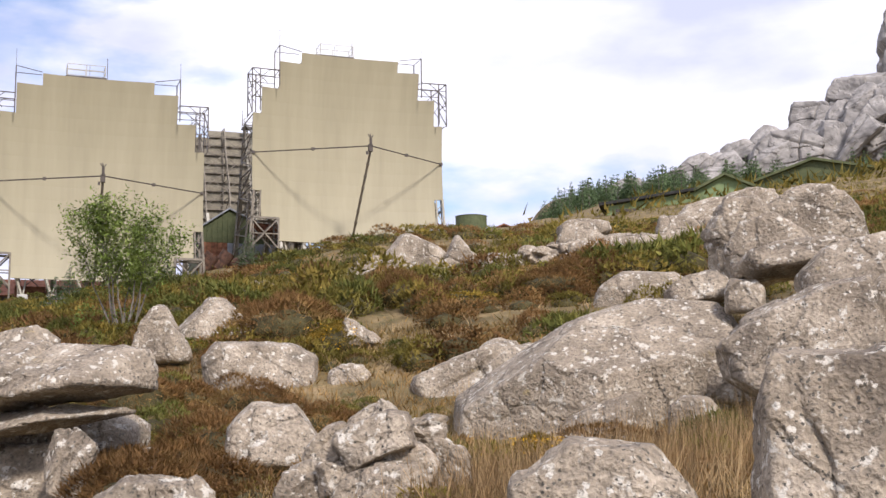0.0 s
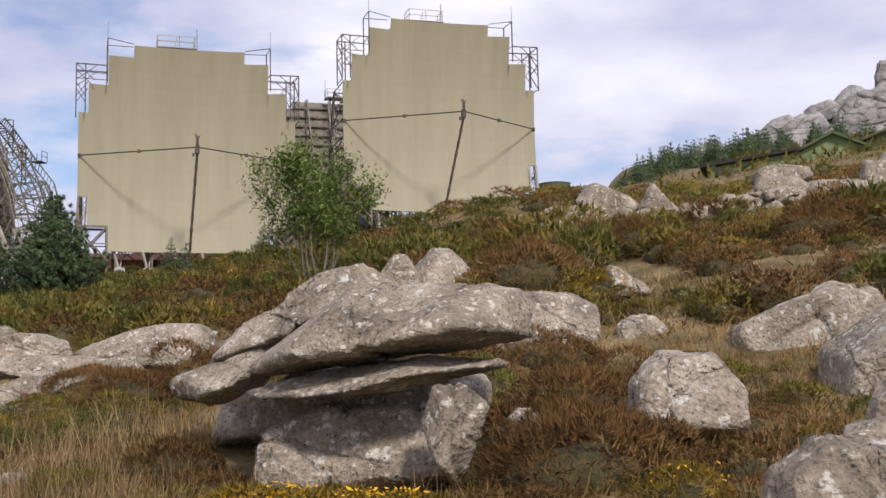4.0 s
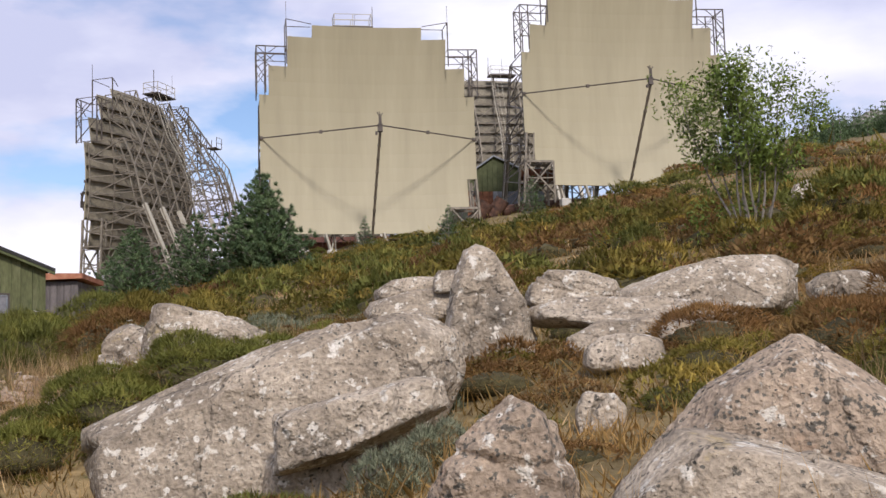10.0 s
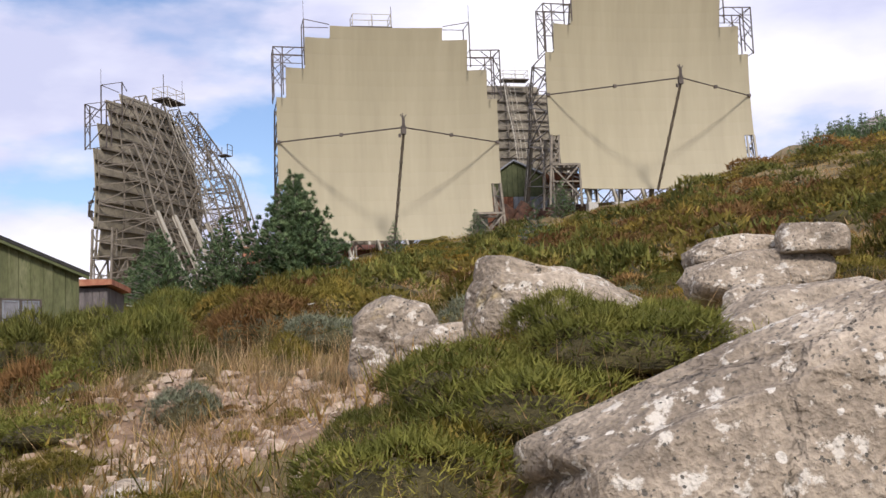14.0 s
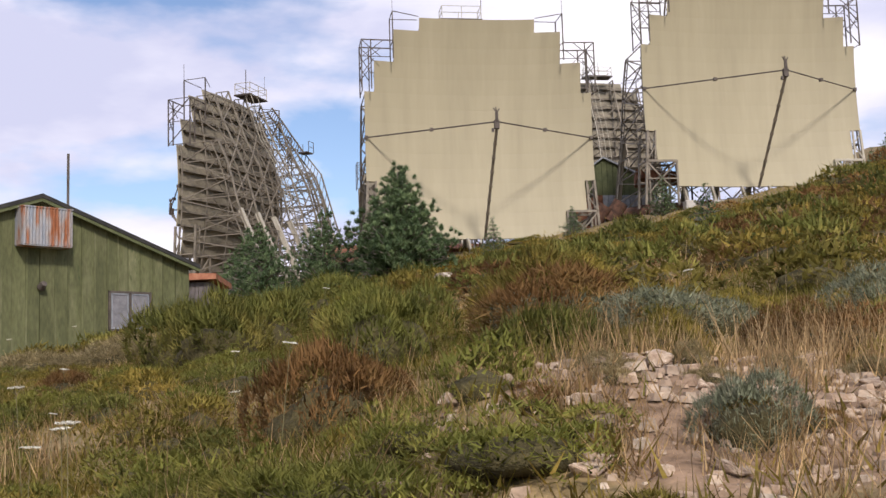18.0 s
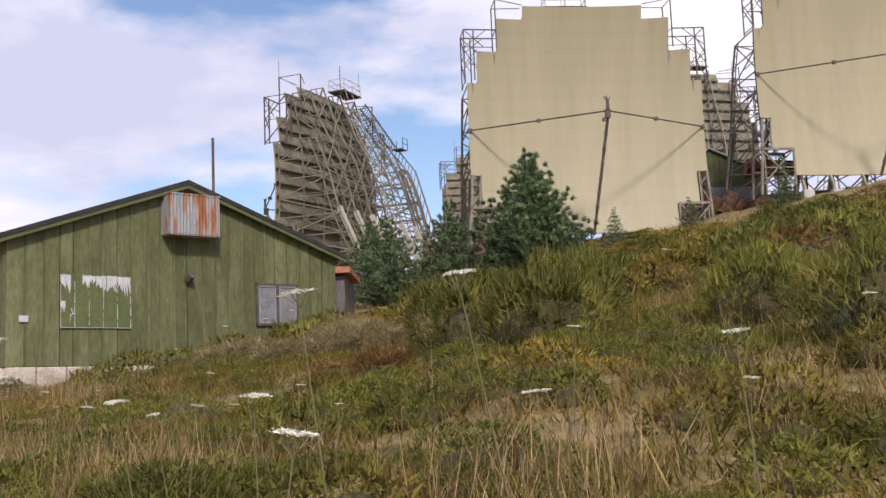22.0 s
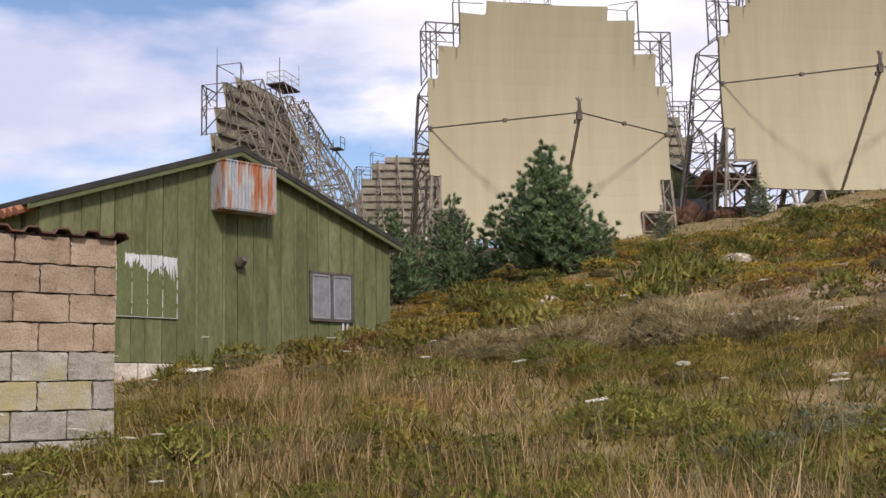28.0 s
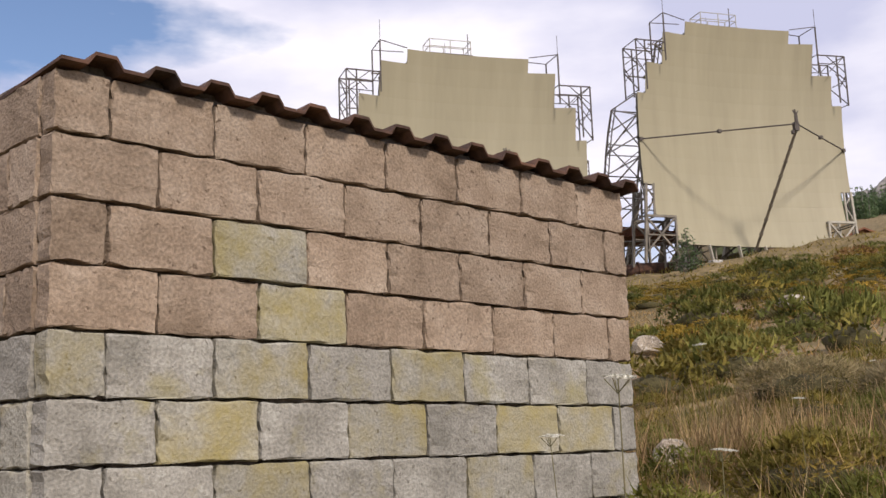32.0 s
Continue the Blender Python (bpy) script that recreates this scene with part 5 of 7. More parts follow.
        a = 0.048 * noise.noise(noise.voronoi(bed)[1][0] * 3.3) + 0.018 * noise.noise(noise.voronoi(bed * 2.6)[1][0] * 5.1)
        a += noise.noise(p * f * 1.3 + off) * 0.016 + e * 0.008 + noise.noise(p * f * 9 + off) * 0.008 + noise.noise(p * f * 21 + off) * 0.005
        a *= size * (1.1 if w > 5 else (0.55 if layered else 0.3 if exact else 0.5) if w > 1.3 else 0.7)
        for nv, at, deep, step in joints:
            s = nv.dot(p) - at + warp.x * 0.16 * size
            a += (step if s > 0 else 0) - min(deep, 0.07 if w < 5 else deep) * math.exp(-(s / (min(0.016 * size, 0.018 if w < 5 else 9.0) + 0.006)) ** 2)
        v.co = p + nrm * a
    me = bpy.data.meshes.new("boulder")
    bm.to_mesh(me)
    bm.free()
    for p in me.polygons:
        p.use_smooth = w < 5 and detail > 3
    return me


def rock(x, y, z, w, d, h, yaw, roll, shape, seed, detail, label, material=None):
    me = rock_mesh(w, d, h, shape, seed, detail)
    me.materials.append(material or M_ROCK)
    ob = tagged(new("boulder", me), label, "boulder", "granite boulders")
    ob.matrix_world = pose(x, y, z, 0, roll, yaw)
    FOOT.append((x, y, max(w, d) * 0.42, w, d, radians(yaw)))
    return ob


def outcrop(label):
    return tagged(new("rock_outcrop"), label, "rock outcrop", "granite outcrops")


def slab(crag, x, y, z, w, d, h, yaw, roll, shape, seed, detail, material=None):
    me = rock_mesh(w, d, h, shape, seed, detail)
    me.materials.append(material or M_ROCK)
    if not crag.children:
        crag.location = (x, y, z - h / 2)
    ob = new("slab", me)
    ob.parent = crag
    ob.matrix_basis = Matrix.Translation(-crag.location) @ pose(x, y, z, 0, roll, yaw)
    if material is None:
        FOOT.append((x, y, max(w, d) * 0.42, w, d, radians(yaw)))
    return ob


rock(-4.32, 18.29, 2.75, 1.60, 1.12, 1.01, 10, 0, "peak", 11, 4, "pale grey lichened granite boulder among brown heather")
rock(-3.54, 18.05, 2.66, 0.72, 0.58, 0.37, 7, 0, "wedge_l", 12, 3, "small pale granite stone beside a larger boulder")
rock(-3.17, 15.18, 2.08, 1.44, 0.86, 0.72, 7, 0, "boxy", 13, 4, "squared pale granite boulder among heather")
rock(-2.11, 15.06, 1.98, 0.60, 0.48, 0.34, 2, 0, "dome", 14, 3, "small rounded granite boulder in heath")
rock(-2.09, 16.53, 2.58, 0.60, 0.48, 0.49, 2, 0, "wedge_r", 15, 3, "small leaning granite stone in heath")
rock(-2.31, 10.60, 1.40, 0.83, 0.66, 0.58, 5, 0, "dome", 16, 4, "rounded grey granite boulder beside brown heather")
rock(-2.27, 7.03, 1.16, 0.68, 0.54, 0.41, 8, 0, "dome", 23, 5, "pale grey lichened granite boulder low in dry grass")
rock(-0.26, 6.61, 1.21, 0.87, 0.61, 0.56, -17, 0, "dome", 27, 5, "broad speckled granite boulder in dry grass")
rock(-2.98, 25.60, 4.40, 1.35, 1.14, 0.85, 3, -6, "wedge_l", 31, 5, "leaning grey granite slab on the knoll")
rock(-1.86, 25.30, 4.58, 1.62, 1.29, 1.22, 0, 0, "crest", 32, 5, "large pale granite boulder on the knoll")
rock(-0.72, 24.85, 4.48, 1.16, 0.98, 1.24, -2, 0, "point", 33, 5, "pointed pale granite boulder on the knoll")
rock(-1.09, 24.06, 4.09, 0.73, 0.59, 0.33, -1, 0, "dome", 34, 3, "small pale granite stone on the knoll")
rock(1.98, 26.60, 5.46, 1.25, 1.11, 0.42, -8, 0, "slab", 35, 4, "flat granite capstone on an outcrop")
rock(1.86, 26.35, 4.96, 1.12, 0.94, 0.90, -8, 0, "boxy", 36, 5, "whitish cracked granite block of an outcrop")
rock(2.72, 26.20, 4.86, 1.15, 1.03, 0.98, -10, -4, "boxy", 37, 5, "whitish cracked granite block beside another")
rock(3.42, 26.40, 4.90, 0.85, 0.90, 0.86, -10, 6, "boxy", 44, 5, "whitish cracked granite block beside another")
rock(4.05, 26.75, 5.26, 1.05, 1.00, 1.10, -13, -8, "boxy", 45, 5, "upright pale granite block of an outcrop")
rock(4.85, 27.05, 5.36, 1.30, 1.10, 0.80, -13, -6, "boxy", 46, 5, "broad pale granite block of an outcrop")
rock(5.70, 27.20, 5.42, 1.20, 1.10, 0.80, -14, -4, "boxy", 47, 5, "broad pale granite block of an outcrop")
rock(4.95, 27.60, 5.98, 1.70, 1.20, 0.62, -13, -12, "slab", 38, 5, "long pale granite ledge over cracked blocks")
rock(5.95, 28.00, 6.25, 1.50, 1.25, 0.66, -14, -6, "slab", 39, 5, "flat pale granite ledge on the slope")
rock(5.60, 26.60, 5.05, 1.00, 0.80, 0.36, -14, -4, "slab", 48, 4, "low pale granite ledge under a bush")
rock(1.65, 16.94, 3.09, 1.56, 1.09, 0.65, -12, 0, "dome", 40, 4, "smooth grey granite hump among heather")
rock(0.44, 16.53, 2.49, 0.69, 0.55, 0.32, -8, 0, "dome", 41, 3, "low granite hump in heath")
rock(0.45, 24.07, 3.91, 1.06, 0.84, 0.29, -5, 0, "slab", 42, 3, "low pale stone in the heath")
rock(-5.03, 26.38, 4.14, 0.93, 0.75, 0.54, 8, 0, "slab", 43, 3, "two flat pale stones stacked in the heath")
rock(0.04, 25.55, 4.64, 0.63, 0.57, 0.38, -4, 0, "boxy", 50, 3, "angular pale stone in a rubble pile")
rock(0.51, 25.73, 4.50, 0.63, 0.57, 0.46, -5, 0, "lens", 51, 3, "angular pale stone in a rubble pile")
rock(0.94, 25.86, 4.78, 0.64, 0.57, 0.34, -6, 0, "dome", 52, 3, "angular pale stone in a rubble pile")
rock(0.96, 25.47, 4.39, 0.54, 0.49, 0.53, -6, 0, "wedge_r", 53, 3, "angular pale stone in a rubble pile")
rock(0.53, 25.70, 4.32, 0.44, 0.40, 0.28, -5, 0, "boxy", 54, 3, "angular pale stone in a rubble pile")
rock(0.14, 25.88, 4.47, 0.32, 0.29, 0.34, -4, 0, "lens", 55, 3, "angular pale stone in a rubble pile")
rock(0.67, 25.43, 4.84, 0.50, 0.45, 0.23, -5, 0, "dome", 56, 3, "angular pale stone in a rubble pile")
rock(1.09, 25.65, 4.23, 0.44, 0.40, 0.28, -6, 0, "wedge_r", 57, 3, "angular pale stone in a rubble pile")
rock(0.71, 6.33, 1.36, 0.84, 0.75, 1.03, -21, 0, "boxy", 70, 6, "dark weathered granite boulder with pale lichen patches")
rock(0.91, 10.42, 1.53, 0.46, 0.36, 0.36, -13, 0, "dome", 71, 4, "low pale granite stone under an outcrop")
rock(-9.08, 14.66, 1.78, 0.77, 0.61, 0.99, 13, 0, "tooth", 80, 5, "upright tooth-shaped granite rock with lichen")
rock(-7.28, 10.52, 1.05, 1.42, 0.71, 0.78, 4, 0, "pyramid", 81, 6, "large triangular granite boulder with orange lichen", M_ROCK_O)
rock(-7.19, 9.86, 0.87, 1.49, 0.89, 0.50, 3, 0, "flatpeak", 82, 6, "broad flat whitish granite rock among weeds")
rock(-8.32, 10.14, 0.95, 0.61, 0.43, 0.62, 16, 0, "tooth_r", 83, 5, "orange-faced angular granite rock", M_ROCK_O)
rock(-11.17, 14.48, 1.74, 1.27, 0.58, 0.57, 19, 0, "peak_l", 88, 5, "long pale granite boulder with a pointed end")
rock(-12.44, 15.46, 1.49, 0.60, 0.55, 0.72, 3, 0, "lump", 89, 6, "pale cracked granite boulder on a dirt bank")
rock(-12.11, 15.26, 1.43, 0.62, 0.45, 0.40, 0, 0, "ledge", 90, 5, "grey granite slab leaning on a boulder")
rock(-11.89, 14.16, 1.04, 0.50, 0.35, 0.59, -2, 0, "dome", 91, 5, "rounded weathered granite stone below a boulder")
rock(-6.26, 15.31, 1.88, 0.64, 0.38, 0.27, 1, 0, "slab", 99, 4, "low pale granite slab in heath")
rock(-7.26, 15.54, 1.93, 1.37, 0.68, 0.51, 6, 0, "wedge_l", 129, 5, "long grey granite slab with a raised end")
rock(-7.96, 13.24, 1.40, 0.57, 0.40, 0.26, 2, 0, "slab", 101, 4, "low flat granite slab in dry grass")
rock(-8.05, 11.79, 1.02, 0.28, 0.26, 0.37, 3, 0, "boxy", 102, 4, "pale granite block beside a large boulder")
rock(-4.66, 16.44, 2.59, 0.88, 0.62, 0.81, -7, 0, "peak", 103, 4, "pale granite boulder behind a layered outcrop")
rock(-10.25, 14.66, 1.65, 0.37, 0.30, 0.15, 16, 0, "dome", 104, 3, "small pale stone in dry grass")
rock(-13.05, 13.01, 0.76, 0.40, 0.32, 0.29, 28, 0, "dome", 105, 4, "small granite stone on a dirt bank")
rock(-13.16, 14.01, 0.86, 0.45, 0.36, 0.16, 13, 0, "dome", 106, 4, "flat whitish stone at the edge of the path")
rock(-12.22, 13.77, 1.04, 0.21, 0.19, 0.27, 18, 0, "boxy", 107, 4, "grey stone half buried in a dirt bank")
rock(-6.50, 10.44, 0.96, 0.15, 0.13, 0.09, -5, 0, "boxy", 109, 3, "small pale stone near a boulder")
rock(-6.36, 9.82, 0.94, 0.16, 0.13, 0.13, -7, 0, "boxy", 110, 3, "small broken stone in dry grass")
rock(-6.49, 9.43, 0.90, 0.15, 0.12, 0.11, -6, 0, "wedge_r", 111, 3, "small broken stone in dry grass")
rock(-6.26, 9.21, 0.91, 0.21, 0.17, 0.08, -10, 0, "slab", 112, 3, "small flat stone in dry grass")
rock(-15.31, 20.53, 1.90, 0.43, 0.30, 0.28, 5, 0, "dome", 120, 3, "pale granite stone in tall dry grass")
rock(-22.43, 28.29, 1.95, 1.03, 0.62, 0.45, 4, 0, "slab", 121, 4, "low pale granite outcrop on a bank")
rock(-21.51, 28.79, 2.00, 0.83, 0.50, 0.48, -0, 0, "slab", 122, 4, "low pale granite outcrop on a bank")
rock(-20.88, 27.76, 1.89, 0.52, 0.42, 0.35, -3, 0, "dome", 123, 3, "pale granite stone on a grassy bank")
rock(-21.45, 44.13, 4.58, 0.78, 0.55, 0.32, -0, 0, "slab", 124, 3, "flat pale stone on the upper slope")
rock(-25.55, 37.89, 3.12, 0.64, 0.51, 0.36, 10, 0, "dome", 125, 3, "pale stone on the upper slope")
rock(-26.68, 26.71, 1.23, 0.44, 0.35, 0.28, 10, 0, "dome", 126, 3, "grey stone in tall grass")
rock(-27.15, 23.89, 1.22, 0.25, 0.20, 0.19, -8, 0, "dome", 127, 3, "grey stone in tall grass beside the hut")
rock(-21.92, 52.19, 5.42, 0.91, 0.64, 0.38, -6, 0, "slab", 128, 3, "flat stone on the upper slope")
crag = outcrop("overhanging table of stacked granite slabs on boulders")
slab(crag, -4.41, 11.02, 1.10, 1.50, 1.20, 0.69, -2, 0, "dome", 1, 5)
slab(crag, -3.71, 10.17, 1.18, 0.43, 0.39, 0.60, -9, 0, "prop", 2, 5)
slab(crag, -3.29, 10.85, 1.17, 0.35, 0.35, 0.35, -11, 0, "dome", 3, 4)
slab(crag, -4.31, 11.61, 1.43, 1.64, 1.15, 0.50, -2, 0, "boxy", 13, 4)
slab(crag, -4.26, 10.67, 1.55, 1.69, 1.01, 0.26, -3, 0, "shelf", 4, 6)
slab(crag, -5.17, 11.09, 1.64, 1.04, 0.83, 0.52, 5, 0, "tongue", 5, 5)
slab(crag, -4.84, 11.28, 2.01, 1.31, 0.79, 0.75, 2, 0, "brow", 6, 5)
slab(crag, -4.18, 10.83, 1.86, 1.94, 1.30, 0.61, -5, 0, "cap", 7, 6)
slab(crag, -5.16, 11.79, 1.31, 0.89, 0.80, 0.49, 4, 0, "dome", 10, 4)
crag = outcrop("knobbly outcrop of broken granite slabs")
slab(crag, -1.50, 8.60, 1.20, 0.86, 0.60, 0.41, -1, 6, "snout_l", 17, 4)
rng = random.Random(46)
for x, y, z, w, h, roll, shape in ((-1.36, 8.42, 1.42, 0.50, 0.30, -24, "boxy"), (-1.12, 8.78, 1.50, 0.40, 0.26, 14, "wedge_l"), (-1.62, 8.56, 1.40, 0.44, 0.24, -36, "slab"),
                                   (-1.02, 8.76, 1.30, 0.52, 0.34, 20, "boxy"), (-1.30, 8.30, 1.18, 0.60, 0.28, -10, "slab"), (-1.52, 8.38, 1.26, 0.40, 0.22, -18, "wedge_r"),
                                   (-1.22, 8.52, 1.56, 0.34, 0.20, 8, "wedge_r"), (-0.94, 8.58, 1.16, 0.44, 0.30, 26, "boxy"), (-1.14, 8.42, 1.32, 0.40, 0.22, 30, "slab"),
                                   (-1.72, 8.44, 1.14, 0.46, 0.26, -8, "boxy"), (-1.40, 8.62, 1.54, 0.36, 0.17, -28, "slab")):
    slab(crag, x, y, z, w, w * rng.uniform(0.65, 0.9), h, rng.uniform(-25, 20), roll, shape, rng.randrange(900), 5)
crag = outcrop("great sloping granite slab with a long crack")
slab(crag, 0.47, 12.65, 1.80, 2.80, 2.30, 1.66, -11, 0, "whale", 24, 6)
slab(crag, -0.69, 14.27, 1.92, 1.56, 0.94, 0.75, -4, -12, "snout_l", 25, 5)
slab(crag, -0.02, 11.75, 1.30, 1.90, 0.95, 0.62, -9, -12, "wedge_l", 26, 5)
crag = outcrop("massive outcrop of rounded grey granite boulders")
slab(crag, 1.47, 12.78, 2.71, 0.70, 0.63, 0.38, -13, -4, "snout_l", 61, 4)
slab(crag, 1.73, 12.01, 2.57, 0.36, 0.32, 0.33, -15, 0, "boxy", 62, 4)
slab(crag, 2.28, 14.02, 3.36, 0.95, 0.85, 1.09, -15, -10, "dome", 63, 5)
slab(crag, 3.18, 14.61, 3.70, 1.33, 1.06, 0.86, -18, 0, "dome", 64, 4)
slab(crag, 2.14, 12.82, 3.13, 0.91, 0.82, 0.68, -16, -20, "dome", 65, 4)
slab(crag, 2.20, 12.03, 2.94, 1.19, 0.95, 0.38, -17, -8, "lens", 66, 4)
slab(crag, 2.15, 10.86, 2.07, 2.02, 1.61, 1.30, -19, 0, "overhang", 67, 6)
slab(crag, 2.60, 11.50, 2.74, 1.23, 0.98, 0.61, -20, -15, "dome", 68, 4)
slab(crag, 1.54, 11.84, 1.89, 0.53, 0.48, 0.64, -15, 0, "dome", 69, 4)
crag = outcrop("long whale-backed granite slab with layered ledges")
slab(crag, -10.12, 12.57, 1.00, 2.34, 1.17, 1.41, 7, 0, "block", 84, 6)
slab(crag, -9.39, 11.89, 1.03, 0.99, 0.60, 0.53, -0, 0, "plank", 85, 5)
slab(crag, -9.63, 12.11, 0.75, 0.78, 0.47, 0.46, 10, 0, "dome", 86, 4)
slab(crag, -10.05, 13.92, 1.47, 1.27, 0.89, 0.42, 11, -8, "dome", 87, 4)
crag = outcrop("layered ledges of granite with a dark overhang")
slab(crag, -10.03, 16.82, 1.93, 1.19, 0.83, 0.41, 8, -3, "snout_l", 92, 4)
slab(crag, -10.15, 17.01, 2.14, 0.80, 0.56, 0.26, 8, -6, "slab", 93, 4)
slab(crag, -9.62, 16.74, 2.16, 0.57, 0.45, 0.25, 6, 0, "boxy", 94, 4)
slab(crag, -8.40, 15.16, 1.92, 0.82, 0.57, 0.38, 4, 6, "slab", 95, 5)
slab(crag, -8.00, 14.88, 1.73, 1.80, 0.90, 0.28, 2, 2, "slab", 96, 5)
slab(crag, -7.81, 14.32, 1.50, 1.29, 0.64, 0.32, 0, 0, "slab", 97, 5)
slab(crag, -7.39, 15.53, 1.94, 1.51, 0.76, 0.50, -2, 0, "whale", 98, 5)
crag = outcrop("high grey granite cliff of great rounded crags")
slab(crag, 108.40, 268.83, 69.0, 41.0, 35.62, 57.0, -22, 0, "wedge_l", 140, 6, M_CLIFF)
slab(crag, 90.96, 261.69, 58.57, 25.03, 22.53, 33.03, -19, 0, "wedge_l", 141, 6, M_CLIFF)
slab(crag, 78.08, 260.11, 55.75, 28.88, 25.99, 24.06, -17, 0, "wedge_l", 142, 6, M_CLIFF)
slab(crag, 67.61, 255.07, 52.42, 20.37, 18.33, 13.58, -15, 0, "wedge_l", 143, 6, M_CLIFF)
slab(crag, 55.99, 254.29, 49.60, 20.28, 18.25, 10.14, -13, 0, "whale", 144, 6, M_CLIFF)
slab(crag, 127.91, 279.23, 70.0, 49.58, 44.62, 72.0, -24, 0, "boxy", 145, 6, M_CLIFF)
slab(crag, 83.07, 264.32, 65.20, 11.43, 10.28, 14.28, -17, 0, "boxy", 146, 6, M_CLIFF)
slab(crag, 96.5, 268.54, 66.0, 17.0, 14.34, 26.0, -20, 0, "boxy", 147, 6, M_CLIFF)
slab(crag, 73.92, 250.34, 55.30, 12.11, 10.90, 12.62, -17, 0, "boxy", 148, 6, M_CLIFF)
slab(crag, 85.29, 247.78, 53.28, 14.60, 13.14, 21.56, -19, 0, "boxy", 149, 6, M_CLIFF)
slab(crag, 98.15, 242.02, 51.82, 18.06, 16.26, 25.81, -22, 0, "boxy", 150, 6, M_CLIFF)


rng = random.Random(44)
for k in range(60):
    f = (k // 3 + rng.random()) / 20
    dd = rng.uniform(256, 272)
    a = radians(7.5 + 18 * f)
    x, y = -0.9 + dd * math.sin(a), 1.6 + dd * math.cos(a)
    w = rng.uniform(9, 17) * (0.5 + 0.8 * f)
    up = (k % 3 + rng.uniform(0.0, 0.8)) / 3 * (1.5 + 23 * f ** 1.3)
    slab(crag, x, y, height(x, y) + up, w, w * 0.7, w * rng.uniform(0.45, 0.7), -degrees_of(a), rng.uniform(-48, -18), rng.choice(("boxy", "wedge_l", "slab", "whale")), 400 + k, 5, M_CLIFF)

# tumbled rubble below the knoll's outcrop
rng = random.Random(45)
for k in range(46):
    f = rng.random()
    x, y = 0.1 + 3.6 * f + rng.gauss(0, 0.2), 25.0 + 1.0 * f + rng.gauss(0, 0.35)
    w = rng.uniform(0.22, 0.55)
    rock(x, y, height(x, y) + rng.uniform(0.02, 0.45 - 0.2 * abs(f - 0.5)), w, w * 0.8, w * rng.uniform(0.45, 0.8), rng.uniform(-40, 40), rng.uniform(-35, 35), rng.choice(("boxy", "slab", "lens", "wedge_l", "peak")), 500 + k, 3, "angular pale stone in a rubble pile")


def on_rock(x, y, grow=0.0):
    for fx, fy, r, w, d, a in FOOT:
        dx, dy = x - fx, y - fy
        if abs(dx) > r * 2 + 1 or abs(dy) > r * 2 + 1:
            continue
        u, v = dx * math.cos(a) + dy * math.sin(a), -dx * math.sin(a) + dy * math.cos(a)
        if (u / (w * 0.5 + grow)) ** 2 + (v / (d * 0.5 + grow)) ** 2 < 1:
            return True
    return False


def in_local(x, y, ox, oy, ax, ay, x0, x1, y0, y1):
    l = math.hypot(ax, ay)
    ax, ay = ax / l, ay / l
    u, v = (x - ox) * ax + (y - oy) * ay, -(x - ox) * ay + (y - oy) * ax
    return x0 < u < x1 and y0 < v < y1


def built(x, y):
    return (in_local(x, y, -35.87, 36.77, 5.127, 8.586, -0.6, 11, -0.4, 20) or in_local(x, y, -29.37, 20.93, 0.672, 0.741, -0.2, 3.0, -0.15, 2.8)
            or in_local(x, y, -39.9, 50.6, 7, 2, -0.5, 8, -0.5, 5))


def bare(x, y):
    return max(max(0.0, 1 - math.hypot(x - a, y - b) / r) for a, b, r in DIRT)


# small stones on the bare soil
STONES = []
for k in range(6):
    q = random.Random(300 + k)
    bm = bmesh.new()
    for _ in range(11):
        v = Vector((q.uniform(-1, 1), q.uniform(-1, 1), q.uniform(-1, 1)))
        bm.verts.new((v.x * 0.5, v.y * 0.42, v.z * 0.3))
    res = bmesh.ops.convex_hull(bm, input=bm.verts)
    bmesh.ops.delete(bm, geom=[v for v in bm.verts if not v.link_faces], context="VERTS")
    bmesh.ops.bevel(bm, geom=bm.edges, offset=0.03, segments=1, affect="EDGES")
    me = bpy.data.meshes.new("stone")
    bm.to_mesh(me)
    bm.free()
    me.materials.append(M_STONE)
    STONES.append(me)
rng = random.Random(8)
count = 0
while count < 290:
    a, b, r = DIRT[count % 6] if count < 240 else rng.choice(DIRT)
    x, y = rng.gauss(a, r * 0.75), rng.gauss(b, r * 0.75)
    if on_rock(x, y) or along(x, y)[1] < 2.2:
        continue
    s = 0.03 + 0.17 * rng.random() ** 2.8
    ob = tagged(new("stone", STONES[count % 6]), "small pale angular stone on bare sandy soil", "stone", "loose stones")
    ob.matrix_world = pose(x, y, height(x, y) + 0.12 * s, rng.uniform(-15, 15), rng.uniform(-15, 15), rng.uniform(0, 360)) @ Matrix.Scale(s, 4)
    count += 1


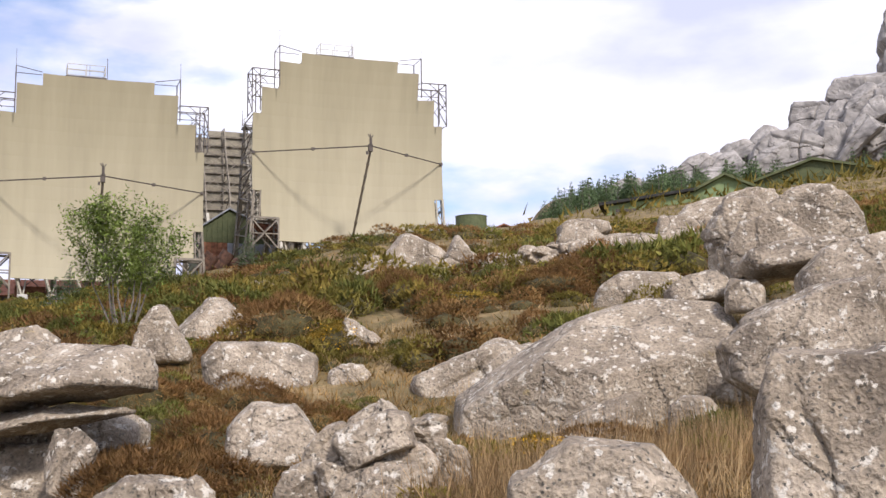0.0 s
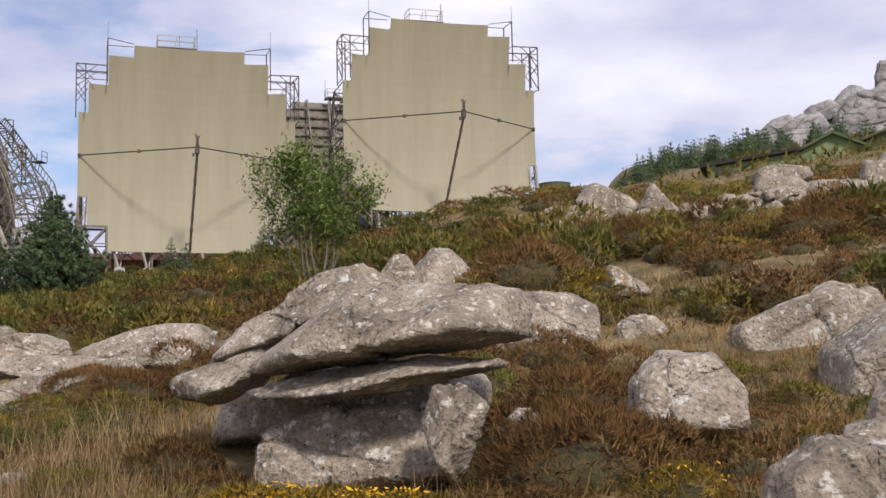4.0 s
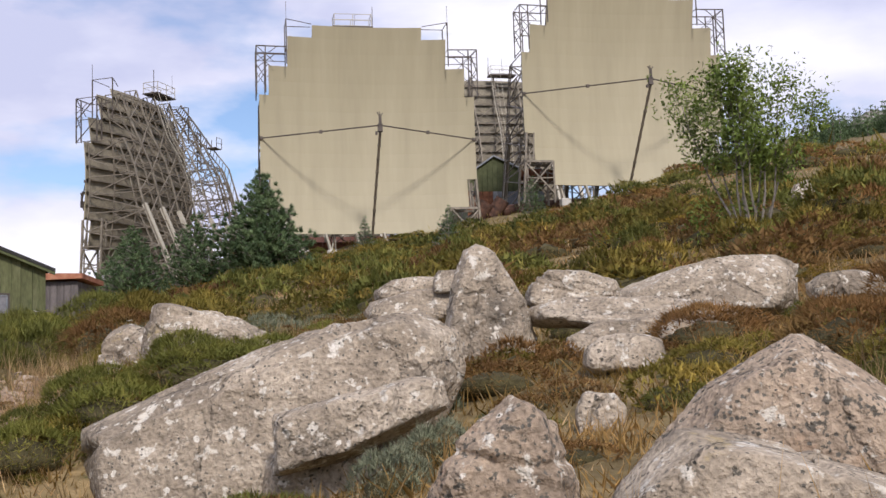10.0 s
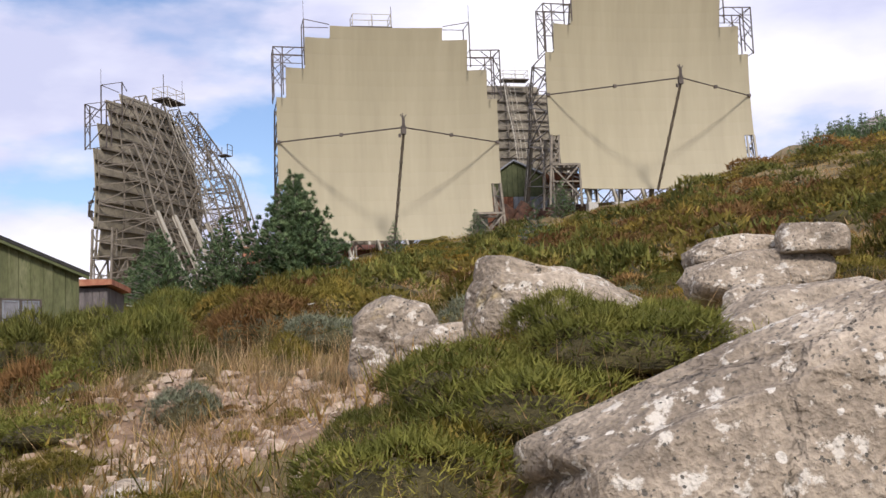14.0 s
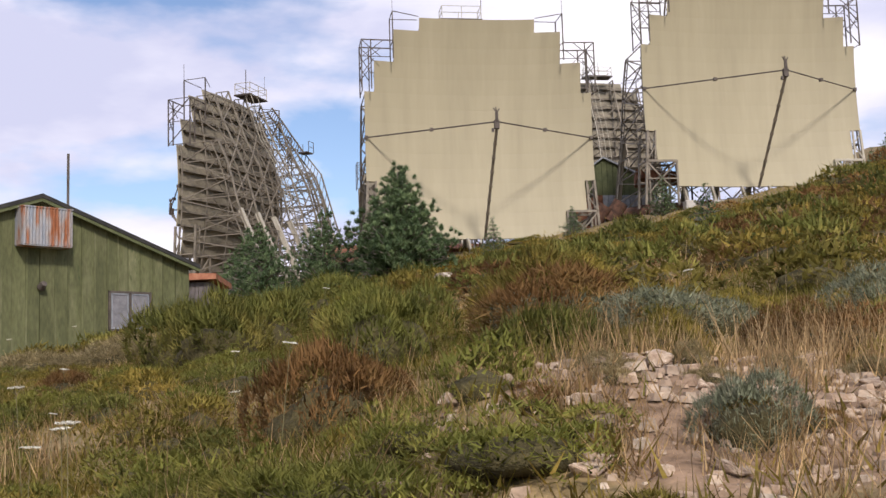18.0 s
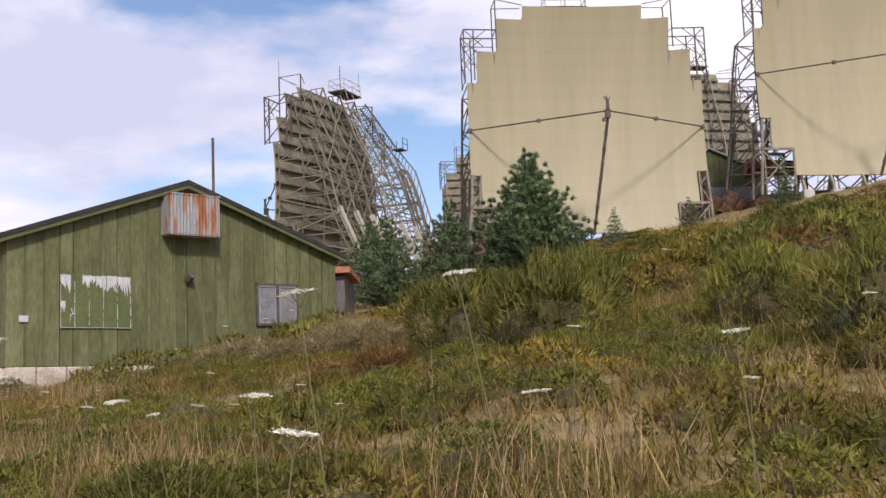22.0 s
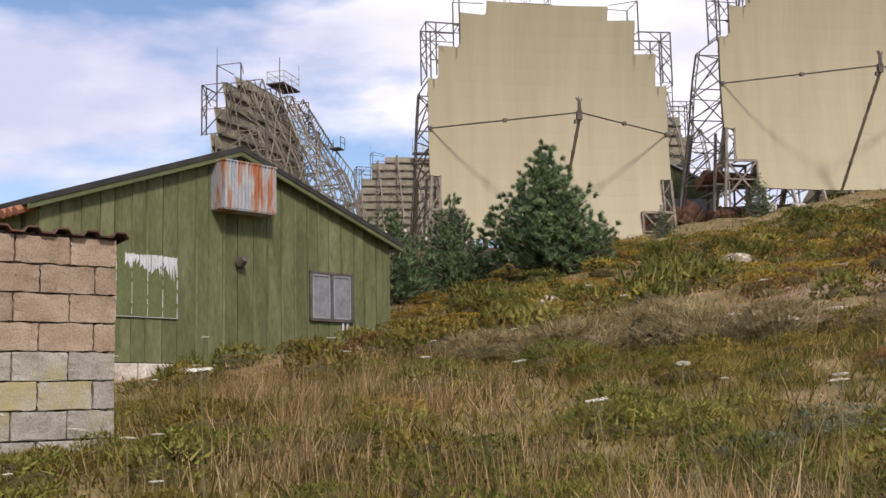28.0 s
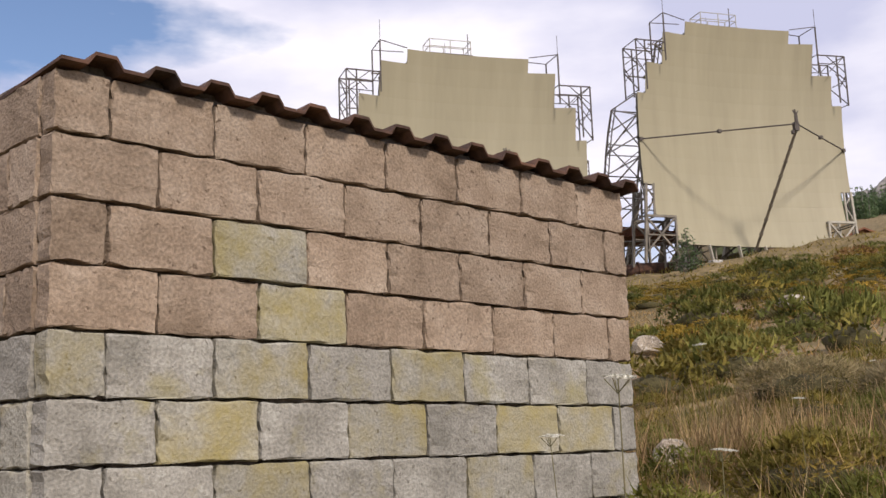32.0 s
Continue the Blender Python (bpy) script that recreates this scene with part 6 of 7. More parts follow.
def gravel(n, seed):
    """Broken stone past counting on the bare bank, joined."""
    r = random.Random(seed)
    verts, faces = [], []
    while n:
        a, b, q = DIRT[r.randrange(6)]
        x, y = r.gauss(a, q * 0.55), r.gauss(b, q * 0.55)
        if on_rock(x, y) or along(x, y)[1] < 2.2:
            continue
        n -= 1
        w = 0.007 + 0.048 * r.random() ** 3
        z, k = height(x, y) + w * 0.15, len(verts)
        ring = [r.uniform(0.6, 1.1) for _ in range(5)]
        t = r.uniform(0, 6.283)
        for up, size in ((-0.4, 1.0), (0.35, 0.75)):
            verts += [(x + w * ring[i] * size * math.cos(t + 1.2566 * i), y + w * ring[i] * size * math.sin(t + 1.2566 * i), z + w * up * r.uniform(0.7, 1.3)) for i in range(5)]
        faces += [(k + i, k + (i + 1) % 5, k + 5 + (i + 1) % 5, k + 5 + i) for i in range(5)] + [(k + 5, k + 6, k + 7, k + 8, k + 9)]
    me = bpy.data.meshes.new("gravel")
    me.from_pydata(verts, [], faces)
    me.materials.append(M_STONE)
    tagged(new("gravel", me), "broken pinkish gravel over the bare bank", "gravel", kind="stuff")


gravel(2400, 61)


# ---- plants ----
OUTWARD = {}


def tri_mesh(name, verts, tris, material, outward=None):
    """A mesh of triangles; outward: for each vertex the direction in which its clump swells, by which it is shaded."""
    me = bpy.data.meshes.new(name)
    me.vertices.add(len(verts))
    me.vertices.foreach_set("co", np.asarray(verts, np.float32).ravel())
    t = np.asarray(tris, np.int32)
    me.loops.add(t.size)
    me.loops.foreach_set("vertex_index", t.ravel())
    me.polygons.add(len(t))
    me.polygons.foreach_set("loop_start", np.arange(0, t.size, 3, dtype=np.int32))
    me.polygons.foreach_set("loop_total", np.full(len(t), 3, np.int32))
    me.update(calc_edges=True)
    if outward is not None:
        o = np.asarray(outward, np.float32)
        OUTWARD[me.name] = o
        me.polygons.foreach_set("use_smooth", np.ones(len(t), bool))
        me.normals_split_custom_set_from_vertices(o)
    me.materials.append(material)
    return me


def blades(base, tip, width, rng):
    """Slim leaves from base to tip points, a little bent: four points and two triangles each."""
    n = len(base)
    d = tip - base
    side = np.cross(d, rng.normal(size=(n, 3)))
    side /= np.linalg.norm(side, axis=1, keepdims=True) + 1e-9
    mid = base + d * 0.5 + rng.normal(size=(n, 3)) * 0.06 * np.linalg.norm(d, axis=1, keepdims=True)
    wd = np.asarray(width).reshape(-1, 1) * side
    v = np.stack([base, mid + wd, mid - wd, tip], 1).reshape(-1, 3)
    k = np.arange(n)[:, None] * 4
    t = np.concatenate([k + np.array([0, 1, 2]), k + np.array([1, 3, 2])], 0)
    return v, t


def lobed(n, r, lobes):
    """Random points on a low dome that swells in round lobes, with the direction in which each lobe swells."""
    a = np.arange(lobes) * 2.399963 + r.random()
    q = np.sqrt((np.arange(lobes) + 0.4) / lobes) * 0.66
    c = np.stack([q * np.cos(a), q * np.sin(a), 0.62 * (1 - q) + 0.10 * r.normal(size=lobes)], 1)
    size = (0.26 + 0.16 * r.random(lobes)) * (1.25 if lobes < 9 else 1.0)
    k = r.integers(0, lobes, n)
    d = r.normal(size=(n, 3)) + np.array([0, 0, 0.4])
    d /= np.linalg.norm(d, axis=1, keepdims=True)
    p = c[k] + d * size[k][:, None]
    # leave out what lies deep inside a neighbouring lobe
    near = (np.linalg.norm(p[:, None] - c[None], axis=2) / size[None]).min(1)
    keep = (near > 0.86) & (p[:, 2] > -0.28)
    whole = d * 0.65 + p / (np.linalg.norm(p, axis=1, keepdims=True) + 1e-6) * 0.35
    return p[keep], whole[keep], c, size


def leaves(base, tip, width, rng):
    """Single pointed leaves: one triangle each."""
    n = len(base)
    d = tip - base
    side = np.cross(d, rng.normal(size=(n, 3)))
    side /= np.linalg.norm(side, axis=1, keepdims=True) + 1e-9
    wd = np.asarray(width).reshape(-1, 1) * side
    v = np.stack([base + wd, base - wd, tip], 1).reshape(-1, 3)
    return v, np.arange(n * 3).reshape(-1, 3)


def bush_mesh(name, count, length, width, upward, material, seed, lobes=12, wisp=0.12, core=1):
    """A dense bush of short leafy sprigs over round lobes, with a core inside coloured dark as shaded stems, and a few
    longer wisps on top.
    """
    r = np.random.default_rng(seed)
    p, out, c, size = lobed(int(count * 1.7), r, lobes)
    p, out = p[:count], out[:count]
    n = len(p)
    d = out * (1 - upward) + np.array([0, 0, upward]) + r.normal(size=(n, 3)) * 0.42
    d /= np.linalg.norm(d, axis=1, keepdims=True)
    ln = length * (0.55 + 0.7 * r.random(n)) * np.where((r.random(n) < wisp) & (out[:, 2] > 0.3), 1.9, 1.0)
    base = p - out * 0.05 * r.random((n, 1))
    v, t = leaves(base, base + d * ln[:, None], width * (0.6 + 0.8 * r.random(n)), r)
    shade = out + 0.25 * r.normal(size=(n, 3)) + np.array([0, 0, 0.15])
    shade /= np.linalg.norm(shade, axis=1, keepdims=True)
    # solid core, its dark colour standing in for the shade inside the bush
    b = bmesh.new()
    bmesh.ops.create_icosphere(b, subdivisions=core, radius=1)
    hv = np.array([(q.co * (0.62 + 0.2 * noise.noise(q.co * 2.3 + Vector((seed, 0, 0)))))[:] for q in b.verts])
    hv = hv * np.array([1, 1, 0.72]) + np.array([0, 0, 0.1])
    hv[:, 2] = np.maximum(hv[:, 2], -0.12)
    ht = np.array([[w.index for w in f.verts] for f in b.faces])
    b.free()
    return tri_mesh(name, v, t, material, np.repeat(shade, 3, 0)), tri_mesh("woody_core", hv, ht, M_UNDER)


KINDS = {}


def kind(key, name, material, label, category, n, length, width, up, seeds, **kw):
    KINDS[key] = dict(name=name, label=label, category=category,
                      hi=[bush_mesh(name, n, length, width, up, material, s, **dict(kw, core=3)) for s in seeds],
                      mid=[bush_mesh(name, n * 38 // 100, length * 1.1, width * 1.4, up, material, s + 90, **dict(kw, core=2)) for s in seeds],
                      near=[bush_mesh(name, n // 7, length * 1.25, width * 2.6, up, material, s + 70, **dict(kw, lobes=8)) for s in seeds[:2]],
                      lo=[bush_mesh(name, n // 11, length * 1.35, width * 3.4, up, material, s + 50, **dict(kw, lobes=7)) for s in seeds[:2]])


kind("heather", "heather_bush", M_HEATH, "brown-tinged heather bush on the heath", "heather", 6000, 0.12, 0.009, 0.38, (1, 2, 3), lobes=15, wisp=0.12)
kind("green", "green_heather_bush", M_HEATHG, "dark olive-green heather bush on the heath", "heather", 6000, 0.125, 0.0105, 0.45, (4, 5, 6), lobes=14, wisp=0.15)
kind("dark", "tree_heath_bush", M_TREEHEATH, "dense dark-green tree heath bush on the slope", "heath bush", 6400, 0.135, 0.0095, 0.55, (17, 18, 19), lobes=17, wisp=0.25)
kind("broom", "broom_bush", M_BROOM, "fresh green broom bush with wiry sprigs", "shrub", 6000, 0.14, 0.009, 0.55, (7, 8, 9), lobes=14, wisp=0.2)
kind("cushion", "gorse_cushion", M_CUSHION, "low yellow-green cushion of gorse", "shrub", 5600, 0.085, 0.012, 0.25, (10, 11, 12), lobes=13, wisp=0.05)
kind("thicket", "dry_thicket", M_THICKET, "tangled straw-brown thicket on the bank", "shrub", 6000, 0.16, 0.008, 0.4, (15, 16), lobes=15, wisp=0.3)
kind("sage", "sage_bush", M_SAGE, "silvery grey-green cushion shrub", "shrub", 5200, 0.12, 0.0085, 0.55, (13, 14), lobes=14, wisp=0.2)
BUSHES = []


def bush(key, x, y, r, h, hi=2, turn=None, label=""):
    k = KINDS[key]
    turn = turn if turn is not None else (x * 97 + y * 31) % 360
    pool = k["hi" if hi == 2 else ("mid" if hi else "lo")]
    leafy, dim_core = pool[int(abs(x * 13 + y * 7)) % len(pool)]
    ob = tagged(new(k["name"], leafy), label or k["label"], k["category"], k["name"] + "es on the slope")
    ob.matrix_world = pose(x, y, height(x, y) - 0.04, 0, 0, turn) @ Matrix.Diagonal((r, r * 0.9, h, 1))
    new("woody_core", dim_core).parent = ob
    BUSHES.append((x, y, r))
    return ob


def blossom(parent, n, size, seed, material):
    """Flower specks over a bush."""
    r = np.random.default_rng(seed)
    p, out, c, z = lobed(n, r, 13)
    p = p + out * 0.05 * r.random((len(p), 1))
    v, t = blades(p, p + r.normal(size=(len(p), 3)) * size, np.full(len(p), size * 0.55), r)
    ob = new("blossom", tri_mesh("blossom", v, t, material))
    ob.parent = parent
    return ob


# bushes that stand out
MATS = ((-11.35, 13.0, 0.55, 0.3), (-10.95, 13.6, 0.6, 0.28), (-11.75, 12.5, 0.5, 0.3), (-10.7, 14.05, 0.55, 0.26), (-11.6, 13.3, 0.5, 0.3), (-10.3, 13.7, 0.45, 0.25), (-11.2, 13.9, 0.4, 0.3), (-10.9, 14.5, 0.45, 0.3))
bush("heather", -16.05, 17.35, 0.56, 0.76, label="large brown heather bush with wiry sprigs")
bush("heather", -16.0, 18.1, 0.45, 0.5)
bush("dark", -20.3, 24.4, 0.95, 1.0, label="dense dark-green broom bush near the barn")
bush("dark", -19.5, 24.9, 0.8, 0.85)
bush("dark", -16.5, 20.3, 0.75, 0.8, label="dense olive-green heath bush with wiry tips")
bush("dark", -19.4, 23.2, 0.8, 0.85)
bush("heather", -20.7, 22.1, 0.42, 0.42)
for x, y, r, h in ((-5.25, 10.35, 0.38, 0.3), (-4.85, 10.0, 0.3, 0.2), (-5.6, 10.9, 0.4, 0.34), (-3.25, 10.2, 0.4, 0.4), (-3.0, 10.9, 0.45, 0.5)):
    bush("heather", x, y, r, h)
bush("cushion", -5.0, 9.6, 0.3, 0.15)
bush("green", -6.1, 10.3, 0.35, 0.25)
bush("dark", -14.55, 17.0, 0.5, 0.5)
bush("green", -14.0, 18.0, 0.4, 0.4)
bush("dark", -19.9, 29.4, 1.1, 0.85)
bush("green", -18.6, 29.0, 0.9, 0.7)
bush("green", -15.2, 23.6, 0.8, 0.6)
bush("heather", -13.2, 18.6, 0.35, 0.35)
bush("green", -15.3, 21.6, 0.9, 0.8)
bush("broom", -17.3, 22.6, 0.8, 0.7)
bush("heather", -15.0, 20.3, 0.9, 0.7)
rng = random.Random(15)
for k in range(16):
    a, b, q = DIRT[k % 6]
    bush(("heather", "thicket", "green", "thicket")[k % 4], rng.gauss(a, q * 0.5), rng.gauss(b, q * 0.5), rng.uniform(0.09, 0.2), rng.uniform(0.08, 0.16))
for x, y, r, h in MATS:
    bush("broom", x, y, r, h, label="dense green mat of broom beside granite slabs")
bush("sage", -13.55, 14.75, 0.27, 0.27)
bush("sage", -14.9, 20.6, 0.8, 0.45)
bush("sage", -13.9, 19.6, 0.7, 0.4)
bush("sage", -12.4, 19.3, 0.6, 0.4)
bush("sage", -8.85, 11.5, 0.24, 0.26)
bush("sage", -8.95, 10.9, 0.22, 0.26)
bush("sage", -9.2, 12.9, 0.3, 0.28)
bush("broom", -5.75, 8.45, 0.3, 0.3)
bush("sage", -16.6, 20.2, 0.5, 0.35)
for x, y, r, h in ((-24.4, 27.3, 1.0, 0.7), (-23.2, 27.0, 0.9, 0.65), (-22.3, 26.6, 0.9, 0.6), (-25.3, 28.4, 0.9, 0.55), (-23.4, 28.6, 0.9, 0.6), (-21.2, 25.6, 0.8, 0.5)):
    bush("thicket", x, y, r * 0.85, h * 0.65)
for x, y, r, h, n in ((-4.6, 8.9, 0.5, 0.3, 900), (-5.55, 8.75, 0.4, 0.2, 420), (-5.0, 8.3, 0.4, 0.2, 500), (-6.0, 9.3, 0.4, 0.22, 160), (-4.3, 8.2, 0.4, 0.2, 500), (-4.2, 8.75, 0.5, 0.32, 900), (-3.85, 8.5, 0.45, 0.28, 700), (-5.2, 8.95, 0.45, 0.25, 300), (-0.35, 9.9, 0.45, 0.32, 900), (0.1, 9.4, 0.35, 0.22, 160), (-2.6, 8.6, 0.3, 0.22, 120), (-2.4, 16.6, 0.6, 0.4, 260), (1.6, 9.3, 0.55, 0.3, 60)):
    blossom(bush("cushion", x, y, r, h, label="gorse cushion dotted with yellow flowers"), int(n * 1.7), 0.034, int(abs(x) * 100), M_YELLOW)
for x, y, r, h in ((-2.9, 11.6, 0.7, 0.55), (-3.5, 10.9, 0.6, 0.5), (-2.2, 12.6, 0.6, 0.4), (-3.0, 9.5, 0.6, 0.5), (-2.7, 10.2, 0.55, 0.4), (-4.3, 13.8, 0.6, 0.5), (-3.2, 17.6, 0.9, 0.7), (-1.6, 19.6, 0.9, 0.6), (-6.0, 13.2, 0.6, 0.45), (-6.6, 12.9, 0.6, 0.4), (-7.4, 14.2, 0.6, 0.35), (0.6, 19.0, 0.9, 0.5), (-3.0, 14.0, 0.55, 0.4)):
    bush("heather", x, y, r, h)

rng = random.Random(21)
LIMIT = {"dark": 270, "heather": 285, "green": 285, "broom": 200, "cushion": 150, "sage": 40}
made = {k: 0 for k in LIMIT}


def pick(x, y, s, w, g):
    """Which plant grows at a place: each kind in patches of its own."""
    q = noise.noise(Vector((x * 0.30, y * 0.30, 7.0))) + 0.35 * noise.noise(Vector((x * 0.9, y * 0.9, 2.0)))
    if s > 34 and w > 16:
        return "cushion" if q + g * 0.5 > 0.12 else ("dark" if g < 0.45 else ("green" if g < 0.75 else "heather"))
    if s > 17 and w < 13:
        return "broom" if q < -0.18 else ("green" if q < 0.08 else ("dark" if q < 0.28 else ("heather" if g < 0.5 else ("broom" if g < 0.85 else "sage"))))
    if q < -0.20:
        return "dark" if g < 0.6 else "green"
    if q < 0.02:
        return "green" if g < 0.55 else ("heather" if g < 0.8 else "dark")
    if q < 0.30:
        return "heather" if g < 0.8 else "green"
    return "cushion" if g < 0.55 else ("broom" if g < 0.75 else "heather")


def try_bush(s, w, r, hi):
    x = -0.9 - 0.861 * s + 0.508 * w
    y = 1.6 + 0.508 * s + 0.861 * w
    if built(x, y) or on_rock(x, y, r * 0.75) or bare(x, y) > 0.12:
        return
    if any(abs(bx - x) < (br + r) * 0.8 and abs(by - y) < (br + r) * 0.8 and math.hypot(bx - x, by - y) < (br + r) * 0.55 for bx, by, br in BUSHES):
        return
    g = rng.random()
    if s > 19 and w < 14 and rng.random() < 0.72:
        return
    key = pick(x, y, s, w, g)
    if made[key] >= LIMIT[key]:
        return
    made[key] += 1
    flat = {"dark": 0.62, "heather": 0.5, "green": 0.52, "broom": 0.5, "cushion": 0.36, "sage": 0.5}[key] * rng.uniform(0.8, 1.15)
    bush(key, x, y, r, r * flat, 2 if w < 4.2 and s > 8 else hi, rng.uniform(0, 360))


for _ in range(2400):
    try_bush(rng.uniform(-6, 38), rng.uniform(2.6, 12), rng.uniform(0.16, 0.55), 1)


def scrub(n, s0, s1, w0, w1, r0, r1, seed, tall=1.0, only=""):
    """Bushes past counting on the upper slope: one joined mesh for each kind of plant."""
    r = random.Random(seed)
    out = {k: (([], []), ([], [])) for k in KINDS}
    start = {(k, b): 0 for k in KINDS for b in (False, True)}
    shade = {k: [] for k in KINDS}
    for _ in range(n):
        s, w = r.uniform(s0, s1), w0 + (w1 - w0) * r.random() ** 1.2
        x, y = -0.9 - 0.861 * s + 0.508 * w, 1.6 + 0.508 * s + 0.861 * w
        rad = r.uniform(r0, r1)
        if built(x, y) or on_rock(x, y, rad * 0.8) or bare(x, y) > 0.3:
            continue
        g = r.random()
        if s > 19 and w < 14 and g < 0.6 and not only:
            continue
        key = pick(x, y, s, w, g)
        if 25 < s < 46 and 8 < w < 17 and g < 0.7 and not only:
            continue
        key = only if only and g < 0.8 else key
        if y > 84 and -24 < x < 3:
            continue
        pair = KINDS[key]["near" if w1 < 24 else "lo"][r.randrange(2)]
        flat = {"heather": 0.6, "green": 0.62, "broom": 0.6, "cushion": 0.4, "sage": 0.5, "thicket": 0.5, "dark": 0.7}[key] * tall * r.uniform(0.7, 1.2)
        m = np.array(pose(x, y, height(x, y) - 0.05, 0, 0, r.uniform(0, 360)) @ Matrix.Diagonal((rad, rad * 0.9, rad * flat, 1)))
        for me, (v, tt) in zip(pair, out[key]):
            co = np.empty(len(me.vertices) * 3, np.float32)
            me.vertices.foreach_get("co", co)
            tr = np.empty(len(me.polygons) * 3, np.int32)
            me.loops.foreach_get("vertex_index", tr)
            tt.append(tr.reshape(-1, 3) + start[key, me is pair[1]])
            start[key, me is pair[1]] += len(co) // 3
            v.append(co.reshape(-1, 3) @ m[:3, :3].T + m[:3, 3])
            if me.name in OUTWARD:
                o = OUTWARD[me.name] @ np.linalg.inv(m[:3, :3])
                shade[key].append(o / np.linalg.norm(o, axis=1, keepdims=True))
    for key, ((v, tt), (hv, ht)) in out.items():
        if v:
            k = KINDS[key]
            me = tri_mesh("scrub", np.concatenate(v), np.concatenate(tt), k["hi"][0][0].materials[0], np.concatenate(shade[key]))
            dim_core = new("woody_core", tri_mesh("woody_core", np.concatenate(hv), np.concatenate(ht), M_UNDER))
            dim_core.parent = tagged(new(k["name"].replace("bush", "scrub"), me), k["label"].replace(" bush", " scrub").replace(" cushion", " cushions") + " in drifts", "scrub", kind="stuff")


scrub(700, -8, 40, 2.4, 11.5, 0.12, 0.34, 53, 1.3)
scrub(150, 20, 37, 3.0, 7.0, 0.22, 0.42, 54, 1.0, "broom")
scrub(1100, -16, 58, 10.5, 30, 0.3, 0.85, 51, 1.25)
scrub(420, -2, 17, 11, 23.5, 0.2, 0.52, 57, 1.45)
scrub(700, -22, 92, 27, 52, 0.5, 1.3, 52, 1.0)
scrub(420, -22, 92, 50, 66, 0.5, 1.0, 55, 0.8)


def scatter(n, s0, s1, w0, w1, keep, seed):
    """Places on the open ground of a stretch of the slope."""
    r = random.Random(seed)
    out = []
    for _ in range(n):
        s, w = r.uniform(s0, s1), r.uniform(w0, w1)
        x, y = -0.9 - 0.861 * s + 0.508 * w, 1.6 + 0.508 * s + 0.861 * w
        if r.random() < keep(x, y, s, w) and not built(x, y) and not on_rock(x, y, -0.05):
            out.append((x, y, height(x, y)))
    return np.array(out)


def tufts(name, places, per, spread, tall, width, lean, material, label, seed):
    """Many leaves round each place, joined into one mesh."""
    r = np.random.default_rng(seed)
    base = np.repeat(places, per, 0)
    n = len(base)
    base[:, :2] += r.normal(size=(n, 2)) * spread
    base[:, 2] -= 0.02
    d = np.concatenate([r.normal(size=(n, 2)) * lean, np.ones((n, 1))], 1)
    d /= np.linalg.norm(d, axis=1, keepdims=True)
    ln = tall * (0.45 + 0.9 * r.random(n)) * np.repeat(0.6 + 0.8 * r.random(len(places)), per)
    v, t = leaves(base, base + d * ln[:, None], width * (0.6 + 0.8 * r.random(n)), r)
    shade = d * 0.3 + np.array([0, 0, 0.8]) + r.normal(size=(n, 3)) * 0.25
    shade /= np.linalg.norm(shade, axis=1, keepdims=True)
    return tagged(new(name, tri_mesh(name, v, t, material, np.repeat(shade, 3, 0))), label, name.replace("_", " "), kind="stuff")


def patch(x, y, f, z):
    return 0.5 + noise.noise(Vector((x * f, y * f, z)))


E_ = lambda x, y: 1 - 0.95 * min(1, 2 * bare(x, y))
tufts("heath_sprigs", scatter(14000, -6, 17, 1.3, 13, lambda x, y, s, w: E_(x, y) * 0.9, 31), 9, 0.09, 0.12, 0.007, 0.6, M_LOW, "low mixed heath sprigs over the near slope", 1)
tufts("green_heath_sprigs", scatter(14000, 17, 40, 1.3, 13, lambda x, y, s, w: E_(x, y) * 0.9, 41), 9, 0.09, 0.12, 0.007, 0.6, M_HEATHG, "low green heath sprigs among the grass", 1)
tufts("far_heath_sprigs", scatter(16000, -18, 70, 12, 42, lambda x, y, s, w: E_(x, y), 32), 7, 0.2, 0.12, 0.012, 0.75, M_LOW, "low mixed heath sprigs over the upper slope", 2)
tufts("crest_scrub", scatter(7000, -25, 110, 40, 85, lambda x, y, s, w: E_(x, y) * (0.45 if y > 84 and -24 < x < 3 else 1), 33), 9, 0.5, 0.26, 0.03, 0.6, M_HEATHG, "dark olive scrub along the crest", 3)
places = [(a + rng.gauss(0, q * 0.6), b + rng.gauss(0, q * 0.6)) for a, b, q in DIRT[:6] for _ in range(150)]
tufts("bank_grass", np.array([(x, y, height(x, y)) for x, y in places if not on_rock(x, y) and patch(x, y, 1.6, 3.0) > 0.58]), 12, 0.05, 0.16, 0.003, 0.5, M_STRAW, "brown dry grass on the bare bank", 12)
tufts("far_scrub", scatter(6000, -80, 40, 84, 240, lambda x, y, s, w: 0.8, 43), 9, 1.6, 0.8, 0.13, 0.7, M_HEATHG, "dark scrub on the far rise", 11)
tufts("dead_grass", scatter(17000, -7, 41, 1.0, 13, lambda x, y, s, w: 1 - 0.92 * min(1, 2 * bare(x, y)), 39), 8, 0.09, 0.085, 0.0045, 0.8, M_STRAW, "short matted dead grass between the bushes", 9)
tufts("slope_dead_grass", scatter(9000, -16, 62, 12, 36, lambda x, y, s, w: 0.4 + 0.6 * patch(x, y, 0.2, 6.0), 40), 7, 0.22, 0.13, 0.011, 0.8, M_STRAW, "short matted dead grass over the upper slope", 10)
tufts("dry_grass", scatter(9000, -4, 40, 1.2, 12, lambda x, y, s, w: (patch(x, y, 0.5, 2.0) - 0.36) * (1.1 if s > 17 else 1.4) * E_(x, y), 34), 14, 0.06, 0.22, 0.0032, 0.4, M_STRAW, "straw-coloured dry grass in tufts", 4)
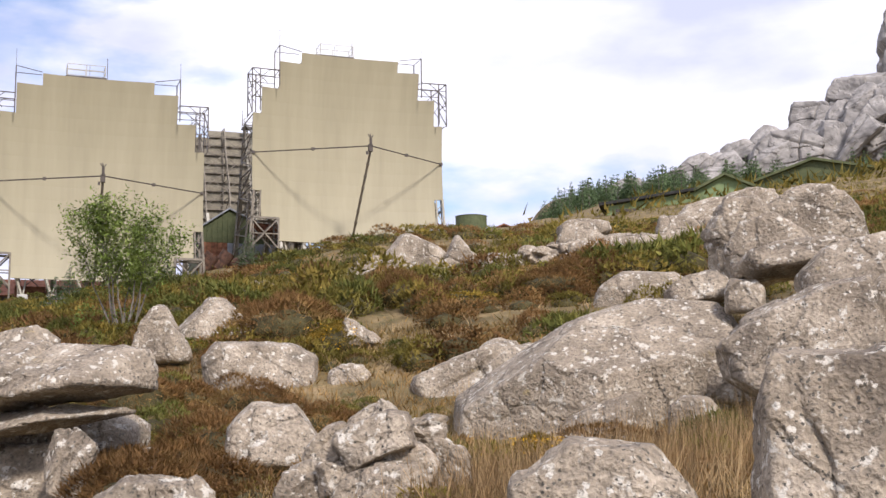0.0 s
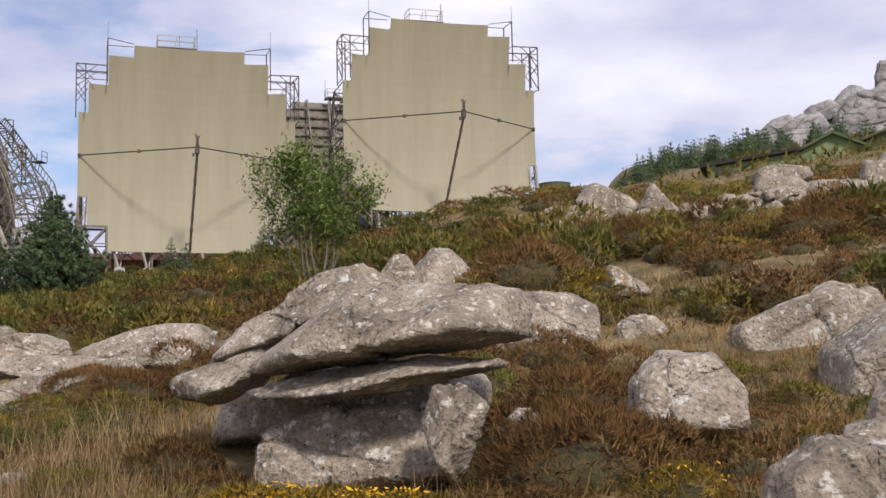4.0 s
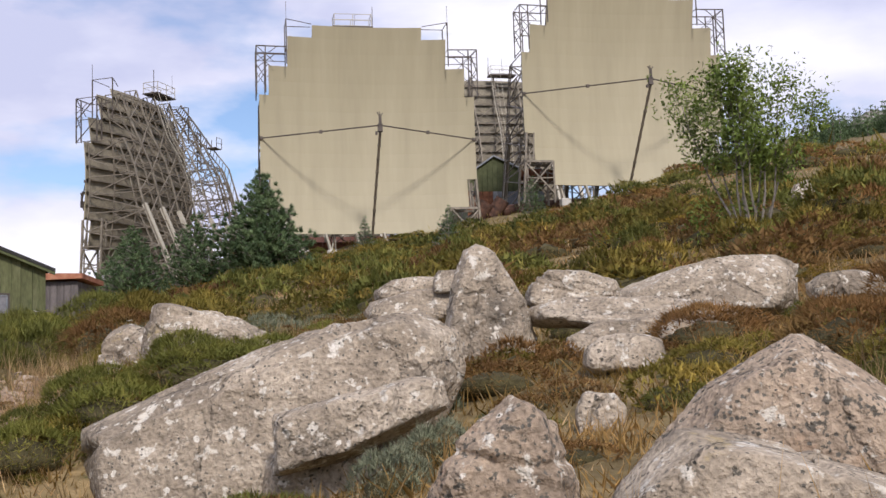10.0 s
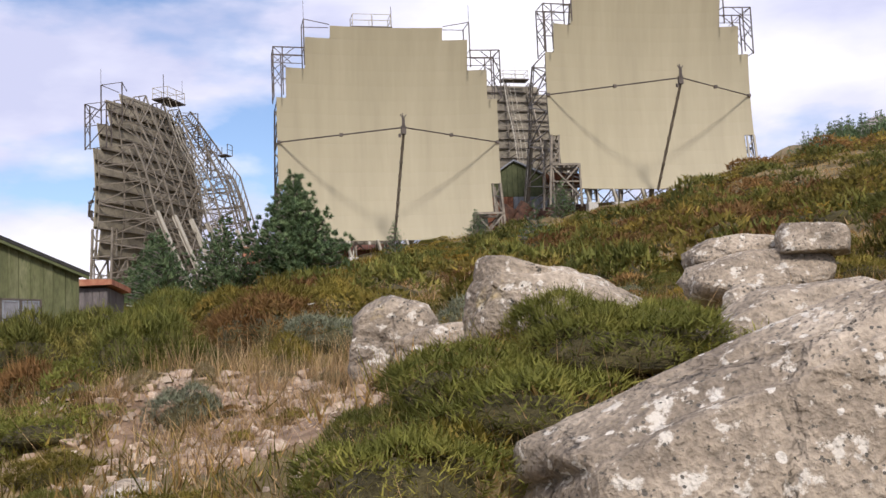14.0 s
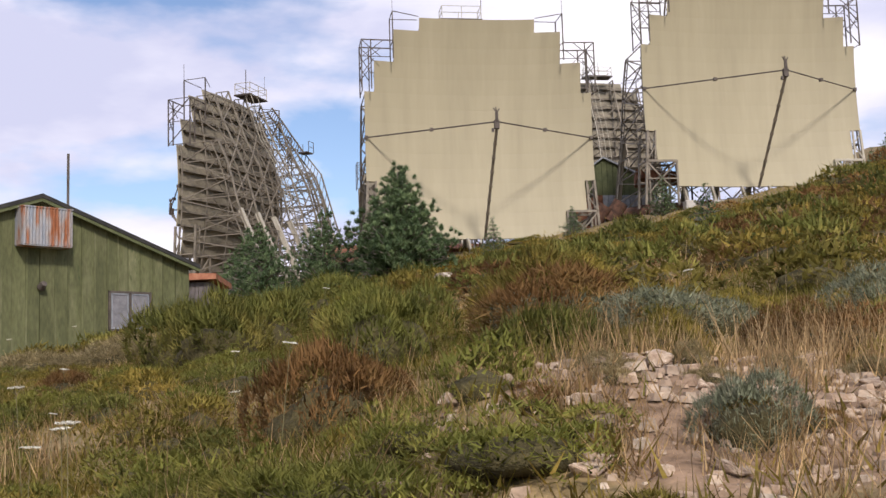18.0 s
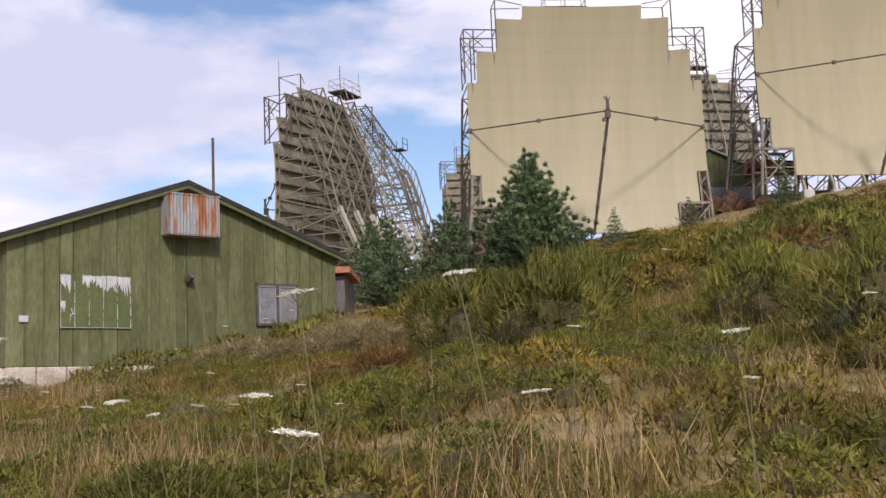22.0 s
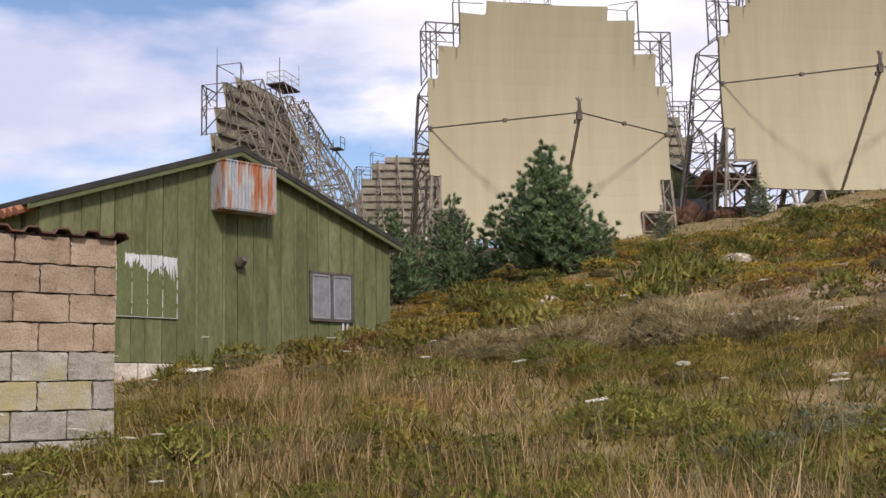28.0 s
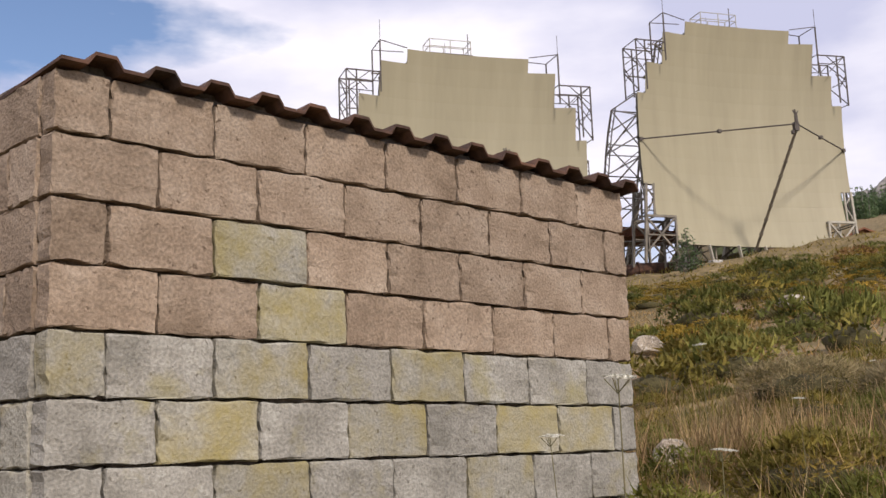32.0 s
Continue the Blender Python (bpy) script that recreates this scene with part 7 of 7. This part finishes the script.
tufts("green_grass", scatter(16000, 15, 42, 1.2, 13, lambda x, y, s, w: (patch(x, y, 0.4, 9.0)) * E_(x, y), 35), 12, 0.08, 0.15, 0.0042, 0.45, M_GRASS, "green grass among the dry grass", 5)
tufts("tall_dry_grass", scatter(900, 17, 42, 1.5, 12, lambda x, y, s, w: (patch(x, y, 0.6, 5.0) - 0.3) * E_(x, y), 36), 6, 0.12, 0.42, 0.0022, 0.45, M_STRAW, "tall dry grass stalks gone to seed", 6)
hay = [(-0.25, 8.3), (0.25, 7.7), (-0.6, 7.6), (0.7, 8.6), (-0.2, 7.2), (0.9, 9.4), (-1.0, 9.0)]
rng = random.Random(6)
places = [(a + rng.gauss(0, 0.3), b + rng.gauss(0, 0.3)) for a, b in hay for _ in range(130)]
places += [(a + rng.gauss(0, 0.3), b + rng.gauss(0, 0.3)) for a, b in ((-6.2, 8.9), (-6.6, 9.6), (-6.0, 10.0), (-7.0, 9.0), (-5.6, 9.6), (-5.2, 9.2), (-6.5, 11.2), (-5.9, 11.6)) for _ in range(55)]
places += [(a + rng.gauss(0, 0.35), b + rng.gauss(0, 0.35)) for a, b in ((-26.2, 23.0), (-25.8, 21.9), (-24.6, 20.8), (-23.7, 19.8), (-26.8, 24.2), (-27.3, 25.6), (-26.3, 26.3), (-25.2, 24.0), (-22.6, 19.4), (-21.0, 18.6), (-27.6, 27.4), (-18.2, 17.0), (-28.4, 29.5), (-13.9, 16.6), (-14.6, 17.6), (-13.0, 17.9), (-14.9, 18.6), (-12.6, 16.2), (-11.8, 16.8), (-12.2, 17.2), (-15.6, 22.0), (-15.2, 22.4), (-10.0, 16.9)) for _ in range(60)]
tufts("hay_grass", np.array([(x, y, height(x, y)) for x, y in places if not on_rock(x, y)]), 10, 0.06, 0.30, 0.0035, 0.3, M_STRAW, "thick patches of standing straw-coloured grass", 8)
tufts("slope_dry_grass", scatter(7000, -10, 62, 11, 36, lambda x, y, s, w: (patch(x, y, 0.25, 2.0) - 0.35), 37), 12, 0.2, 0.26, 0.007, 0.4, M_STRAW, "straw-coloured dry grass on the upper slope", 7)


def build_umbel(seed):
    """A wild carrot: stem and a flat head of many small white florets."""
    r = random.Random(seed)
    root = tagged(empty("wild_carrot", Matrix()), "wild carrot with a flat white flower head", "flower", "wild carrots in the grass")
    bm = bmesh.new()
    top = Vector((r.uniform(-0.08, 0.08), r.uniform(-0.08, 0.08), 1.0))
    bar(bm, (0, 0, -0.05), top * 0.6, 0.0035, 4)
    bar(bm, top * 0.6, top, 0.0025, 4)
    for k in range(5):
        a = k * 1.256
        bar(bm, top - Vector((0, 0, 0.05)), top + Vector((0.05 * math.cos(a), 0.05 * math.sin(a), 0.0)), 0.002, 3)
    part("stem", bm, M_STEM, root)
    q = np.random.default_rng(seed)
    n = 420
    hub = np.repeat(np.array([(c * math.cos(a), c * math.sin(a), 0.014 - 1.6 * c * c) for a, c in ((r.uniform(0, 6.283), 0.056 * math.sqrt(r.random())) for _ in range(30))]), n // 30, 0)
    base = np.array(top) + hub + q.normal(size=(n, 3)) * np.array([0.007, 0.007, 0.002])
    d = q.normal(size=(n, 3)) * np.array([0.006, 0.006, 0.002])
    v, t = leaves(base, base + d, np.full(n, 0.003), q)
    ob = tagged(new("flower_head", tri_mesh("flower_head", v, t, M_UMBEL)), "flat white flower head")
    ob.parent = root
    return root


UMBELS = [build_umbel(k) for k in range(3)]
rng = random.Random(77)
placed = 0
while placed < 72:
    s, w = rng.uniform(21.5 if placed < 16 else 19, 37), rng.uniform(2.2, 3.6) if placed < 16 else (rng.uniform(3, 6) if placed < 62 else rng.uniform(6, 12))
    x, y = -0.9 - 0.861 * s + 0.508 * w, 1.6 + 0.508 * s + 0.861 * w
    if built(x, y) or on_rock(x, y):
        continue
    m = pose(x, y, height(x, y), rng.uniform(-8, 8), rng.uniform(-8, 8), rng.uniform(0, 360)) @ Matrix.Scale(rng.uniform(0.7, 1.0) if placed < 16 else rng.uniform(0.4, 0.7), 4)
    if placed < 3:
        UMBELS[placed].matrix_world = m
    else:
        o = copy_thing(UMBELS[placed % 3], m)
        o.matrix_basis = m
    placed += 1


# ---- trees ----
def build_pine(x, y, tall, wide, seed, label, whorls=17, needles=34, group="pines on the slope", broad=1.0):
    z = height(x, y) - 0.1
    root = tagged(empty("pine_tree", pose(x, y, z)), label, "pine", group)
    r = np.random.default_rng(seed)
    rr = random.Random(seed)
    bm = bmesh.new()
    bar(bm, (0, 0, 0), (0.03, 0, tall * 0.5), 0.03 * tall * 0.6, 7)
    bar(bm, (0.03, 0, tall * 0.5), (0, 0.02, tall * 0.97), 0.012 * tall * 0.6, 6)
    cen, dirs = [], []
    for k in range(whorls):
        f = k / (whorls - 1)
        hz = tall * (0.07 + 0.91 * f)
        reach = wide / 2 * (1 - f) ** 0.92 * (0.75 + 0.25 * min(1, f * 5)) + 0.06 * wide * (1 - f)
        nb = max(4, int(11 * (1 - f) + 4))
        for b in range(nb):
            a = 6.283 * (b + rr.random() * 0.8) / nb
            rc = reach * rr.uniform(0.7, 1.12)
            tip = Vector((rc * math.cos(a), rc * math.sin(a), hz + rc * rr.uniform(0.05, 0.4)))
            st = Vector((0, 0, hz))
            if rc > 0.25 and broad < 2:
                bar(bm, st, st.lerp(tip, 0.9), 0.012 + 0.006 * rc, 3)
            m = max(2, int(rc / (0.05 * wide)) + 2)
            for j in range(m):
                q = 1 - 0.85 * j / m
                p = st.lerp(tip, q)
                cen.append((p.x + rr.gauss(0, 0.04 * wide), p.y + rr.gauss(0, 0.04 * wide), p.z + rr.gauss(0, 0.03 * wide)))
                dirs.append((math.cos(a) * 0.55, math.sin(a) * 0.55, 0.75))
    part("trunk", bm, M_BARK, root)
    cen, dirs = np.repeat(np.array(cen), needles, 0), np.repeat(np.array(dirs), needles, 0)
    n = len(cen)
    d = dirs + r.normal(size=(n, 3)) * 0.55
    d /= np.linalg.norm(d, axis=1, keepdims=True)
    ln = (0.062 if broad > 2 else 0.040) * wide * (0.6 + 0.7 * r.random(n))
    v, t = leaves(cen - d * ln[:, None] * 0.2, cen + d * ln[:, None], (0.008 if broad > 2 else 0.0043) * broad * wide * (0.6 + 0.8 * r.random(n)), r)
    shade = dirs + 0.3 * r.normal(size=(n, 3))
    shade /= np.linalg.norm(shade, axis=1, keepdims=True)
    ob = new("crown", tri_mesh("crown", v, t, M_NEEDLE, np.repeat(shade, 3, 0)))
    ob.parent = root
    return root


build_pine(-27.6, 61.5, 5.4, 5.5, 1, "dense blue-green young pine on the slope", 26, 60)
build_pine(-33.6, 59.5, 3.9, 4.0, 2, "dark young pine beside the grey shed")
build_pine(-31.8, 63.0, 4.2, 4.2, 3, "dark young pine behind a larger one")
build_pine(-36.0, 64.0, 4.0, 4.2, 4, "dark young pine near the braced antenna")
build_pine(-25.9, 76.0, 2.4, 1.7, 5, "slim young pine in front of the cream reflector", 10)
build_pine(-16.6, 88.9, 2.9, 2.4, 6, "young pine in front of the reflector's footings", 11)
build_pine(-13.7, 38.4, 1.5, 1.1, 7, "small pine sapling in the heath", 9)
build_pine(-22.6, 88.0, 2.2, 1.9, 8, "young pine beside the reflector's foot", 10)
build_pine(-31.2, 69.5, 2.2, 2.0, 9, "young pine beside a larger pine", 10)
RIDGE = [build_pine(36, 250, 6.0, 4.4, 20 + k, "dark pine in the wood along the ridge", 7, 2, "pines on the ridge", 3.0) for k in range(3)]
rng = random.Random(4)
for k in range(240):
    a = radians(rng.uniform(3.0, 15)) if k < 190 else radians(rng.uniform(12, 26))
    dd = rng.uniform(205, 270) if a < radians(14) else rng.uniform(225, 262)
    x, y = -0.9 + dd * math.sin(a), 1.6 + dd * math.cos(a)
    m = pose(x, y, height(x, y) - 0.3, 0, 0, rng.uniform(0, 360)) @ Matrix.Scale(rng.uniform(0.55, 1.0), 4)
    if k < 3:
        RIDGE[k].matrix_world = m
    else:
        o = copy_thing(RIDGE[k % 3], m)
        o.matrix_basis = m


def build_rowan(x, y, tall):
    z = height(x, y) - 0.05
    root = tagged(empty("rowan_tree", pose(x, y, z)), "small many-stemmed rowan with pale bare lower stems", "tree")
    rr = random.Random(12)
    tips = []
    for k in range(10):
        a = k * 0.628 + rr.uniform(-0.2, 0.2)
        p = Vector((0.07 * math.cos(a), 0.07 * math.sin(a), 0))
        lean = rr.uniform(0.15, 0.6)
        d = Vector((lean * math.cos(a), lean * math.sin(a), 1)).normalized()
        bm = bmesh.new()
        rad = 0.021
        for j in range(6):
            q = p + d * tall * rr.uniform(0.12, 0.17)
            bar(bm, p, q, rad, 5)
            rad *= 0.76
            if j >= 2:
                for _ in range(3):
                    e = (d + Vector((rr.uniform(-0.9, 0.9), rr.uniform(-0.9, 0.9), rr.uniform(-0.1, 0.5)))).normalized()
                    t = q + e * tall * rr.uniform(0.08, 0.2)
                    bar(bm, q, t, rad * 0.5, 4)
                    tips.append((q, t))
            p = q
            d = (d + Vector((rr.uniform(-0.25, 0.25), rr.uniform(-0.25, 0.25), 0.1))).normalized()
        tips.append((p, p + d * 0.12))
        part("stem", bm, M_BARK, root)
    r = np.random.default_rng(5)
    cen = []
    for a, b in tips:
        for j in range(17):
            p = a.lerp(b, 0.2 + 0.95 * rr.random())
            cen.append((p.x + rr.gauss(0, 0.12), p.y + rr.gauss(0, 0.12), p.z + rr.gauss(0, 0.08)))
    # leafy suckers round the foot, heavier on one side
    for j in range(90):
        a, q = rr.uniform(0, 6.283), 0.5 * math.sqrt(rr.random())
        cen.append((q * math.cos(a) - 0.35, q * math.sin(a), 0.1 + 0.9 * rr.random() * (1 - q)))
    cen = np.repeat(np.array(cen), 5, 0) + r.normal(size=(len(cen) * 5, 3)) * 0.035
    n = len(cen)
    d = r.normal(size=(n, 3)) + np.array([0, 0, -0.15])
    d /= np.linalg.norm(d, axis=1, keepdims=True)
    v, t = blades(cen, cen + d * (0.045 + 0.05 * r.random((n, 1))), 0.0125 * (0.7 + 0.6 * r.random(n)), r)
    shade = cen - np.array([0, 0, tall * 0.55]) + 0.35 * r.normal(size=(n, 3)) + np.array([0, 0, 0.3])
    shade /= np.linalg.norm(shade, axis=1, keepdims=True)
    ob = new("crown", tri_mesh("crown", v, t, M_LEAF, np.repeat(shade, 4, 0)))
    ob.parent = root


build_rowan(-6.5, 21.1, 2.35)


def build_stalk(x, y, tall):
    """A slim dry stalk that branches near its leaning top into spikes of seed capsules."""
    root = tagged(empty("dry_stalk", pose(x, y, height(x, y), 0, 0, 20)), "tall slim red-brown dry stalk with branching seed spikes", "plant")
    rr = random.Random(9)
    line = [Vector((0.0, 0, -0.05)), Vector((0.004, 0, tall * 0.55)), Vector((-0.012, 0, tall * 0.75)), Vector((-0.03, 0, tall * 0.86)), Vector((-0.075, 0, tall))]
    bm = bmesh.new()
    for a, b, q in zip(line, line[1:], (0.0042, 0.004, 0.0036, 0.0028)):
        bar(bm, a, b, q, 5)
    part("stem", bm, M_ROOFRUST, root)
    for k in range(9):
        f = k / 8
        a = line[3].lerp(line[4], f * 0.92) if k else line[2].lerp(line[3], 0.6)
        side = 1 if k % 2 else -1
        b = a + Vector((side * rr.uniform(0.015, 0.034) * (1.2 - 0.6 * f), rr.uniform(-0.02, 0.02), rr.uniform(0.035, 0.06)))
        bm = bmesh.new()
        bar(bm, a, b, 0.0022, 4)
        for j in range(7):
            p = a.lerp(b, 0.45 + 0.6 * j / 6)
            e = Vector((rr.uniform(-1, 1), rr.uniform(-1, 1), 1.4)).normalized() * rr.uniform(0.008, 0.014)
            bar(bm, p, p + e, 0.0022, 4)
        part("seed_spike", bm, M_ROOFRUST, root)


build_stalk(-9.73, 8.55, 1.50)
